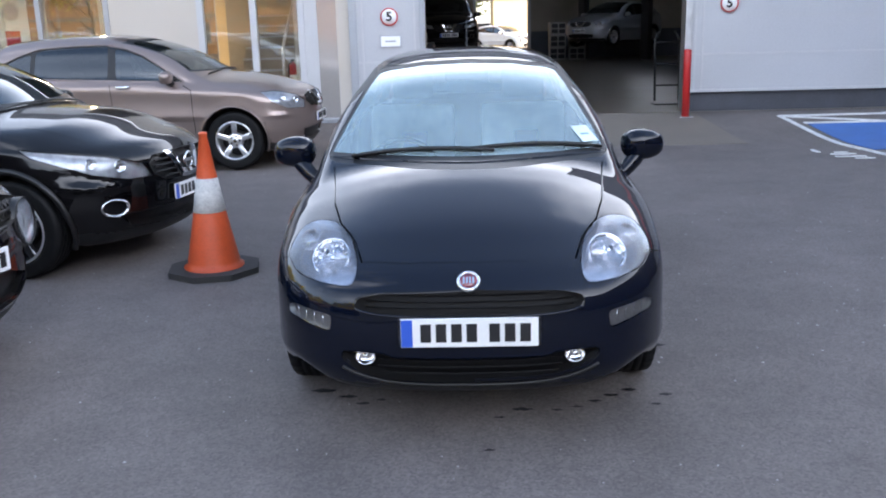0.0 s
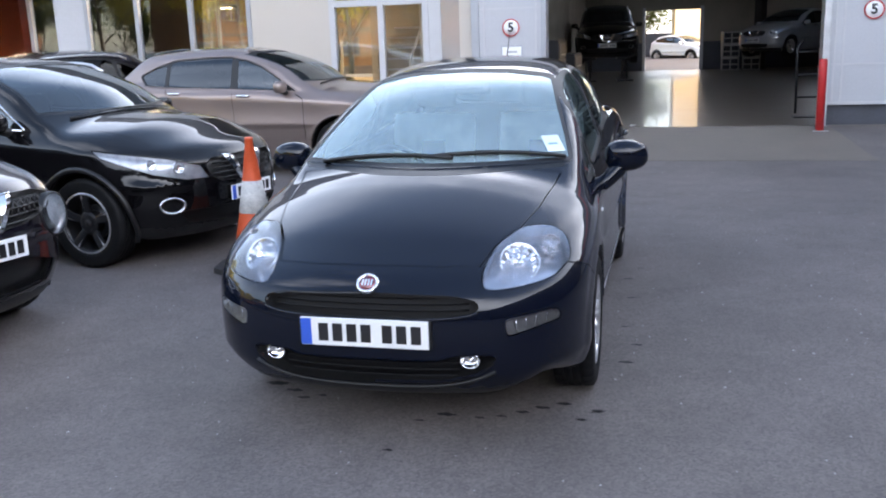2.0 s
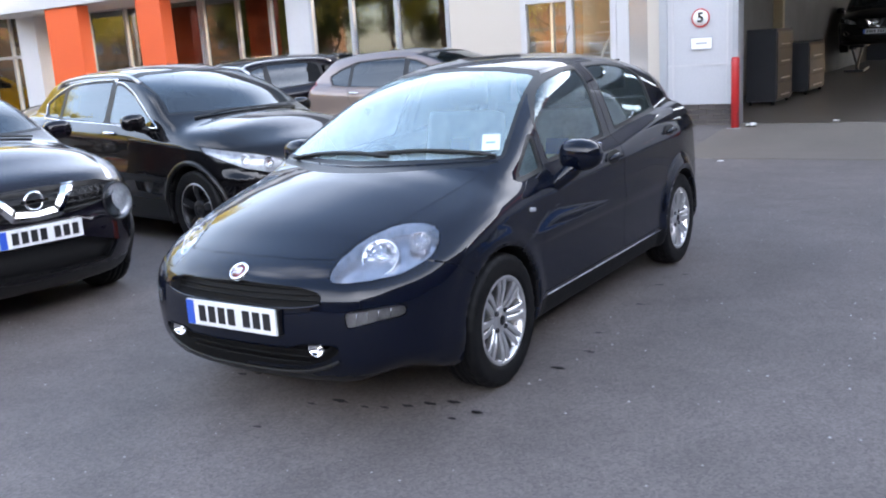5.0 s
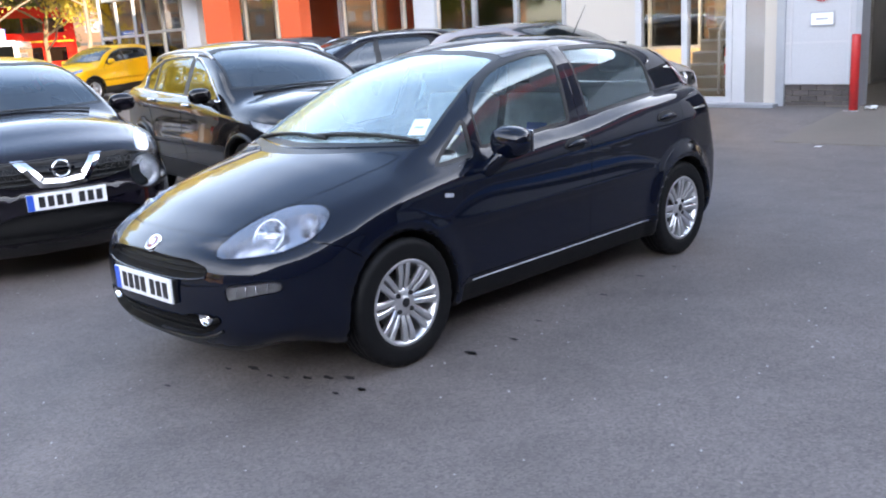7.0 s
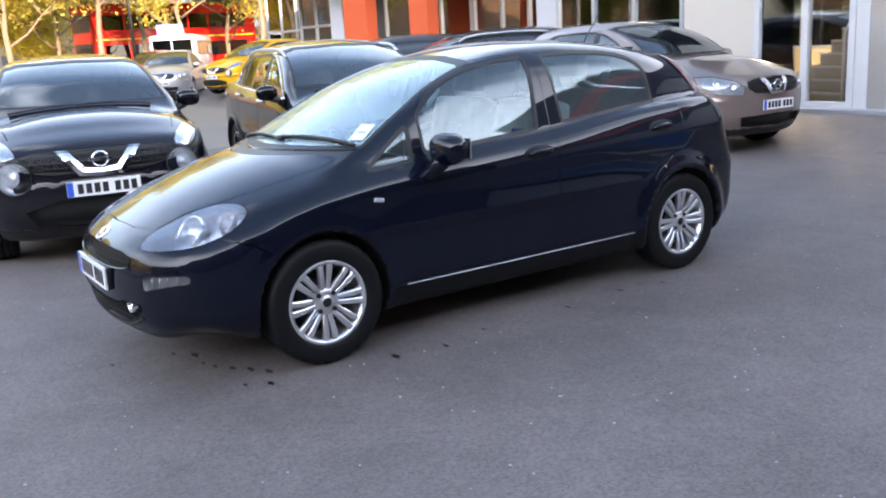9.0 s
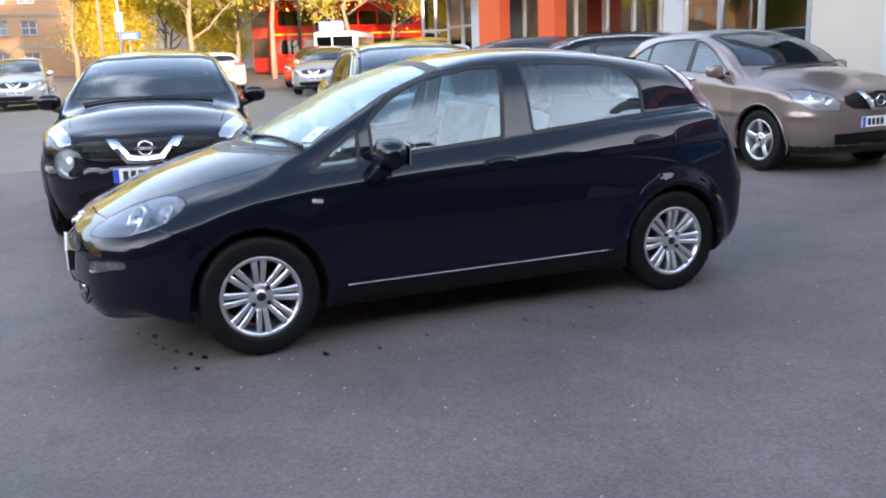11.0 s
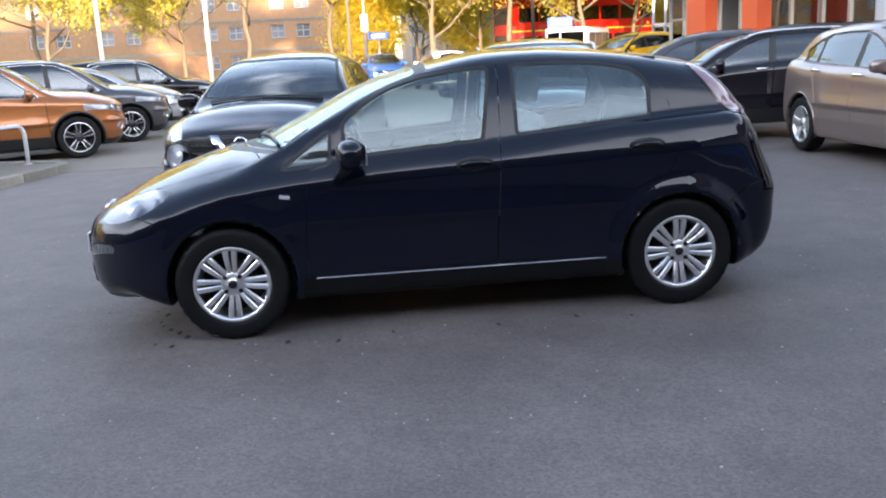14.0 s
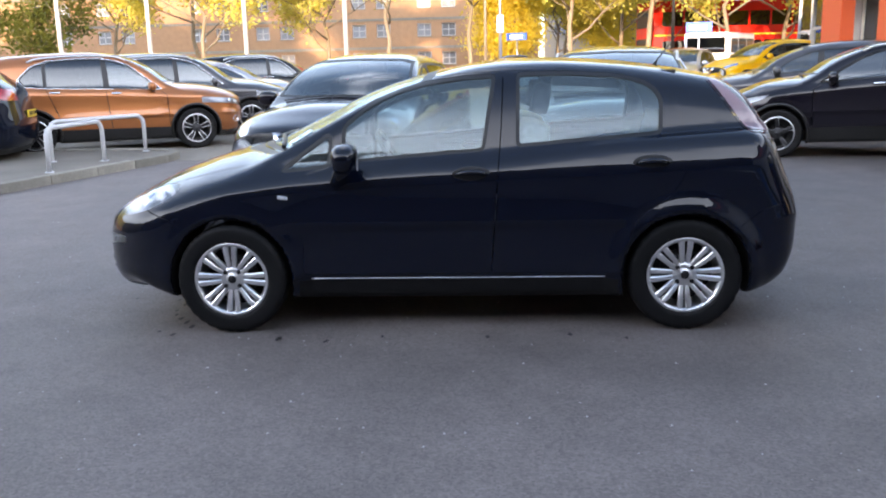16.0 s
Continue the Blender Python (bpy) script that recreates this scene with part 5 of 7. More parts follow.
    if kind == "small crossover":
        for s in (-1, 1):
            mesh_bars = bmesh.new()
            for k in range(7):
                x = 0.24 + k * 0.05
                add_tube(mesh_bars, [(x * s, sh.front_y(x, 0.74) + 0.01, 0.735 + k * 0.006), ((x + 0.05) * s, sh.front_y(x + 0.05, 0.83) + 0.01, 0.835)], 0.006, 5)
                add_tube(mesh_bars, [((x + 0.05) * s, sh.front_y(x + 0.05, 0.74) + 0.01, 0.735 + k * 0.006), (x * s, sh.front_y(x, 0.83) + 0.01, 0.835)], 0.006, 5)
            part("grille_mesh", mesh_bars, PLASTIC, car)
    # chrome vee, ring and plate
    bz0 = K["badge"]
    wide = 0.23 if kind == "small crossover" else 0.17
    if badge:
        for s in (-1, 1):
            w2 = wide
            edge = [(w2 + 0.070, g1 + 0.006), (w2 - 0.012, g1 + 0.006), (w2 * 0.50, g0 + 0.062), (0.0, g0 + 0.048), (0.0, g0 - 0.008), (w2 * 0.66, g0 + 0.0)]
            bm = bmesh.new()
            rows = []
            for k in range(9):
                q = k / 8
                rows.append([((edge[0][0] * (1 - q) + edge[5][0] * q), (edge[0][1] * (1 - q) + edge[5][1] * q)), ((edge[1][0] * (1 - q) + edge[2][0] * q), (edge[1][1] * (1 - q) + edge[2][1] * q))])
            for k in range(1, 6):
                q = k / 5
                rows.append([((edge[5][0] * (1 - q) + edge[4][0] * q), (edge[5][1] * (1 - q) + edge[4][1] * q)), ((edge[2][0] * (1 - q) + edge[3][0] * q), (edge[2][1] * (1 - q) + edge[3][1] * q))])
            strips = []
            for (xa, za), (xb2, zb2) in rows:
                xm, zm = (xa + xb2) / 2, (za + zb2) / 2
                strips.append([bm.verts.new((x * s, sh.front_y(abs(x), z) - d, z)) for x, z, d in ((xa, za, -0.02), (xa, za, 0.002), (xm, zm, 0.010), (xb2, zb2, 0.002), (xb2, zb2, -0.02))])
            for p, q in zip(strips, strips[1:]):
                for k in range(4):
                    bm.faces.new((p[k], p[k + 1], q[k + 1], q[k]))
            bmesh.ops.recalc_face_normals(bm, faces=bm.faces)
            part("grille_chevron", bm, CHROME, car, "chrome grille chevron")
        y = sh.front_y(0, bz0) - 0.012
        ring = lathe([(0.055 + 0.008 * math.cos(a), 0.008 * math.sin(a)) for a in (2 * math.pi * k / 8 for k in range(9))], 28, "x")
        add_box(ring, (-0.006, -0.085, -0.013), (0.006, 0.085, 0.013), 0.003)
        bmesh.ops.transform(ring, matrix=Matrix.Translation((0, y, bz0)) @ Matrix.Rotation(radians(90), 4, "Z"), verts=ring.verts)
        part("front_badge", ring, CHROME, car, "round chrome badge")
    pz = (g0 + max(z for _, z in K["intake"])) / 2 - 0.01
    plate(car, sh.front_y(0, pz) - 0.012, pz)
    plate(car, sh.front_y(0, 0.80, True) + 0.012, 0.80, True)
    sh.slit([(-h + 0.28, y0 + 0.42), (-h + 0.23, ys - 0.28)], TOP, lambda c, n: n.z > 0.3 and c.z > 0.7, 0.008)
    sh.slit([(h - 0.28, y0 + 0.42), (h - 0.23, ys - 0.28)], TOP, lambda c, n: n.z > 0.3 and c.z > 0.7, 0.008)
    dark = [q for q in sh.bm.faces if (any(math.hypot(q.calc_center_median().y - ay, q.calc_center_median().z - r) < R + 0.006 and abs(q.calc_center_median().x) > 0.42 for ay, R in K["arches"])
                                       or q.calc_center_median().z < 0.30)]
    sh.lining(car, 0.035)
    sh.finish(sh.lift(dark), "underbody", PLASTIC, car, rim=0.0)
    sh.finish(sh.bm, "body_shell", coat, car, rim=0.012)
    for x0, x1 in ((-0.05, 0.55), (-0.58, -0.02)):
        pts = [(x, ys + 0.11 - 0.09 * (1 - (x / 0.7) ** 2), 0) for x in np.linspace(x0, x1, 6)]
        part("wiper", tube([(x, y, sh.top_z(abs(x), y) + 0.014) for x, y, _ in pts], 0.009, 6), PLASTIC, car)
    cabin(car, 0.55, K["ys"] + 0.36, 0.10, h - 0.22, b0 - 0.02)
    n, style = K["spokes"]
    for x in (-h + 0.13, h - 0.13):
        for y in (-WB / 2, WB / 2):
            wheel(car, x, y, r, 0.215, r - 0.115, n, style, ALLOY)
    return car


def repaint(car, old, coat, label):
    """A copy's own coat of paint."""
    for o in car.children_recursive:
        for s in o.material_slots:
            if s.material == old:
                s.link = "OBJECT"
                s.material = coat
    car["label"] = label
    return car

# ---- the yard ----
CREAM = surface("cream wall panel", (0.47, 0.425, 0.375), 0.34, vary=0.05, scale=0.7, fine=60, bump=0.03)
WHITE_CLAD = surface("white cladding", (0.42, 0.425, 0.445), 0.42, vary=0.06, scale=0.8, fine=40, bump=0.01)
GREY_CLAD = surface("grey panel", (0.44, 0.45, 0.47), 0.45, vary=0.08, scale=0.8, fine=50, bump=0.03)
FRAME_GREY = surface("grey aluminium frame", (0.36, 0.38, 0.41), 0.4, metal=0.5, vary=0.08, bump=0.02)
FRAME_WHITE = surface("white window frame", (0.46, 0.46, 0.47), 0.4, vary=0.06, bump=0.02)
PLINTH = surface("dark painted plinth", (0.055, 0.060, 0.075), 0.7, vary=0.3, scale=3, fine=60, bump=0.2)
ORANGE_CLAD = surface("orange red cladding", (0.62, 0.085, 0.025), 0.42, vary=0.05, scale=0.8, bump=0.01)
RED_POST = surface("red painted steel", (0.50, 0.022, 0.022), 0.45, vary=0.15, scale=12, bump=0.05)
ROOM = surface("pale plaster", (0.50, 0.48, 0.44), 0.8, vary=0.1, scale=1.2, bump=0.05)
# tan puts the golden look of the panes into the wall colour
WARM_LIT_ROOM = surface("plaster in warm-lit tan", (0.52, 0.40, 0.25), 0.8, vary=0.25, scale=0.9, bump=0.05)
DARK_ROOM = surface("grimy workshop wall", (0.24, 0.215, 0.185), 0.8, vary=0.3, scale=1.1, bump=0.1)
SHOP_FLOOR = surface("painted workshop floor", (0.125, 0.102, 0.080), 0.30, vary=0.3, scale=1.6, fine=40, bump=0.02, coat=0.3)
BRICK = surface("red brown brick", (0.36, 0.20, 0.11), 0.85, vary=0.2, scale=2.0, fine=30, bump=0.3, each=0.18)
MORTAR = surface("mortar", (0.30, 0.27, 0.23), 0.9, vary=0.15, bump=0.2)
YARD_BRICK = surface("soot dark brick", (0.075, 0.062, 0.058), 0.85, vary=0.25, scale=6, bump=0.2, each=0.25)
PALE_ROAD = surface("pale worn asphalt", (0.165, 0.147, 0.125), 0.85, vary=0.18, scale=0.6, fine=120, bump=0.3)
PAVING = surface("dirty pavement concrete", (0.125, 0.112, 0.094), 0.9, vary=0.42, scale=1.7, fine=60, bump=0.5, each=0.06)
LINE_WHITE = surface("worn white road paint", (0.62, 0.62, 0.61), 0.7, vary=0.3, scale=9, fine=60, bump=0.1)
BAY_BLUE = surface("blue bay paint", (0.03, 0.13, 0.36), 0.65, vary=0.25, scale=3, fine=90, bump=0.15)
WATER = surface("dark damp marks", (0.008, 0.008, 0.009), 0.45, vary=0.2, bump=0.0, specular=0.12)


def rise(x, y):
    """Height of the yard: flat, with a slope up to the buildings."""
    t = min(max((y - 11.4) / 2.5, 0), 1)
    return 0.25 * t * t * (3 - 2 * t)


def setting(name, bm, mat, label="", category="", parent=None):
    return tagged(part(name, bm, mat, parent), label, category, kind="" if parent else "structure")


def sheet(poly, lift):
    """A thin laid surface that follows the yard."""
    bm = bmesh.new()
    f = bm.faces.new([bm.verts.new((x, y, 0)) for x, y in poly])
    for k in range(1, 40):
        y = 11.4 + 0.25 * k
        bmesh.ops.bisect_plane(bm, geom=bm.faces[:] + bm.edges[:] + bm.verts[:], plane_co=(0, y, 0), plane_no=(0, 1, 0))
    for v in bm.verts:
        v.co.z = rise(v.co.x, v.co.y) + lift
    bmesh.ops.recalc_face_normals(bm, faces=bm.faces)
    for q in bm.faces:
        if q.normal.z < 0:
            q.normal_flip()
    r = bmesh.ops.extrude_face_region(bm, geom=bm.faces[:])
    for g in r["geom"]:
        if isinstance(g, bmesh.types.BMVert):
            g.co.z -= lift + 0.01
    bmesh.ops.recalc_face_normals(bm, faces=bm.faces)
    return bm


def ground():
    bm = bmesh.new()
    xs = [-400, -150, -80, -50] + [-40 + 2 * k for k in range(31)] + [30, 60, 150, 400]
    ys = [-400, -150, -60, -30, -20, -10, -5, 0, 4, 8, 10, 11] + [11.4 + 0.25 * k for k in range(11)] + [16, 20, 30, 60, 150, 400]
    grid = [[bm.verts.new((x, y, rise(x, y))) for y in ys] for x in xs]
    for a, b in zip(grid, grid[1:]):
        for k in range(len(ys) - 1):
            bm.faces.new((a[k], b[k], b[k + 1], a[k + 1]))
    setting("ground", soft(bm), ASPHALT, "worn grey asphalt yard with pale chippings", "ground")
    setting("road", sheet([(-8.6, -40), (-8.35, 2.3), (-8.9, 4.5), (-9.5, 8.0), (-10.0, 11.0), (-60, 11.0), (-60, -40)], 0.006), PALE_ROAD, "paler worn asphalt of the car park beyond the yard", "road")
    setting("apron", sheet([(-0.93, 11.78), (3.62, 11.78), (3.30, 13.80), (-0.72, 13.80)], 0.008), CONCRETE, "stained concrete ramp before the workshop door", "ramp")


ground()
FY = 13.75


def wall_run(name, spans, y0, y1, mat, label, category="wall"):
    """A wall of upright pieces with real openings between them: (x0, x1, z0, z1)."""
    bm = bmesh.new()
    for x0, x1, z0, z1 in spans:
        add_box(bm, (x0, y0, z0), (x1, y1, z1))
    return setting(name, bm, mat, label, category)


# cream showroom wall with its window bays
wall_run("wall_showroom", [(-1.99, -1.70, 0.20, 4.2), (-5.42, -4.08, 0.20, 4.2), (-5.42, -1.70, 2.55, 4.2)], FY, FY + 0.22, CREAM, "cream rendered showroom wall panels")
wall_run("wall_jamb", [(-2.48, -2.28, 0.20, 4.2)], FY, FY + 0.22, FRAME_WHITE, "pale wide jamb of the glazed entrance")
wall_run("wall_panel", [(-2.28, -1.99, 0.20, 4.2)], FY + 0.01, FY + 0.2, surface("polished pale panel", (0.40, 0.37, 0.35), 0.16, metal=0.35, vary=0.05, scale=0.8, fine=40, bump=0.0, coat=0.6), "polished pale metal panel beside the entrance")
wall_run("wall_pier", [(-1.68, -0.74, 0.545, 4.2)], FY - 0.02, FY + 0.30, WHITE_CLAD, "white clad pier beside the workshop door")
wall_run("wall_workshop", [(3.30, 20.0, 0.545, 4.2), (-0.74, 3.30, 3.6, 4.2)], FY - 0.02, FY + 0.30, WHITE_CLAD, "white clad workshop wall")
wall_run("plinth", [(3.30, 16.0, 0.10, 0.545)], FY + 0.03, FY + 0.30, PLINTH, "dark painted plinth under white cladding", "plinth")
wall_run("fascia", [(-22.0, -5.42, 3.0, 4.4)], FY - 0.05, FY + 0.3, GREY_CLAD, "grey showroom fascia", "fascia")
# unseen dark tops, added so that the car roof mirrors something dark
wall_run("parapet", [(-22.0, 3.30, 4.4, 5.5)], FY, FY + 0.3, PLINTH, "unseen dark grey band added over the showroom", "parapet")
wall_run("wall_workshop_upper", [(3.30, 20.0, 4.2, 6.9)], FY, FY + 0.3, PLINTH, "unseen dark upper wall added over the workshop")
wall_run("workshop_fascia", [(3.30, 20.0, 5.4, 5.9)], FY - 0.06, FY - 0.004, RED_POST, "dark red fascia band along the workshop", "fascia")
for z in (1.105, 2.05, 3.0):
    setting("trim", box((3.30, FY - 0.030, z - 0.012), (16.0, FY - 0.018, z + 0.012)), FRAME_WHITE, "thin cladding joint strip", "trim")
    setting("trim", box((-1.68, FY - 0.030, z - 0.012), (-0.74, FY - 0.018, z + 0.012)), FRAME_WHITE, "thin cladding joint strip", "trim")
setting("trim", box((3.28, FY - 0.045, 0.545), (16.0, FY - 0.018, 0.585), 0.006), FRAME_WHITE, "white drip rail at the foot of the cladding", "trim")
for x in (3.36, 3.47, -1.60, -0.82):
    setting("trim", box((x - 0.012, FY - 0.031, 0.59), (x + 0.012, FY - 0.019, 4.2)), FRAME_WHITE, "upright cladding joint strip", "trim")
for x0, x1 in ((-1.80, -1.68), (-0.74, -0.66), (3.20, 3.30)):
    setting("trim", box((x0, FY - 0.05, 0.2), (x1, FY + 0.25, 4.2), 0.01), FRAME_GREY if x0 < 3 else STEEL, "steel jamb of the workshop door", "trim")


def window_bay(name, x0, x1, z0, z1, bars, frame, label, y=FY, w=0.075, cross=(), pane_mat=None):
    """A glazed bay: frame, mullions and one pane between each two."""
    win = thing(name, Matrix.Translation((0, y, 0)), label, "window", kind="structure")
    xs = [x0, *bars, x1]
    for x in xs:
        part("mullion", box((x - w / 2, -0.02, z0), (x + w / 2, 0.10, z1), 0.006), frame, win)
    for a, b in zip(xs, xs[1:]):
        for z in (z0 + w / 2, *cross, z1 - w / 2):
            part("transom", box((a + w / 2, -0.015, z - w / 2), (b - w / 2, 0.095, z + w / 2), 0.006), frame, win)
        p = part("pane", box((a + w / 2 - 0.005, 0.035, z0 + w / 2), (b - w / 2 + 0.005, 0.041, z1 - w / 2)), pane_mat or SHOP_GLASS, win)
        p.visible_shadow = False
    return win


window_bay("window_1", -8.43, -5.46, 0.30, 3.0, [-7.48, -6.50], FRAME_GREY, "tall grey-framed showroom window bay", cross=())
window_bay("window_2", -4.04, -2.52, 0.27, 2.55, [-3.24], FRAME_WHITE, "white-framed glazed entrance with stairs behind", w=0.095, cross=(2.22,), pane_mat=DOOR_GLASS)
window_bay("window_3", -11.9, -9.0, 0.30, 3.0, [-10.9, -10.0], FRAME_GREY, "grey-framed showroom window bay", y=FY + 0.6)
window_bay("window_4", -16.9, -12.0, 0.30, 3.0, [-15.7, -14.4, -13.2], FRAME_GREY, "grey-framed showroom window bay", y=FY + 0.6)
window_bay("window_7", -28.6, -22.2, 0.30, 3.8, [-27.3, -26.0, -24.8, -23.5], FRAME_GREY, "glazed grey-framed end of the showroom", y=FY + 2.95, cross=(2.1,))
window_bay("window_5", -22.0, -17.6, 0.30, 3.4, [-20.9, -19.8, -18.7], FRAME_GREY, "glazed showroom corner", y=FY + 1.2, cross=(2.1,))
wall_run("wall_bay", [(-9.05, -8.43, 0.2, 3.0)], FY, FY + 0.7, GREY_CLAD, "grey panel between showroom bays")
wall_run("wall_corner", [(-17.6, -16.9, 0.2, 3.4)], FY, FY + 0.7, GREY_CLAD, "grey corner column")
# orange pillars under the canopy
for x0, x1 in ((-14.95, -13.85), (-12.02, -11.32)):
    p = thing("pillar", pose((x0 + x1) / 2, 12.95, 0.1), "orange-red clad canopy pillar", "pillar", "orange pillars", kind="structure")
    part("pillar_casing", box((-(x1 - x0) / 2, -0.22, 0.0), ((x1 - x0) / 2, 0.06, 2.9), 0.01), ORANGE_CLAD, p)
    part("pillar_foot", box((-(x1 - x0) / 2 - 0.02, -0.24, -0.05), ((x1 - x0) / 2 + 0.02, 0.08, 0.12), 0.01), FRAME_GREY, p)
setting("canopy", box((-17.6, 12.65, 2.95), (-9.0, 14.4, 3.55), 0.02), GREY_CLAD, "flat grey canopy over the showroom bays", "canopy")
# rooms behind
window_bay("window_6", -11.6, -6.0, 0.8, 3.1, [-10.2, -8.8, -7.4], FRAME_GREY, "grey-framed rear window of the showroom", y=FY + 8.05)
setting("showroom_floor", box((-17.6, FY + 0.06, 0.20), (-1.75, FY + 8, 0.262)), SHOP_FLOOR, "smooth showroom floor", "floor")
wall_run("wall_showroom_back", [(-22.2, -1.8, 0.2, 0.8), (-22.2, -1.8, 3.1, 4.4), (-22.2, -11.6, 0.8, 3.1), (-6.0, -1.8, 0.8, 3.1)], FY + 8, FY + 8.2, WARM_LIT_ROOM, "showroom back wall coloured as if lit golden")
setting("showroom_ceiling", box((-22.0, FY + 0.31, 3.4), (-1.75, FY + 8, 3.55)), ROOM, "plain showroom ceiling", "ceiling")
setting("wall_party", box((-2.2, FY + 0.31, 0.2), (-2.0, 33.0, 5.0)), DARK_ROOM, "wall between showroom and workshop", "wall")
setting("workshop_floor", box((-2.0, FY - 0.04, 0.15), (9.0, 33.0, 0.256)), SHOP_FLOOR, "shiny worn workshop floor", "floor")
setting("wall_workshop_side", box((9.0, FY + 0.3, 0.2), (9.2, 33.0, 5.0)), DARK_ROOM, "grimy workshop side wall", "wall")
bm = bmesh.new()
for x0, x1 in ((-2.2, 0.9), (1.6, 5.6), (6.3, 9.2)):       # open strips added between to let daylight in
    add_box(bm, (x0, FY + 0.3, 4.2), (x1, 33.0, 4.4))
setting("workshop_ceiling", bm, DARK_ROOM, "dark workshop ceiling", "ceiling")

# ---- cars ----
hatchback(pose(-0.02, 5.325, 0))
small = crossover("small crossover", AUBERGINE, pose(-4.36, 4.15, 0, 0, 0, 81), "black-purple small crossover with round headlamps and chevron grille")
black = crossover("crossover", BLACK_PAINT, pose(-4.28, 6.87, 0, 0, 0, 81), "black crossover with silver roof rails beside an orange cone")
bronze = crossover("old crossover", BRONZE, pose(-4.08, 11.38, 0.02, 0, 0, 88), "grey-bronze older crossover by the showroom entrance")
copper = crossover("large crossover", COPPER, pose(-10.71, -1.44, 0.006, 0, 0, 205), "copper-orange large crossover behind the hoop rails", "parked row")
ROW = "parked row"
repaint(copy_thing(copper, pose(-13.7, -1.2, 0.006, 0, 0, 203)), COPPER, GREY_PAINT, "dark grey large crossover parked in a row")["group"] = ROW
repaint(copy_thing(black, pose(-16.7, -1.3, 0.006, 0, 0, 202)), BLACK_PAINT, SILVER, "silver-grey crossover parked in a row")["group"] = ROW
repaint(copy_thing(copper, pose(-20.6, -1.0, 0.006, 0, 0, 205)), COPPER, BLACK_PAINT, "black large crossover parked in a row")["group"] = ROW
WALL_ROW = "cars before the showroom"
plain = repaint(copy_thing(black, pose(-7.75, 11.1, 0.044, 1.9, 0, -19)), BLACK_PAINT, AUBERGINE, "black-purple crossover parked before the showroom")
plain["group"] = WALL_ROW
for o in plain.children:
    if o.name.startswith("window_trim"):
        o["label"] = ""
        o.material_slots[0].link = "OBJECT"
        o.material_slots[0].material = SEAL
repaint(copy_thing(small, pose(-10.75, 11.2, 0.05, 2.1, 0, -19)), AUBERGINE, GREY_PAINT, "dark grey small crossover parked before the orange pillars")["group"] = WALL_ROW
repaint(copy_thing(small, pose(-23.1, 14.0, 0.24, 2.0, 0, 20)), AUBERGINE, YELLOW_PAINT, "bright yellow small crossover parked by the showroom corner")["group"] = WALL_ROW
repaint(copy_thing(bronze, pose(-26.4, 12.1, 0.05, 0, 0, 62)), BRONZE, SILVER, "pale silver-blue crossover parked by the road")["group"] = WALL_ROW
repaint(copy_thing(bronze, pose(-31.2, 13.0, 0.1, 0, 0, 60)), BRONZE, RED_PAINT, "orange-red crossover parked by the road")["group"] = WALL_ROW
FAR = "cars in the far car park"
repaint(copy_thing(bronze, pose(-27.2, 2.1, 0.006, 0, 0, 86)), BRONZE, SILVER, "pale silver crossover facing the yard")["group"] = FAR
repaint(copy_thing(black, pose(-32.5, 8.9, 0.006, 0, 0, -82)), BLACK_PAINT, WHITE_PAINT, "white crossover seen from behind")["group"] = FAR
repaint(copy_thing(small, pose(-36.0, 6.6, 0.006, 0, 0, 95)), AUBERGINE, BLUE_PAINT, "bright blue small crossover in the car park")["group"] = FAR
repaint(copy_thing(bronze, pose(-24.8, -1.6, 0.006, 0, 0, 200)), BRONZE, RED_PAINT, "red crossover at the end of the row")["group"] = FAR
repaint(copy_thing(black, pose(-8.0, -3.95, 0.0, 0, 0, 14)), BLACK_PAINT, NAVY, "dark navy crossover beside the hoop rails")


# ---- yard furniture ----
CONE_ORANGE = surface("cone orange", (0.56, 0.075, 0.022), 0.5, vary=0.15, scale=9, fine=80, bump=0.05)
CONE_BAND = surface("grey reflective band", (0.42, 0.41, 0.39), 0.45, vary=0.35, scale=14, fine=60, bump=0.05)


BASE_RUBBER = surface("dusty black rubber", (0.028, 0.027, 0.027), 0.8, vary=0.35, scale=14, fine=60, bump=0.2)


def cone(m):
    c = thing("traffic_cone", m, "tall orange traffic cone with a dirty grey band", "cone")
    pts = [(0.325 * math.cos(a), 0.325 * math.sin(a)) for a in (math.pi / 8 + k * math.pi / 4 for k in range(8))]
    part("cone_base", prism(pts, 0.0, 0.042, "z"), BASE_RUBBER, c, "black eight-sided rubber base")
    part("cone_skirt", lathe([(0.205, 0.04), (0.204, 0.052), (0.180, 0.060), (0.176, 0.09), (0.108, 0.43)], 36, "z"), CONE_ORANGE, c)
    part("cone_band", lathe([(0.109, 0.43), (0.111, 0.432), (0.072, 0.66), (0.070, 0.66)], 36, "z"), CONE_BAND, c, "scuffed grey reflective band")
    part("cone_top", lathe([(0.070, 0.66), (0.026, 0.945), (0.030, 0.95), (0.030, 0.965), (0.018, 0.97), (0.0, 0.968)], 36, "z"), CONE_ORANGE, c)
    return c


cone(pose(-1.80, 5.95, 0, 0, 0, 12))


def post(x, y, h):
    p = thing("bollard_post", pose(x, y, rise(x, y) - 0.01), "red painted steel post at the workshop door", "post", "red posts")
    part("post_tube", lathe([(0.0, 0.0), (0.055, 0.0), (0.055, h - 0.02), (0.045, h), (0.0, h)], 20, "z"), RED_POST, p)
    part("post_plate", box((-0.10, -0.10, 0.0), (0.10, 0.10, 0.012), 0.003), STEEL, p)


post(3.17, 13.38, 0.98)
post(-0.63, 13.45, 0.98)


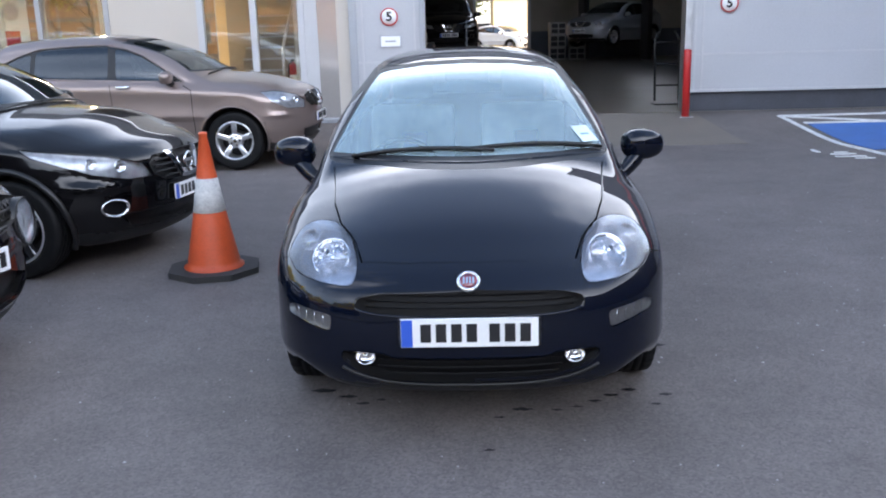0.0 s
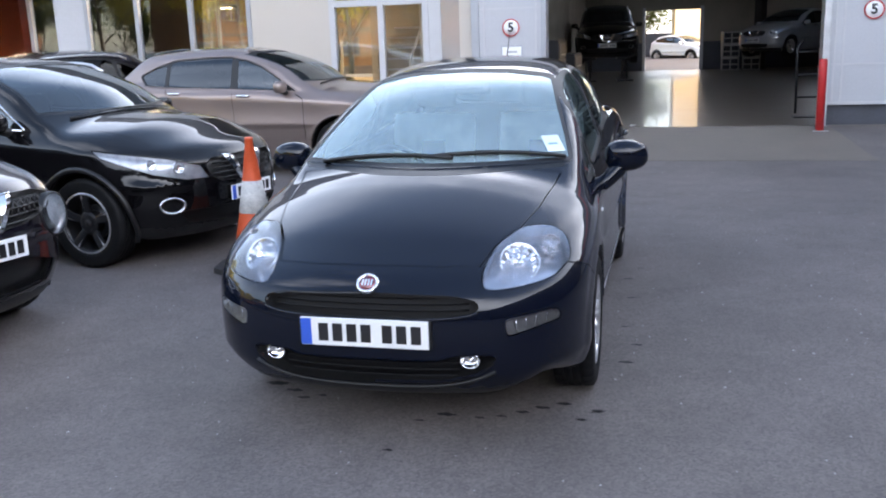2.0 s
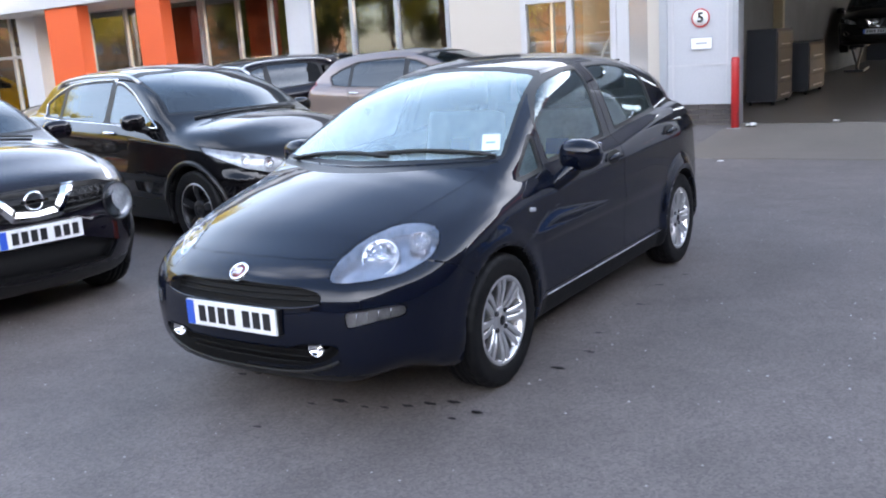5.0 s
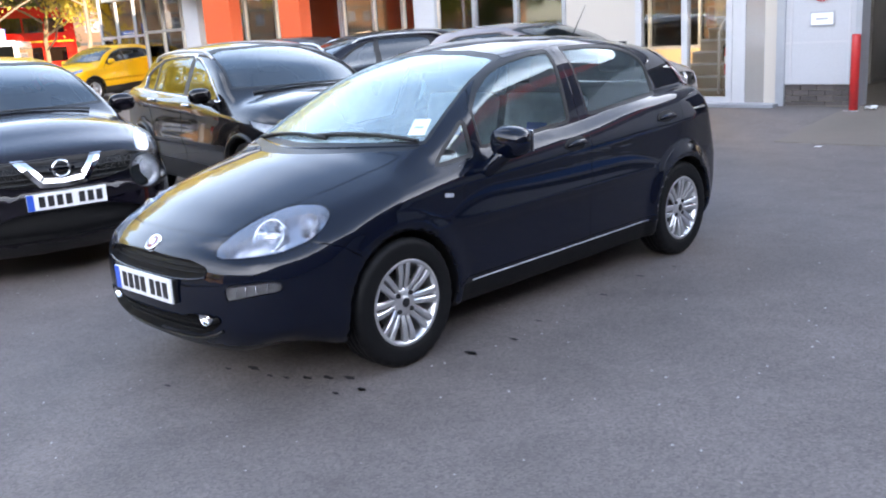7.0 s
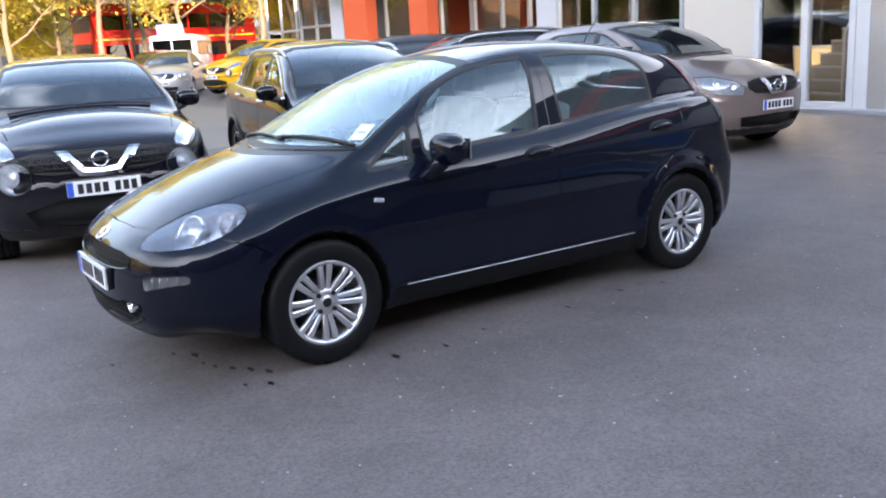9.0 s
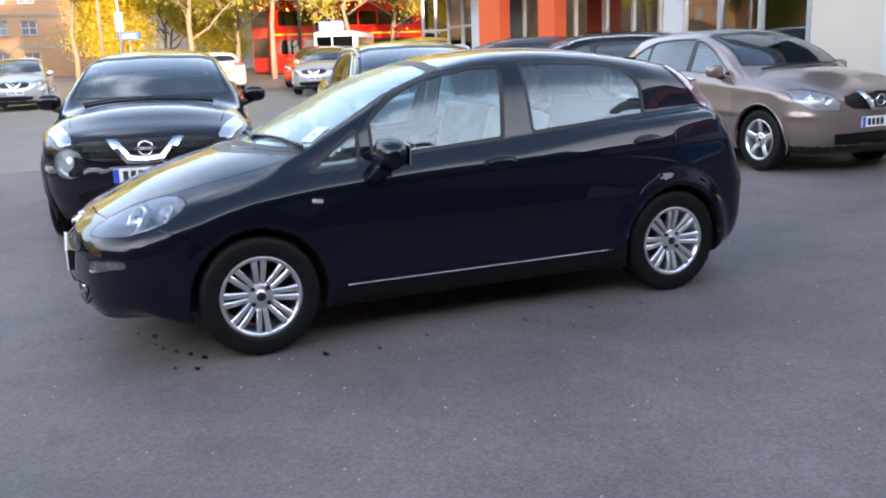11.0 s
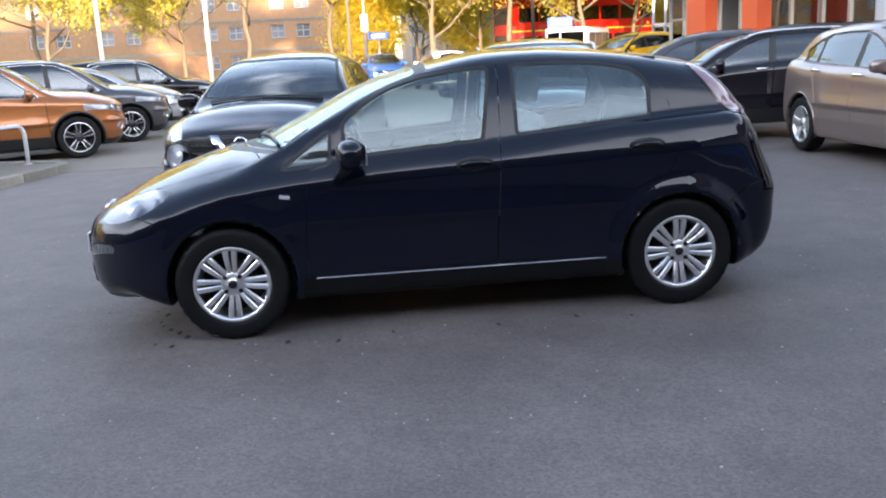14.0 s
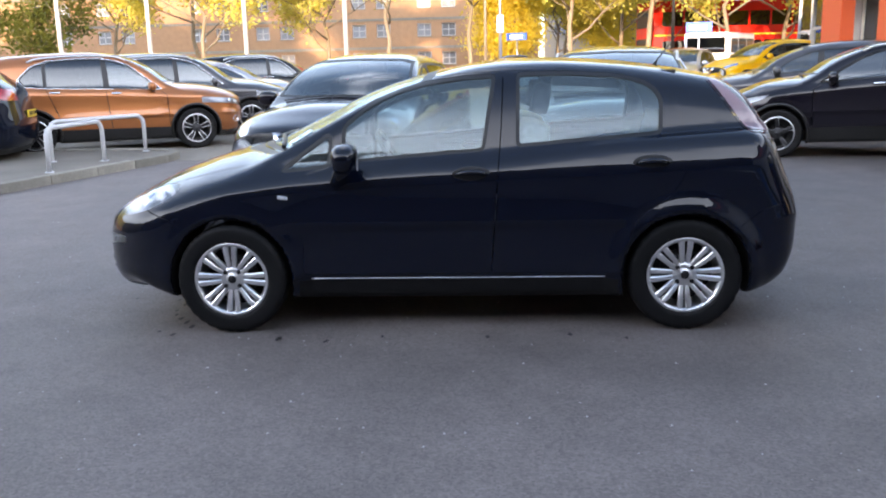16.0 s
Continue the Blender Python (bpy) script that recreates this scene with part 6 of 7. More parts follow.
def hoop(a, b, h):
    a, b = Vector((*a, 0.10)), Vector((*b, 0.10))
    d = (b - a).normalized()
    r = 0.14
    path = [a, a + Vector((0, 0, h - r))]
    path += [a + d * (r - r * math.cos(t)) + Vector((0, 0, h - r + r * math.sin(t))) for t in (math.pi / 8 * k for k in range(1, 5))]
    path += [b - d * (r - r * math.sin(t)) + Vector((0, 0, h - r + r * math.cos(t))) for t in (math.pi / 8 * k for k in range(0, 5))]
    path += [b]
    o = thing("hoop_rail", Matrix.Translation(a), "pale galvanised steel hoop rail on the pavement", "rail", "hoop rails")
    part("hoop_tube", tube([p - a for p in path], 0.032, 12), FRAME_WHITE, o)
    for q in (a, b):
        part("hoop_flange", lathe([(0.0, 0.0), (0.06, 0.0), (0.06, 0.012), (0.034, 0.016)], 16, "z"), STEEL, o).location = q - a


hoop((-6.21, -0.50), (-7.61, -0.34), 0.60)
hoop((-7.55, -1.12), (-9.02, -0.25), 0.60)


# ---- raised pavement with kerb stones ----
def pavement():
    edge = [(-3.2, -1.05), (-4.87, -0.50), (-6.6, -0.02), (-8.2, 0.42), (-8.75, 0.40), (-9.15, 0.15), (-9.35, -0.35), (-9.5, -1.2), (-9.6, -12.0)]
    pv = setting("pavement", prism(edge + [(-3.2, -12.0)], -0.02, 0.10, "z"), PAVING, "raised concrete pavement island", "pavement")
    for a, b in zip(edge, edge[1:]):
        a, b = Vector(a), Vector(b)
        n = max(1, round((b - a).length / 0.9))
        d = (b - a) / n
        ln = d.length
        for k in range(n):
            if (b - a).length > 6 and k > 4:
                break
            mid = a + d * (k + 0.5)
            ang = math.atan2(d.y, d.x)
            ks = box((-ln / 2 + 0.005, -0.02, -0.02), (ln / 2 - 0.005, 0.13, 0.125), 0.018)
            o = part("kerb_stone", ks, KERB, pv)
            o.matrix_local = Matrix.Translation((mid.x, mid.y, 0)) @ Matrix.Rotation(ang, 4, "Z")


pavement()


# ---- painted bay ----
def stripe(a, b, w=0.07, lift=0.012):
    a, b = Vector(a), Vector(b)
    n = Vector((-(b - a).y, (b - a).x)).normalized() * w / 2
    return sheet([tuple(a - n), tuple(b - n), tuple(b + n), tuple(a + n)], lift)


bay = thing("parking_bay", pose(0, 0, 0), "blue painted parking bay with worn white lines", "parking bay", kind="structure")
part("bay_fill", sheet([(4.74, 12.75), (4.95, 11.10), (8.6, 11.10), (8.6, 12.75)], 0.008), BAY_BLUE, bay)
for a, b in (((4.50, 13.25), (4.95, 10.3)), ((4.50, 13.25), (8.6, 13.30)), ((4.60, 13.20), (5.9, 12.80)), ((4.70, 12.80), (8.6, 12.80)), ((6.0, 13.32), (7.2, 12.78)), ((7.0, 13.32), (8.2, 12.78)), ((4.95, 10.3), (8.6, 10.3))):
    part("bay_line", stripe(a, b), LINE_WHITE, bay)
for k, (x, y, w, d) in enumerate(((4.30, 10.75, 0.30, 0.05), (4.28, 10.55, 0.36, 0.05), (4.20, 10.95, 0.05, 0.22), (4.45, 10.40, 0.22, 0.05), (4.40, 10.90, 0.16, 0.04))):
    part("worn_mark", sheet([(x, y), (x + w, y), (x + w, y + d), (x, y + d)], 0.010), LINE_WHITE, bay)


# ---- water marks and litter on the asphalt ----
def puddles():
    rng = random.Random(4)
    spots = [(0.69, 3.78, 0.05), (0.60, 3.72, 0.045), (0.52, 3.66, 0.04), (0.44, 3.60, 0.035), (0.35, 3.57, 0.03), (0.20, 3.58, 0.05), (0.10, 3.50, 0.03), (-0.70, 3.81, 0.07), (-0.58, 3.74, 0.05), (-0.50, 3.66, 0.04),
             (-0.42, 3.70, 0.03), (0.93, 4.35, 0.05), (0.98, 4.62, 0.04), (0.90, 4.92, 0.03), (0.92, 5.5, 0.035), (0.88, 5.95, 0.04), (0.95, 6.25, 0.03), (0.78, 3.62, 0.03), (0.84, 3.72, 0.04), (0.05, 3.2, 0.03)]
    for x, y, r in spots:
        r *= 0.5
        bm = bmesh.new()
        n = 14
        ring = [bm.verts.new((x + r * (1.1 + 0.9 * rng.random()) * math.cos(2 * math.pi * k / n), y + r * (0.35 + 0.5 * rng.random()) * math.sin(2 * math.pi * k / n), 0.004)) for k in range(n)]
        c = bm.verts.new((x, y, 0.0046))
        for k in range(n):
            bm.faces.new((c, ring[k], ring[(k + 1) % n]))
        tagged(part("water_spot", soft(bm), WATER), "small dark water mark on the asphalt", "stain", "water marks", "structure")


puddles()


def chippings():
    rng = random.Random(8)
    bm = bmesh.new()
    for _ in range(1500):
        x, y = rng.uniform(-3, 6), rng.uniform(-1.5, 11)
        s = rng.choice((0.002, 0.003, 0.004, 0.005, 0.007))
        a = rng.uniform(0, 6.28)
        top = bm.verts.new((x, y, s * 0.9))
        ring = [bm.verts.new((x + s * rng.uniform(0.7, 1.5) * math.cos(a + k * 1.57), y + s * rng.uniform(0.7, 1.5) * math.sin(a + k * 1.57), 0.0)) for k in range(4)]
        for k in range(4):
            bm.faces.new((ring[k], ring[(k + 1) % 4], top))
    tagged(part("chippings", bm, surface("pale stone chips", (0.34, 0.335, 0.32), 0.8, vary=0.3, bump=0)), "pale loose stone chips scattered on the asphalt", "chippings", kind="stuff")


chippings()


# ---- signs on the workshop wall ----
def number_sign(x, z):
    s = thing("speed_sign", pose(x, FY - 0.045, z), "white round five-mile speed sign with a red ring", "sign", "speed signs")
    part("sign_ring", lathe([(0.112, 0.0), (0.112, 0.004), (0.131, 0.004), (0.131, -0.012), (0.0, -0.012)], 40, "z"), RED_POST, s).matrix_local = Matrix.Rotation(radians(90), 4, "X")
    part("sign_face", lathe([(0.0, 0.003), (0.113, 0.003), (0.113, -0.005)], 40, "z"), PLATE_WHITE, s).matrix_local = Matrix.Rotation(radians(90), 4, "X")
    cu = bpy.data.curves.new("numeral", "FONT")
    cu.body, cu.size, cu.align_x, cu.align_y, cu.extrude = "5", 0.185, "CENTER", "CENTER", 0.002
    cu.offset = 0.006
    tmp = new("numeral_source", cu)
    me = bpy.data.meshes.new_from_object(tmp.evaluated_get(bpy.context.evaluated_depsgraph_get()))
    bpy.data.objects.remove(tmp)
    me.materials.append(INK)
    num = new("numeral", me)
    num.parent = s
    num.matrix_local = Matrix.Translation((0, -0.007, 0)) @ Matrix.Rotation(radians(90), 4, "X")


number_sign(-1.19, 1.765)
number_sign(3.83, 1.83)
box_sign = thing("notice_plate", pose(-1.18, FY - 0.035, 1.41), "small grey notice plate with one dark bar", "sign")
part("notice_frame", box((-0.165, -0.006, -0.095), (0.165, 0.006, 0.095), 0.004), FRAME_GREY, box_sign)
part("notice_face", box((-0.145, -0.010, -0.075), (0.145, -0.005, 0.075)), PLATE_WHITE, box_sign)
part("notice_bar", box((-0.08, -0.012, -0.012), (0.08, -0.009, 0.012)), FRAME_GREY, box_sign)


# ---- soot-dark brick base under the pier ----
base = setting("pier_base", box((-1.68, FY + 0.02, 0.15), (-0.74, FY + 0.30, 0.545)), MORTAR, "dark brick base of the pier", "wall")
for row in range(5):
    for k in range(5):
        x0 = -1.68 + 0.225 * k - (0.11 if row % 2 else 0)
        x1 = min(x0 + 0.215, -0.745)
        x0 = max(x0, -1.678)
        if x1 - x0 < 0.03:
            continue
        o = part("brick", box((x0, FY - 0.0, 0.165 + row * 0.076), (x1, FY + 0.03, 0.231 + row * 0.076), 0.004), YARD_BRICK, base)


# ---- stairs behind the glazed entrance ----
stairs = thing("staircase", pose(-3.28, FY + 0.48, 0.262), "dark stairs behind the glazed entrance", "stairs", kind="structure")
for k in range(9):
    part("step", box((-0.55, k * 0.27, 0), (0.42, k * 0.27 + 0.30, 0.18 * (k + 1)), 0.008), DARK_ROOM, stairs)
    part("nosing", box((-0.55, k * 0.27 - 0.012, 0.18 * (k + 1) - 0.03), (0.42, k * 0.27 + 0.03, 0.18 * (k + 1) + 0.006), 0.003), FRAME_GREY, stairs)
part("handrail", tube([(0.36, -0.02, 0.1), (0.36, -0.02, 1.02), (0.36, 0.06, 1.12), (0.36, 2.3, 2.65)], 0.022, 10), FRAME_WHITE, stairs, "pale steel handrail")
setting("wall_stair", box((-4.6, FY + 3.6, 0.2), (-1.8, FY + 3.7, 3.4)), DARK_ROOM, "dark wall behind the stairs", "wall")
setting("entrance_step", box((-4.15, FY - 0.22, 0.10), (-1.75, FY + 0.02, 0.285), 0.01), FRAME_GREY, "pale threshold step of the entrance", "step")


# ---- workshop inside ----
BY = 36.0
setting("workshop_floor_far", box((-2.0, 33.0, 0.15), (9.0, BY + 0.2, 0.256)), SHOP_FLOOR, "shiny worn workshop floor", "floor")
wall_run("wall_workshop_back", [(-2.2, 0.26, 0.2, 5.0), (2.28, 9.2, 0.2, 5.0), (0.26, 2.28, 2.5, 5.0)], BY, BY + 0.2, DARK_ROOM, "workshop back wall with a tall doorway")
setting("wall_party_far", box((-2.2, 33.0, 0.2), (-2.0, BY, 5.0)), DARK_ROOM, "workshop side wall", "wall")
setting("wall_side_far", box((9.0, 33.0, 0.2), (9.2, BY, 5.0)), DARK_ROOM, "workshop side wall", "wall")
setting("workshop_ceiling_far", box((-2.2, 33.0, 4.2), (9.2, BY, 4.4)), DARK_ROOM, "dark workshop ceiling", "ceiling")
setting("wall_yard_low", box((-9.0, 60.5, 0.0), (1.6, 60.8, 1.7)), PLINTH, "low dark wall beyond the back door", "wall")
setting("wall_far_yard", box((0.0, 0.0, 0.0), (14.0, 0.3, 6.5), 0, pose(1.5, 56.5, 0, 0, 0, 42)), surface("buff brick wall", (0.42, 0.34, 0.21), 0.8, vary=0.12, scale=0.8, fine=12, bump=0.2), "pale wall beyond the back door", "wall")
white = repaint(copy_thing(small, pose(2.0, 55.0, 0.0, 0, 0, 48)), AUBERGINE, WHITE_PAINT, "small white car outside the back door")
lifted = repaint(copy_thing(bronze, pose(5.3, 33.8, 0.75, 0, 0, -42)), BRONZE, SILVER, "pale silver car raised on a workshop lift")
raised = repaint(copy_thing(copper, pose(-0.75, 29.0, 0.80, 0, 0, 4)), COPPER, BLACK_PAINT, "black large crossover raised on a workshop lift")


def lift(x, y, rz, h):
    o = thing("car_lift", pose(x, y, 0.25, 0, 0, rz), "dark two-post car lift holding a car", "lift")
    for s in (-1, 1):
        part("lift_post", box((s * 1.35 - 0.14, -0.16, 0), (s * 1.35 + 0.14, 0.16, 3.2), 0.01), DARK_ALLOY, o)
        for k in (-1, 1):
            part("lift_arm", box((min(s * 1.3, s * 0.5), k * 0.6 - 0.06, h - 0.13), (max(s * 1.3, s * 0.5), k * 0.6 + 0.06, h - 0.03), 0.008), DARK_ALLOY, o)
    part("lift_beam", box((-1.49, -0.12, 3.2), (1.49, 0.12, 3.35), 0.01), DARK_ALLOY, o)


lift(5.3, 33.8, -42, 0.75)
scissor = thing("scissor_lift", pose(-0.75, 29.0, 0.256, 0, 0, 4), "dark scissor lift under a raised car", "lift")
for s in (-1, 1):
    part("lift_platform", box((s * 0.55 - 0.25, -1.1, 0.66), (s * 0.55 + 0.25, 1.1, 0.76), 0.01), DARK_ALLOY, scissor)
    part("lift_base", box((s * 0.55 - 0.25, -1.1, 0.0), (s * 0.55 + 0.25, 1.1, 0.06), 0.01), DARK_ALLOY, scissor)
    for k in (-1, 1):
        part("lift_arm", box((s * 0.55 + 0.06 * k - 0.03, -0.98, -0.04), (s * 0.55 + 0.06 * k + 0.03, 0.98, 0.04), 0.005, Matrix.Translation((0, 0, 0.36)) @ Matrix.Rotation(radians(17 * k), 4, "X")), DARK_ALLOY, scissor)
CRATE = surface("dark blue tool cabinet", (0.012, 0.013, 0.018), 0.45, vary=0.2, scale=6, bump=0.05)


def cabinet(x, y, w, d, h, rz, drawers):
    o = thing("tool_cabinet", pose(x, y, 0.256, 0, 0, rz), "dark metal tool cabinet against the workshop wall", "cabinet", "tool cabinets")
    part("cabinet_body", box((-w / 2, -d / 2, 0.06), (w / 2, d / 2, h), 0.01), CRATE, o)
    for k in range(drawers):
        z0 = 0.10 + (h - 0.14) * k / drawers
        dr = part("drawer", box((-w / 2 + 0.03, -d / 2 - 0.02, z0), (w / 2 - 0.03, -d / 2, z0 + (h - 0.14) / drawers - 0.02), 0.006), DARK_ALLOY, o)
        part("drawer_pull", box((-w / 4, -d / 2 - 0.04, z0 + 0.05), (w / 4, -d / 2 - 0.02, z0 + 0.07), 0.004), STEEL, dr)
    for sx in (-1, 1):
        for sy in (-1, 1):
            part("castor", rod((sx * (w / 2 - 0.06), sy * (d / 2 - 0.06), 0.0), (sx * (w / 2 - 0.06), sy * (d / 2 - 0.06), 0.06), 0.03, seg=10), RUBBER, o)


cabinet(-1.1, 17.5, 1.2, 0.5, 1.3, 90, 4)
cabinet(-1.1, 20.2, 1.6, 0.6, 1.0, 90, 3)
cabinet(8.2, 19.0, 1.4, 0.6, 1.2, -90, 4)


def parts_rack(x, y):
    o = thing("parts_rack", pose(x, y, 0.256), "dark steel rack with shelves of parts", "shelving")
    for sx in (-0.45, 0.45):
        for sy in (-0.9, 0.9):
            part("upright", box((sx - 0.02, sy - 0.02, 0), (sx + 0.02, sy + 0.02, 2.0)), DARK_ALLOY, o)
    for z in (0.3, 0.85, 1.4, 1.95):
        part("shelf", box((-0.47, -0.92, z), (0.47, 0.92, z + 0.03)), DARK_ALLOY, o)


parts_rack(7.9, 24.0)
CRATE_PALE = surface("pale grey plastic crate", (0.30, 0.30, 0.30), 0.5, vary=0.2, scale=5, bump=0.05)
for x, y, n in ((3.3, 34.6, 3), (4.0, 34.3, 2)):
    for k in range(n):
        o = thing("storage_crate", pose(x, y, 0.256 + 0.46 * k, 0, 0, 4 * k), "pale grey stacked plastic crate in the workshop", "crate", "stacked crates")
        for z0, z1 in ((0.0, 0.05), (0.20, 0.24), (0.40, 0.45)):
            part("crate_rim", box((-0.30, -0.22, z0), (0.30, 0.22, z1), 0.008), CRATE_PALE, o)
        for sx in (-0.28, 0.0, 0.28):
            part("crate_rib", box((sx - 0.02, -0.21, 0.02), (sx + 0.02, 0.21, 0.43)), CRATE_PALE, o)
        part("crate_core", box((-0.26, -0.19, 0.03), (0.26, 0.19, 0.42)), DARK_ALLOY, o)
setting("dado", box((2.40, 35.985, 0.256), (9.0, 35.997, 1.30)), PLINTH, "dark painted lower band of the workshop wall", "trim")
setting("dado", box((-2.0, 35.985, 0.256), (0.16, 35.997, 1.30)), PLINTH, "dark painted lower band of the workshop wall", "trim")
setting("trim", box((2.28, 35.90, 0.256), (2.40, 35.995, 2.6)), FRAME_GREY, "steel jamb of the back door", "trim")
setting("trim", box((0.16, 35.90, 0.256), (0.26, 35.995, 2.6)), FRAME_GREY, "steel jamb of the back door", "trim")
# extinguisher on a stub wall in the entrance
setting("wall_lobby", box((-2.68, FY + 0.23, 0.262), (-2.50, FY + 3.6, 3.4)), ROOM, "pale lobby side wall", "wall")
ex = thing("fire_extinguisher", pose(-2.79, FY + 0.55, 0.66), "red fire extinguisher hung in the glazed entrance", "extinguisher")
part("cylinder", lathe([(0.0, 0.0), (0.075, 0.0), (0.08, 0.02), (0.08, 0.36), (0.06, 0.42), (0.025, 0.44), (0.025, 0.47), (0.0, 0.47)], 24, "z"), RED_POST, ex)
part("valve", soft(box((-0.02, -0.06, 0.47), (0.02, 0.06, 0.51), 0.008)), PLASTIC, ex)
part("hose", tube([(0, -0.05, 0.49), (-0.05, -0.09, 0.42), (-0.06, -0.09, 0.2)], 0.012, 8), RUBBER, ex)
part("paper_label", lathe([(0.0815, 0.16), (0.0815, 0.27)], 24, "z"), PLATE_WHITE, ex)
part("bracket", box((0.07, -0.05, 0.30), (0.108, 0.05, 0.36)), PLASTIC, ex)
# scraps of paper on the ground
PAPER = surface("white scrap paper", (0.72, 0.72, 0.70), 0.7, vary=0.15, scale=30, bump=0.2)


def scrap(x, y, s, seed):
    rng = random.Random(seed)
    bm = bmesh.new()
    bmesh.ops.create_grid(bm, x_segments=5, y_segments=4, size=0.5)
    for v in bm.verts:
        v.co = Vector((v.co.x * s * 1.5 + rng.uniform(-0.1, 0.1) * s, v.co.y * s + rng.uniform(-0.1, 0.1) * s, 0.002 + rng.uniform(0, 0.28) * s))
    bmesh.ops.solidify(bm, geom=bm.faces[:], thickness=0.0015)
    bmesh.ops.rotate(bm, cent=(0, 0, 0), matrix=Matrix.Rotation(rng.uniform(0, 3), 3, "Z"), verts=bm.verts)
    o = tagged(part("paper_scrap", bm, PAPER), "crumpled white paper scrap on the ground", "litter", "paper scraps")
    o.location = (x, y, rise(x, y) + 0.01)


scrap(-0.42, 13.50, 0.14, 3)
scrap(-0.30, 11.55, 0.05, 4)
scrap(0.62, 13.9, 0.08, 5)
for x, z in ((-1.35, 2.7), (5.0, 2.7)):
    o = thing("hose_reel", pose(x, 22.0, z), "black hanging air hose", "hose")
    part("hose", tube([(0, 0, 1.5), (0, 0, 0.4), (0.05, 0, 0.1), (0.15, 0, 0.0), (0.22, 0, 0.12), (0.22, 0, 0.5)], 0.025, 8), RUBBER, o)
trolley = thing("hand_trolley", pose(3.28, 15.2, 0.256), "tall steel hand trolley just inside the workshop door", "trolley")
for sx in (-0.2, 0.2):
    part("trolley_rail", tube([(sx, 0, 0.05), (sx, 0.1, 1.05), (sx * 0.6, 0.12, 1.18)], 0.02, 8), DARK_ALLOY, trolley)
for z in (0.3, 0.65, 1.0):
    part("rung", tube([(-0.2, 0.02 + z * 0.07, z), (0.2, 0.02 + z * 0.07, z)], 0.014, 8), DARK_ALLOY, trolley)
part("toe_plate", box((-0.25, -0.25, 0.0), (0.25, 0.02, 0.02), 0.004), DARK_ALLOY, trolley)

# round lamps added to brighten the showroom behind its windows
LAMP_DISC = glow("warm lamp disc", (1.0, 0.88, 0.70), 55.0)
for x, y in ((-6.3, FY + 2.4), (-9.4, FY + 3.6), (-12.6, FY + 3.0), (-15.6, FY + 4.2), (-7.6, FY + 6.0), (-19.4, FY + 4.0)):
    o = thing("ceiling_lamp", pose(x, y, 2.86), "added round lamp that brightens the showroom inside", "lamp", "showroom lamps")
    part("lamp_shade", lathe([(0.0, 0.09), (0.12, 0.085), (0.27, 0.02), (0.29, 0.0), (0.275, 0.0)], 32, "z"), FRAME_WHITE, o)
    part("lamp_disc", lathe([(0.0, 0.012), (0.274, 0.012), (0.274, 0.02)], 32, "z"), LAMP_DISC, o)
    part("lamp_rod", rod((0, 0, 0.085), (0, 0, 0.545), 0.012, seg=8), STEEL, o)

# roll-up banner and a counter inside the showroom window
banner = thing("roll_up_banner", pose(-7.30, FY + 0.75, 0.262), "white roll-up banner with a red stripe behind the window", "banner")
part("banner_sheet", box((-0.27, -0.004, 0.06), (0.27, 0.004, 2.05)), PLATE_WHITE, banner)
part("banner_stripe", box((-0.12, -0.008, 0.10), (0.12, -0.004, 1.45)), RED_POST, banner, "red vertical stripe")
part("banner_base", soft(box((-0.30, -0.10, 0.0), (0.30, 0.10, 0.07), 0.02)), STEEL, banner)
part("banner_mark", lathe([(0.0, 0.0), (0.11, 0.0), (0.14, 0.004), (0.14, 0.0)], 24, "z"), STEEL, banner).matrix_local = Matrix.Translation((0, -0.006, 1.75)) @ Matrix.Rotation(radians(90), 4, "X")
desk = thing("reception_desk", pose(-8.2, FY + 1.6, 0.262), "brown reception desk with a cream rounded top", "desk")
part("desk_body", box((-0.55, -0.30, 0.0), (0.55, 0.30, 0.95), 0.02), surface("brown veneer", (0.13, 0.075, 0.05), 0.5, vary=0.2, scale=3, bump=0.05), desk)
part("desk_top", soft(box((-0.62, -0.36, 0.95), (0.62, 0.36, 1.02), 0.03)), CREAM, desk)
emblem = thing("fascia_emblem", pose(-12.65, 12.64, 3.22), "plain round chrome emblem on the grey canopy", "emblem")
part("emblem_ring", lathe([(0.17, 0.0), (0.17, 0.02), (0.20, 0.035), (0.24, 0.02), (0.24, 0.0)], 36, "z"), CHROME, emblem).matrix_local = Matrix.Rotation(radians(90), 4, "X")
part("emblem_band", box((-0.27, -0.035, -0.05), (0.27, 0.0, 0.05), 0.008), CHROME, emblem)

# ---- beyond the yard ----
BARK = surface("grey brown bark", (0.20, 0.165, 0.125), 0.9, vary=0.3, scale=8, fine=40, bump=0.5)


def leaf_material(name, base):
    m = surface(name, base, 0.6, vary=0.35, scale=0.6, fine=9, bump=0.0)
    n, l = m.node_tree.nodes, m.node_tree.links
    tr, mix = n.new("ShaderNodeBsdfTranslucent"), n.new("ShaderNodeMixShader")
    tr.inputs["Color"].default_value = (base[0] * 1.5, base[1] * 1.4, base[2] * 0.8, 1)
    mix.inputs[0].default_value = 0.4
    l.new(n["Principled BSDF"].outputs[0], mix.inputs[1])
    l.new(tr.outputs[0], mix.inputs[2])
    l.new(mix.outputs[0], n["Material Output"].inputs["Surface"])
    return m


LEAF = leaf_material("fresh yellow green leaves", (0.50, 0.46, 0.12))
LEAF_DARK = leaf_material("dark green leaves", (0.10, 0.12, 0.03))
LEAF_GOLD = leaf_material("golden shrub leaves", (0.56, 0.47, 0.08))


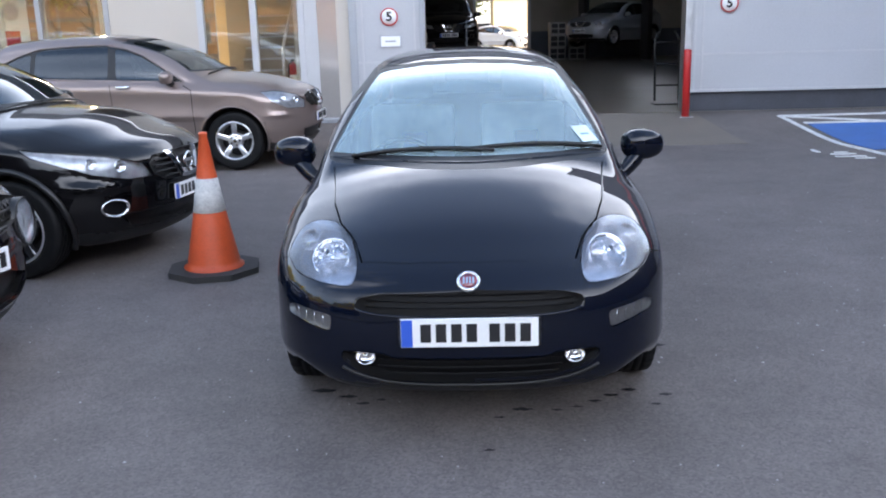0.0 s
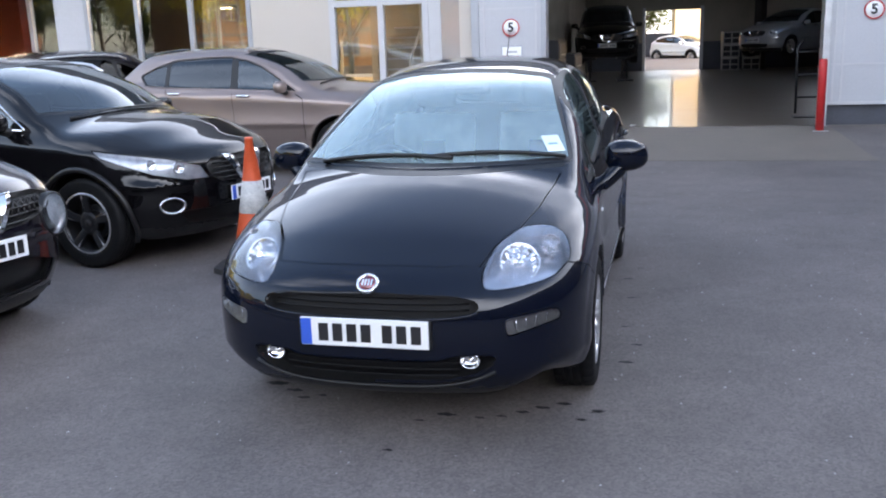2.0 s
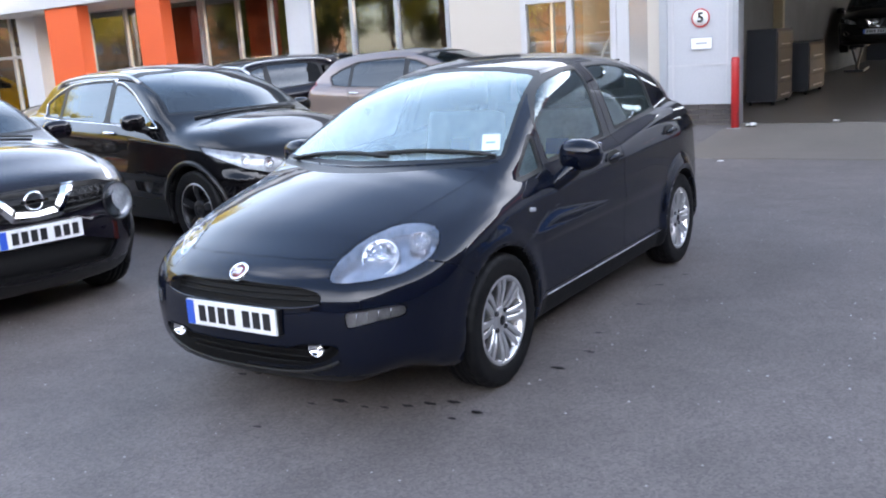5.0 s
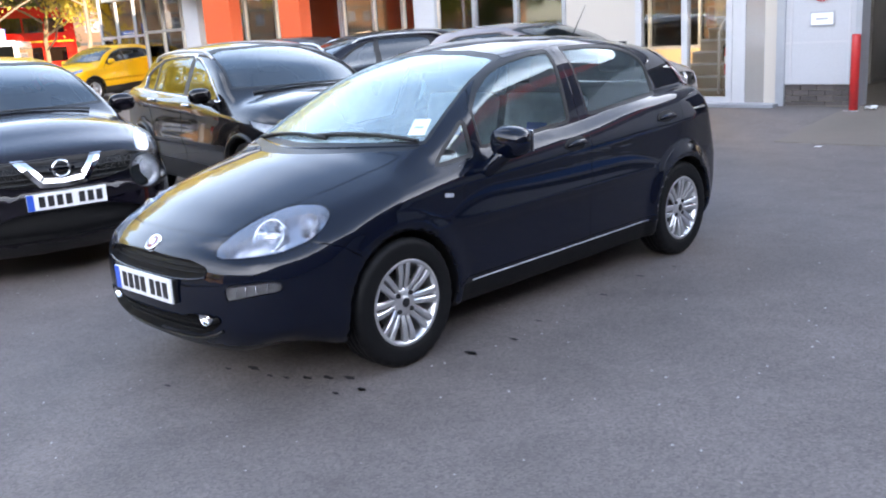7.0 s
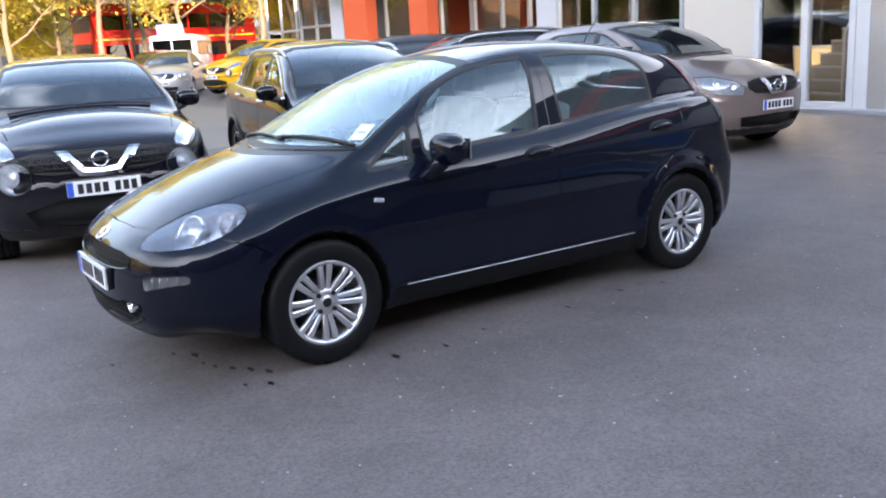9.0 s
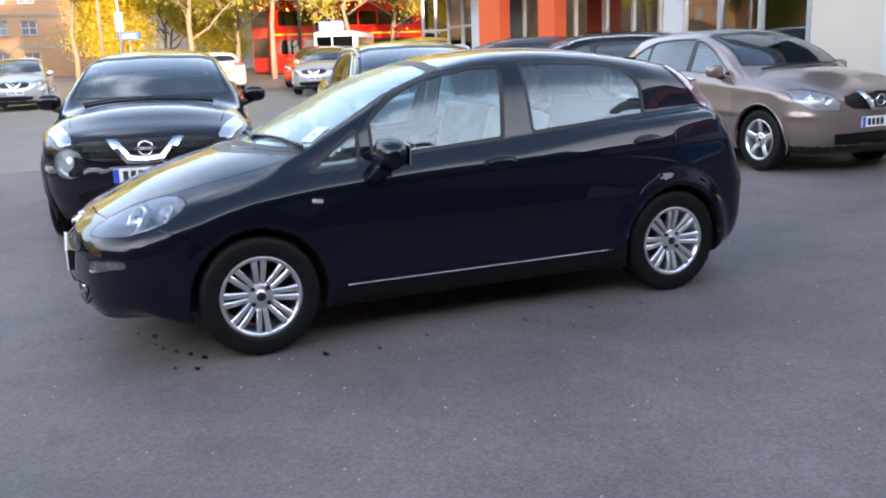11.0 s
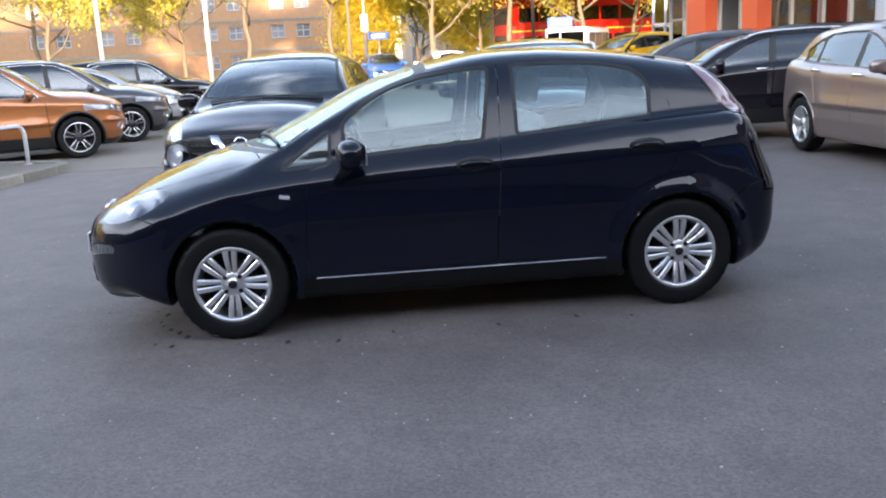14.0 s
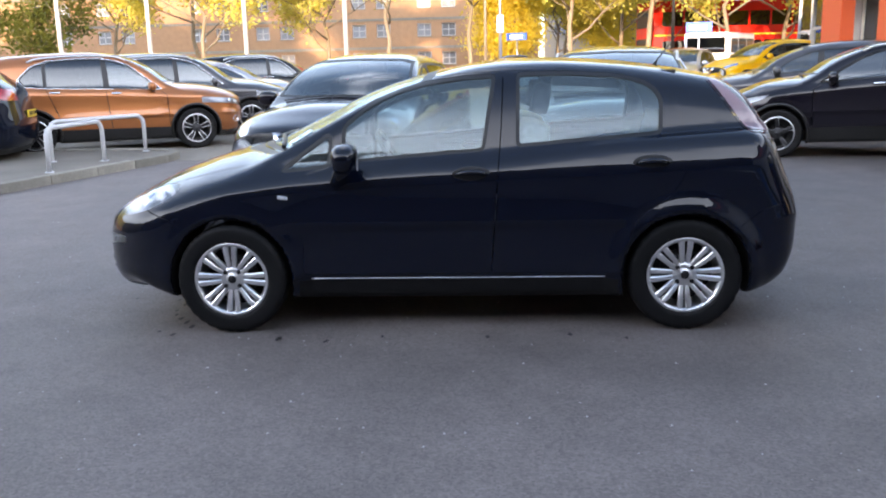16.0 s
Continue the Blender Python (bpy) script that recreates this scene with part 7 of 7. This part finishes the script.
def tree(m, seed, h, spread, leaves, leaf, label, lowest=0.3, size=0.085):
    """Trunk, limbs and a crown of small leaves set along the outer twigs."""
    rng = random.Random(seed)
    t = thing("tree", m, label, "tree", "trees beyond the car park")
    wood = bmesh.new()
    top = h * 0.62
    spine = [Vector((rng.uniform(-0.1, 0.1) * k, rng.uniform(-0.1, 0.1) * k, top * k / 6)) for k in range(7)]
    r0 = 0.010 * h + 0.02
    add_tube(wood, spine, [r0 * (1 - 0.12 * k) for k in range(7)], 9)
    tips = []

    def limb(p, d, ln, r, depth):
        q = [p]
        for k in range(4):
            d = (d + Vector((rng.uniform(-0.25, 0.25), rng.uniform(-0.25, 0.25), rng.uniform(0.0, 0.22)))).normalized()
            q.append(q[-1] + d * ln / 4)
        add_tube(wood, q, [r * (1 - 0.19 * k) for k in range(5)], 6 if depth < 2 else 4)
        if depth >= 2:
            tips.extend(q[1:])
            return
        for k in range(3 if depth else 4):
            a = rng.uniform(0, 6.28)
            side = Vector((math.cos(a), math.sin(a), rng.uniform(0.1, 0.7))).normalized()
            limb(q[rng.choice((2, 3, 4))], (d * 0.5 + side).normalized(), ln * rng.uniform(0.5, 0.72), r * 0.45, depth + 1)

    for k in range(9):
        a = k * 2.4 + rng.uniform(-0.4, 0.4)
        z = h * (lowest + (0.62 - lowest) * k / 8)
        p = spine[min(6, int(z / top * 6))].copy()
        p.z = z
        limb(p, Vector((math.cos(a), math.sin(a), 0.35 + 0.09 * k)).normalized(), spread * rng.uniform(0.5, 0.8), r0 * 0.42, 0)
    part("trunk", wood, BARK, t)
    verts, faces = [], []
    for _ in range(leaves):
        c = rng.choice(tips) + Vector((rng.gauss(0, 0.46), rng.gauss(0, 0.46), rng.gauss(0, 0.40)))
        u = Vector((rng.gauss(0, 1), rng.gauss(0, 1), rng.gauss(0, 1))).normalized()
        v = u.orthogonal().normalized()
        s = size * rng.uniform(0.6, 1.5)
        i = len(verts)
        verts += [c - u * s, c + v * s * 0.6 + u * s * 0.1, c + u * s, c - v * s * 0.6 + u * s * 0.1]
        faces.append((i, i + 1, i + 2, i + 3))
    me = bpy.data.meshes.new("crown")
    me.from_pydata(verts, [], faces)
    me.materials.append(leaf)
    cr = new("crown", me)
    cr.parent = t
    return t


birch = tree(pose(-53, -33, 0), 1, 11.0, 4.8, 30000, LEAF, "tall tree with thin fresh yellow-green leaves", 0.16)
ash = tree(pose(-43, 0.0, 0), 2, 12.0, 5.0, 26000, LEAF, "tall sparse tree coming into yellow-green leaf", 0.28)
dense = tree(pose(-42, -18.3, 0), 3, 9.0, 4.6, 16000, LEAF_DARK, "broad dark green leafy tree", 0.12, 0.10)
bush = tree(pose(-52, 6.2, 0), 5, 5.4, 2.6, 12000, LEAF_GOLD, "round golden-leaved small tree", 0.10, 0.085)
rng = random.Random(21)
for src, spots, label in ((birch, [(-46, -11), (-50, -4.5), (-42, 9.5), (-48, 13), (-38, 16.5), (-44, 21), (-40, 26), (-52, 30), (-58, 10), (-38, -30), (-20, -48), (-6, -52), (8, -46), (-24, -36), (-30, -31), (-60, -22)], "tall tree with thin fresh yellow-green leaves"),
                          (ash, [(-48, 4.2), (-40, 13.2), (-37, 20), (-46, 17), (-50, 25), (-36, 23.5), (-54, -14), (-33, -40), (-14, -55), (-62, 18), (-56, 38)], "tall sparse tree coming into yellow-green leaf"),
                          (dense, [(-50, -38), (-62, -40), (-44, -42), (-64, 28)], "broad dark green leafy tree")):
    for x, y in spots:
        o = copy_thing(src, pose(x, y, 0, 0, 0, rng.uniform(0, 360)))
        o.scale = [rng.uniform(0.95, 1.35)] * 3


# ---- brick flats ----
FLAT_PANE = surface("curtained window pane", (0.20, 0.21, 0.23), 0.15, vary=0.3, scale=0.4, bump=0.0, each=0.4)


def flats(m, length, label):
    b = thing("apartment_building", m, label, "building", "brick flats")
    storeys, sh = 5, 2.72
    H = storeys * sh + 0.6
    wins = []
    y = 2.2
    while y < length - 3:
        wins += [y, y + 2.4]
        y += 9.6 if (len(wins) // 2) % 2 else 6.4
    bm = bmesh.new()
    add_box(bm, (-9, 0, 0), (-0.35, length, H))
    last = 0
    for w in wins + [length]:
        add_box(bm, (-0.35, last, 0), (0, w, H))
        if w < length:
            for k in range(storeys + 1):
                lo = 0.0 if k == 0 else (k - 1) * sh + 0.95 + 1.25
                hi = k * sh + 0.95 if k < storeys else H
                add_box(bm, (-0.35, w, lo), (0, w + 1.35, hi))
            last = w + 1.35
    part("wall", bm, BRICK, b)
    for k in range(1, storeys + 1):
        part("floor_band", box((-0.1, -0.05, k * sh - 0.22), (0.06, length + 0.05, k * sh + 0.02)), KERB, b, "pale concrete floor band")
    part("roof", box((-9.3, -0.3, H), (0.4, length + 0.3, H + 0.3)), GREY_PAINT, b)
    for w in wins:
        for k in range(storeys):
            z = k * sh + 0.95
            o = part("window", box((-0.30, w, z), (-0.27, w + 1.35, z + 1.25)), FLAT_PANE, b)
            fr = bmesh.new()
            for y0, y1, z0, z1 in ((w, w + 0.09, z, z + 1.25), (w + 1.26, w + 1.35, z, z + 1.25), (w + 0.63, w + 0.72, z, z + 1.25), (w, w + 1.35, z, z + 0.09), (w, w + 1.35, z + 1.16, z + 1.25), (w, w + 1.35, z + 0.60, z + 0.68)):
                add_box(fr, (-0.29, y0, z0), (-0.16, y1, z1))
            part("frame", fr, FRAME_WHITE, o)
            part("sill", box((-0.2, w - 0.06, z - 0.07), (0.07, w + 1.41, z)), KERB, o)
    return b


flats(pose(-84, -52, 0), 62, "long red-brick block of flats with white windows")
flats(pose(-86, 20, 0, 0, 0, -14), 46, "red-brick block of flats with white windows behind trees")
flats(pose(-70, -62, 0, 0, 0, 62), 44, "red-brick block of flats with white windows")
flats(pose(2, -75, 0, 0, 0, 40), 54, "red-brick block of flats with white windows")


flats(pose(-48, 58, 0, 0, 0, -90), 46, "red-brick block of flats with white windows behind trees")


def house(m):
    h = thing("house", m, "pale cream rendered house beyond the trees", "house")
    part("wall", box((-7, -4.5, 0), (0, 4.5, 5.2)), CREAM, h)
    part("roof", prism([(-7.4, 5.15), (0.4, 5.15), (-3.5, 8.0)], -4.8, 4.8, "y"), surface("brown roof tiles", (0.13, 0.085, 0.065), 0.8, vary=0.25, scale=3, fine=14, bump=0.4), h)
    for y in (-3.0, 0.0, 3.0):
        for z in (0.9, 3.3):
            w = part("window", box((-0.02, y - 0.6, z), (0.03, y + 0.6, z + 1.2)), FLAT_PANE, h)
            fr = bmesh.new()
            for y0, y1, z0, z1 in ((y - 0.66, y - 0.58, z, z + 1.2), (y + 0.58, y + 0.66, z, z + 1.2), (y - 0.04, y + 0.04, z, z + 1.2), (y - 0.66, y + 0.66, z - 0.06, z), (y - 0.66, y + 0.66, z + 1.2, z + 1.26)):
                add_box(fr, (0.0, y0, z0), (0.06, y1, z1))
            part("frame", fr, FRAME_WHITE, w)


house(pose(-74, 14.5, 0, 0, 0, -8))


# ---- flagpoles, lamp posts, road signs ----
def flagpole(x, y):
    p = thing("flagpole", pose(x, y, 0), "tall white flagpole at the edge of the car park", "pole", "white flagpoles")
    part("pole_shaft", rod((0, 0, 0), (0, 0, 9.0), 0.10, 0.075, 14), FRAME_WHITE, p)
    part("pole_foot", lathe([(0.0, 0.0), (0.18, 0.0), (0.18, 0.03), (0.11, 0.06)], 16, "z"), STEEL, p)
    part("finial", blob((0, 0, 9.05), (0.09, 0.09, 0.09), seg=12), FRAME_WHITE, p)


for y in (-12.9, -9.0, -4.85, -0.6):
    flagpole(-32.6, y)


def lamp_post(x, y, mat, box_z=None):
    p = thing("street_lamp", pose(x, y, 0), "slim street lamp post beside the road", "lamp post", "street lamps")
    part("column", rod((0, 0, 0), (0, 0, 8.0), 0.085, 0.05, 12), mat, p)
    part("bracket", tube([(0, 0, 7.9), (0.2, 0, 8.2), (1.0, 0, 8.4)], 0.03, 8), mat, p)
    part("lantern", soft(box((0.8, -0.12, 8.33), (1.5, 0.12, 8.47), 0.04)), GREY_CLAD, p)
    if box_z:
        part("control_box", box((-0.16, -0.16, box_z), (0.16, 0.16, box_z + 0.8), 0.02), FRAME_WHITE, p, "white box on the post")


lamp_post(-39, 5.2, BARK)
lamp_post(-37, 5.9, STEEL, 2.6)
lamp_post(-36, 13.6, DARK_ALLOY)
BLUE_SIGN = surface("blue road sign", (0.015, 0.10, 0.50), 0.4, vary=0.05, bump=0.0)
for x, y, z, w in ((-30.8, 13.6, 2.45, 1.0), (-46, 6.9, 2.6, 1.2)):
    s = thing("road_sign", pose(x, y, 0, 0, 0, 72), "blue direction sign on a grey post", "sign", "blue road signs")
    part("sign_post", rod((0, 0.05, 0), (0, 0.05, z + 0.2), 0.038, seg=10), STEEL, s)
    part("sign_board", box((-w / 2, -0.02, z - 0.2), (w / 2, 0.0, z + 0.2), 0.01), BLUE_SIGN, s)
    for k in range(2):
        part("sign_bar", box((-w * 0.36, -0.026, z + 0.02 - 0.12 * k), (w * 0.30, -0.02, z + 0.08 - 0.12 * k)), PLATE_WHITE, s)


# ---- red double-decker bus ----
def bus(m):
    b = thing("double_decker_bus", m, "red double-decker bus on the road behind the trees", "bus")
    BUS_RED = paint("bus red", (0.52, 0.018, 0.014), 0.0, 0.35)
    body = box((-1.25, -5.2, 0.35), (1.25, 5.2, 4.35), 0.12)
    part("body", body, BUS_RED, b)
    part("skirt", box((-1.22, -5.1, 0.25), (1.22, 5.1, 0.36)), PLASTIC, b)
    for s in (-1, 1):
        for z0, z1, n in ((1.35, 2.15, 6), (2.95, 3.75, 7)):
            for k in range(n):
                y0 = -4.6 + k * 9.2 / n
                w = part("window", box((min(s * 1.245, s * 1.262), y0, z0), (max(s * 1.245, s * 1.262), y0 + 9.2 / n - 0.12, z1), 0.004), PRIVACY_GLASS, b)
        part("band", box((min(s * 1.24, s * 1.258), -5.05, 2.42), (max(s * 1.24, s * 1.258), 5.05, 2.50)), PLATE_YELLOW, b)
        for y in (-3.3, 2.6):
            wh = part("wheel", lathe([(0.0, -0.14), (0.40, -0.14), (0.48, -0.10), (0.48, 0.10), (0.40, 0.14), (0.30, 0.13), (0.22, 0.10), (0.0, 0.10)], 28), RUBBER, b)
            wh.matrix_local = Matrix.Translation((s * 1.13, y, 0.48)) @ Matrix.Diagonal((s, 1, 1, 1))
    for z0, z1 in ((1.2, 2.3), (2.9, 3.85)):
        part("end_window", box((-1.05, -5.215, z0), (1.05, -5.19, z1), 0.004), PRIVACY_GLASS, b)
        part("end_window", box((-0.95, 5.19, z0), (0.95, 5.215, z1), 0.004), PRIVACY_GLASS, b)
    return b


bus(pose(-48.8, 19.3, 0, 0, 0, 12))


# ---- white van by the road ----
def van(m):
    v = thing("white_van", m, "white van parked by the road", "van")
    part("body", soft(box((-0.95, -2.3, 0.35), (0.95, 2.5, 2.1), 0.16)), WHITE_PAINT, v)
    part("windscreen", box((-0.80, -2.33, 1.25), (0.80, -2.26, 1.90), 0.02), PRIVACY_GLASS, v)
    part("bumper", soft(box((-0.93, -2.40, 0.35), (0.93, -2.2, 0.70), 0.05)), PLASTIC, v)
    for s in (-1, 1):
        for y0, y1 in ((-1.9, -0.7), (-0.6, 0.8), (0.9, 2.2)):
            part("side_window", box((min(s * 0.94, s * 0.957), y0, 1.25), (max(s * 0.94, s * 0.957), y1, 1.85), 0.004), PRIVACY_GLASS, v)
        for y in (-1.5, 1.6):
            wheel(v, s * 0.83, y, 0.34, 0.2, 0.21, 5, "five")


for x, y, q in ((-8.5, 44, 10), (-14, 41, 80), (-19, 46, 150), (-25, 40, 220), (-31, 46, 300), (-22, 33, 40), (-11, 34, 75), (-6, 38, 120), (-16.5, 36, 200), (-12, 50, 15)):
    copy_thing(birch if q < 160 else ash, pose(x, y, 0, 0, 0, q))
for x, y, q in ((-64, 11.0, 33), (-67, 16.5, 95), (-60, 18.5, 170)):
    copy_thing(birch if q < 160 else ash, pose(x, y, 0, 0, 0, q))
copy_thing(bush, pose(-58, 13.2, 0, 0, 0, 60))
tree_by_door = copy_thing(dense, pose(-1.5, 66.0, 0, 0, 0, 40))
van(pose(-35.6, 15.6, 0.2, 0, 0, 62))

# ---- plain unseen blocks, added to close the yard behind the walk, keep the low sun off it and darken reflections ----
setting("wall_east", box((13.0, -30.0, 0.0), (17.0, 13.68, 8.6)), YARD_BRICK, "unseen dark brick block added to shade the yard", "wall")
setting("wall_south", box((-6.0, -30.0, 0.0), (12.9, -24.0, 7.6)), YARD_BRICK, "unseen dark brick block added to cut off low sky", "wall")
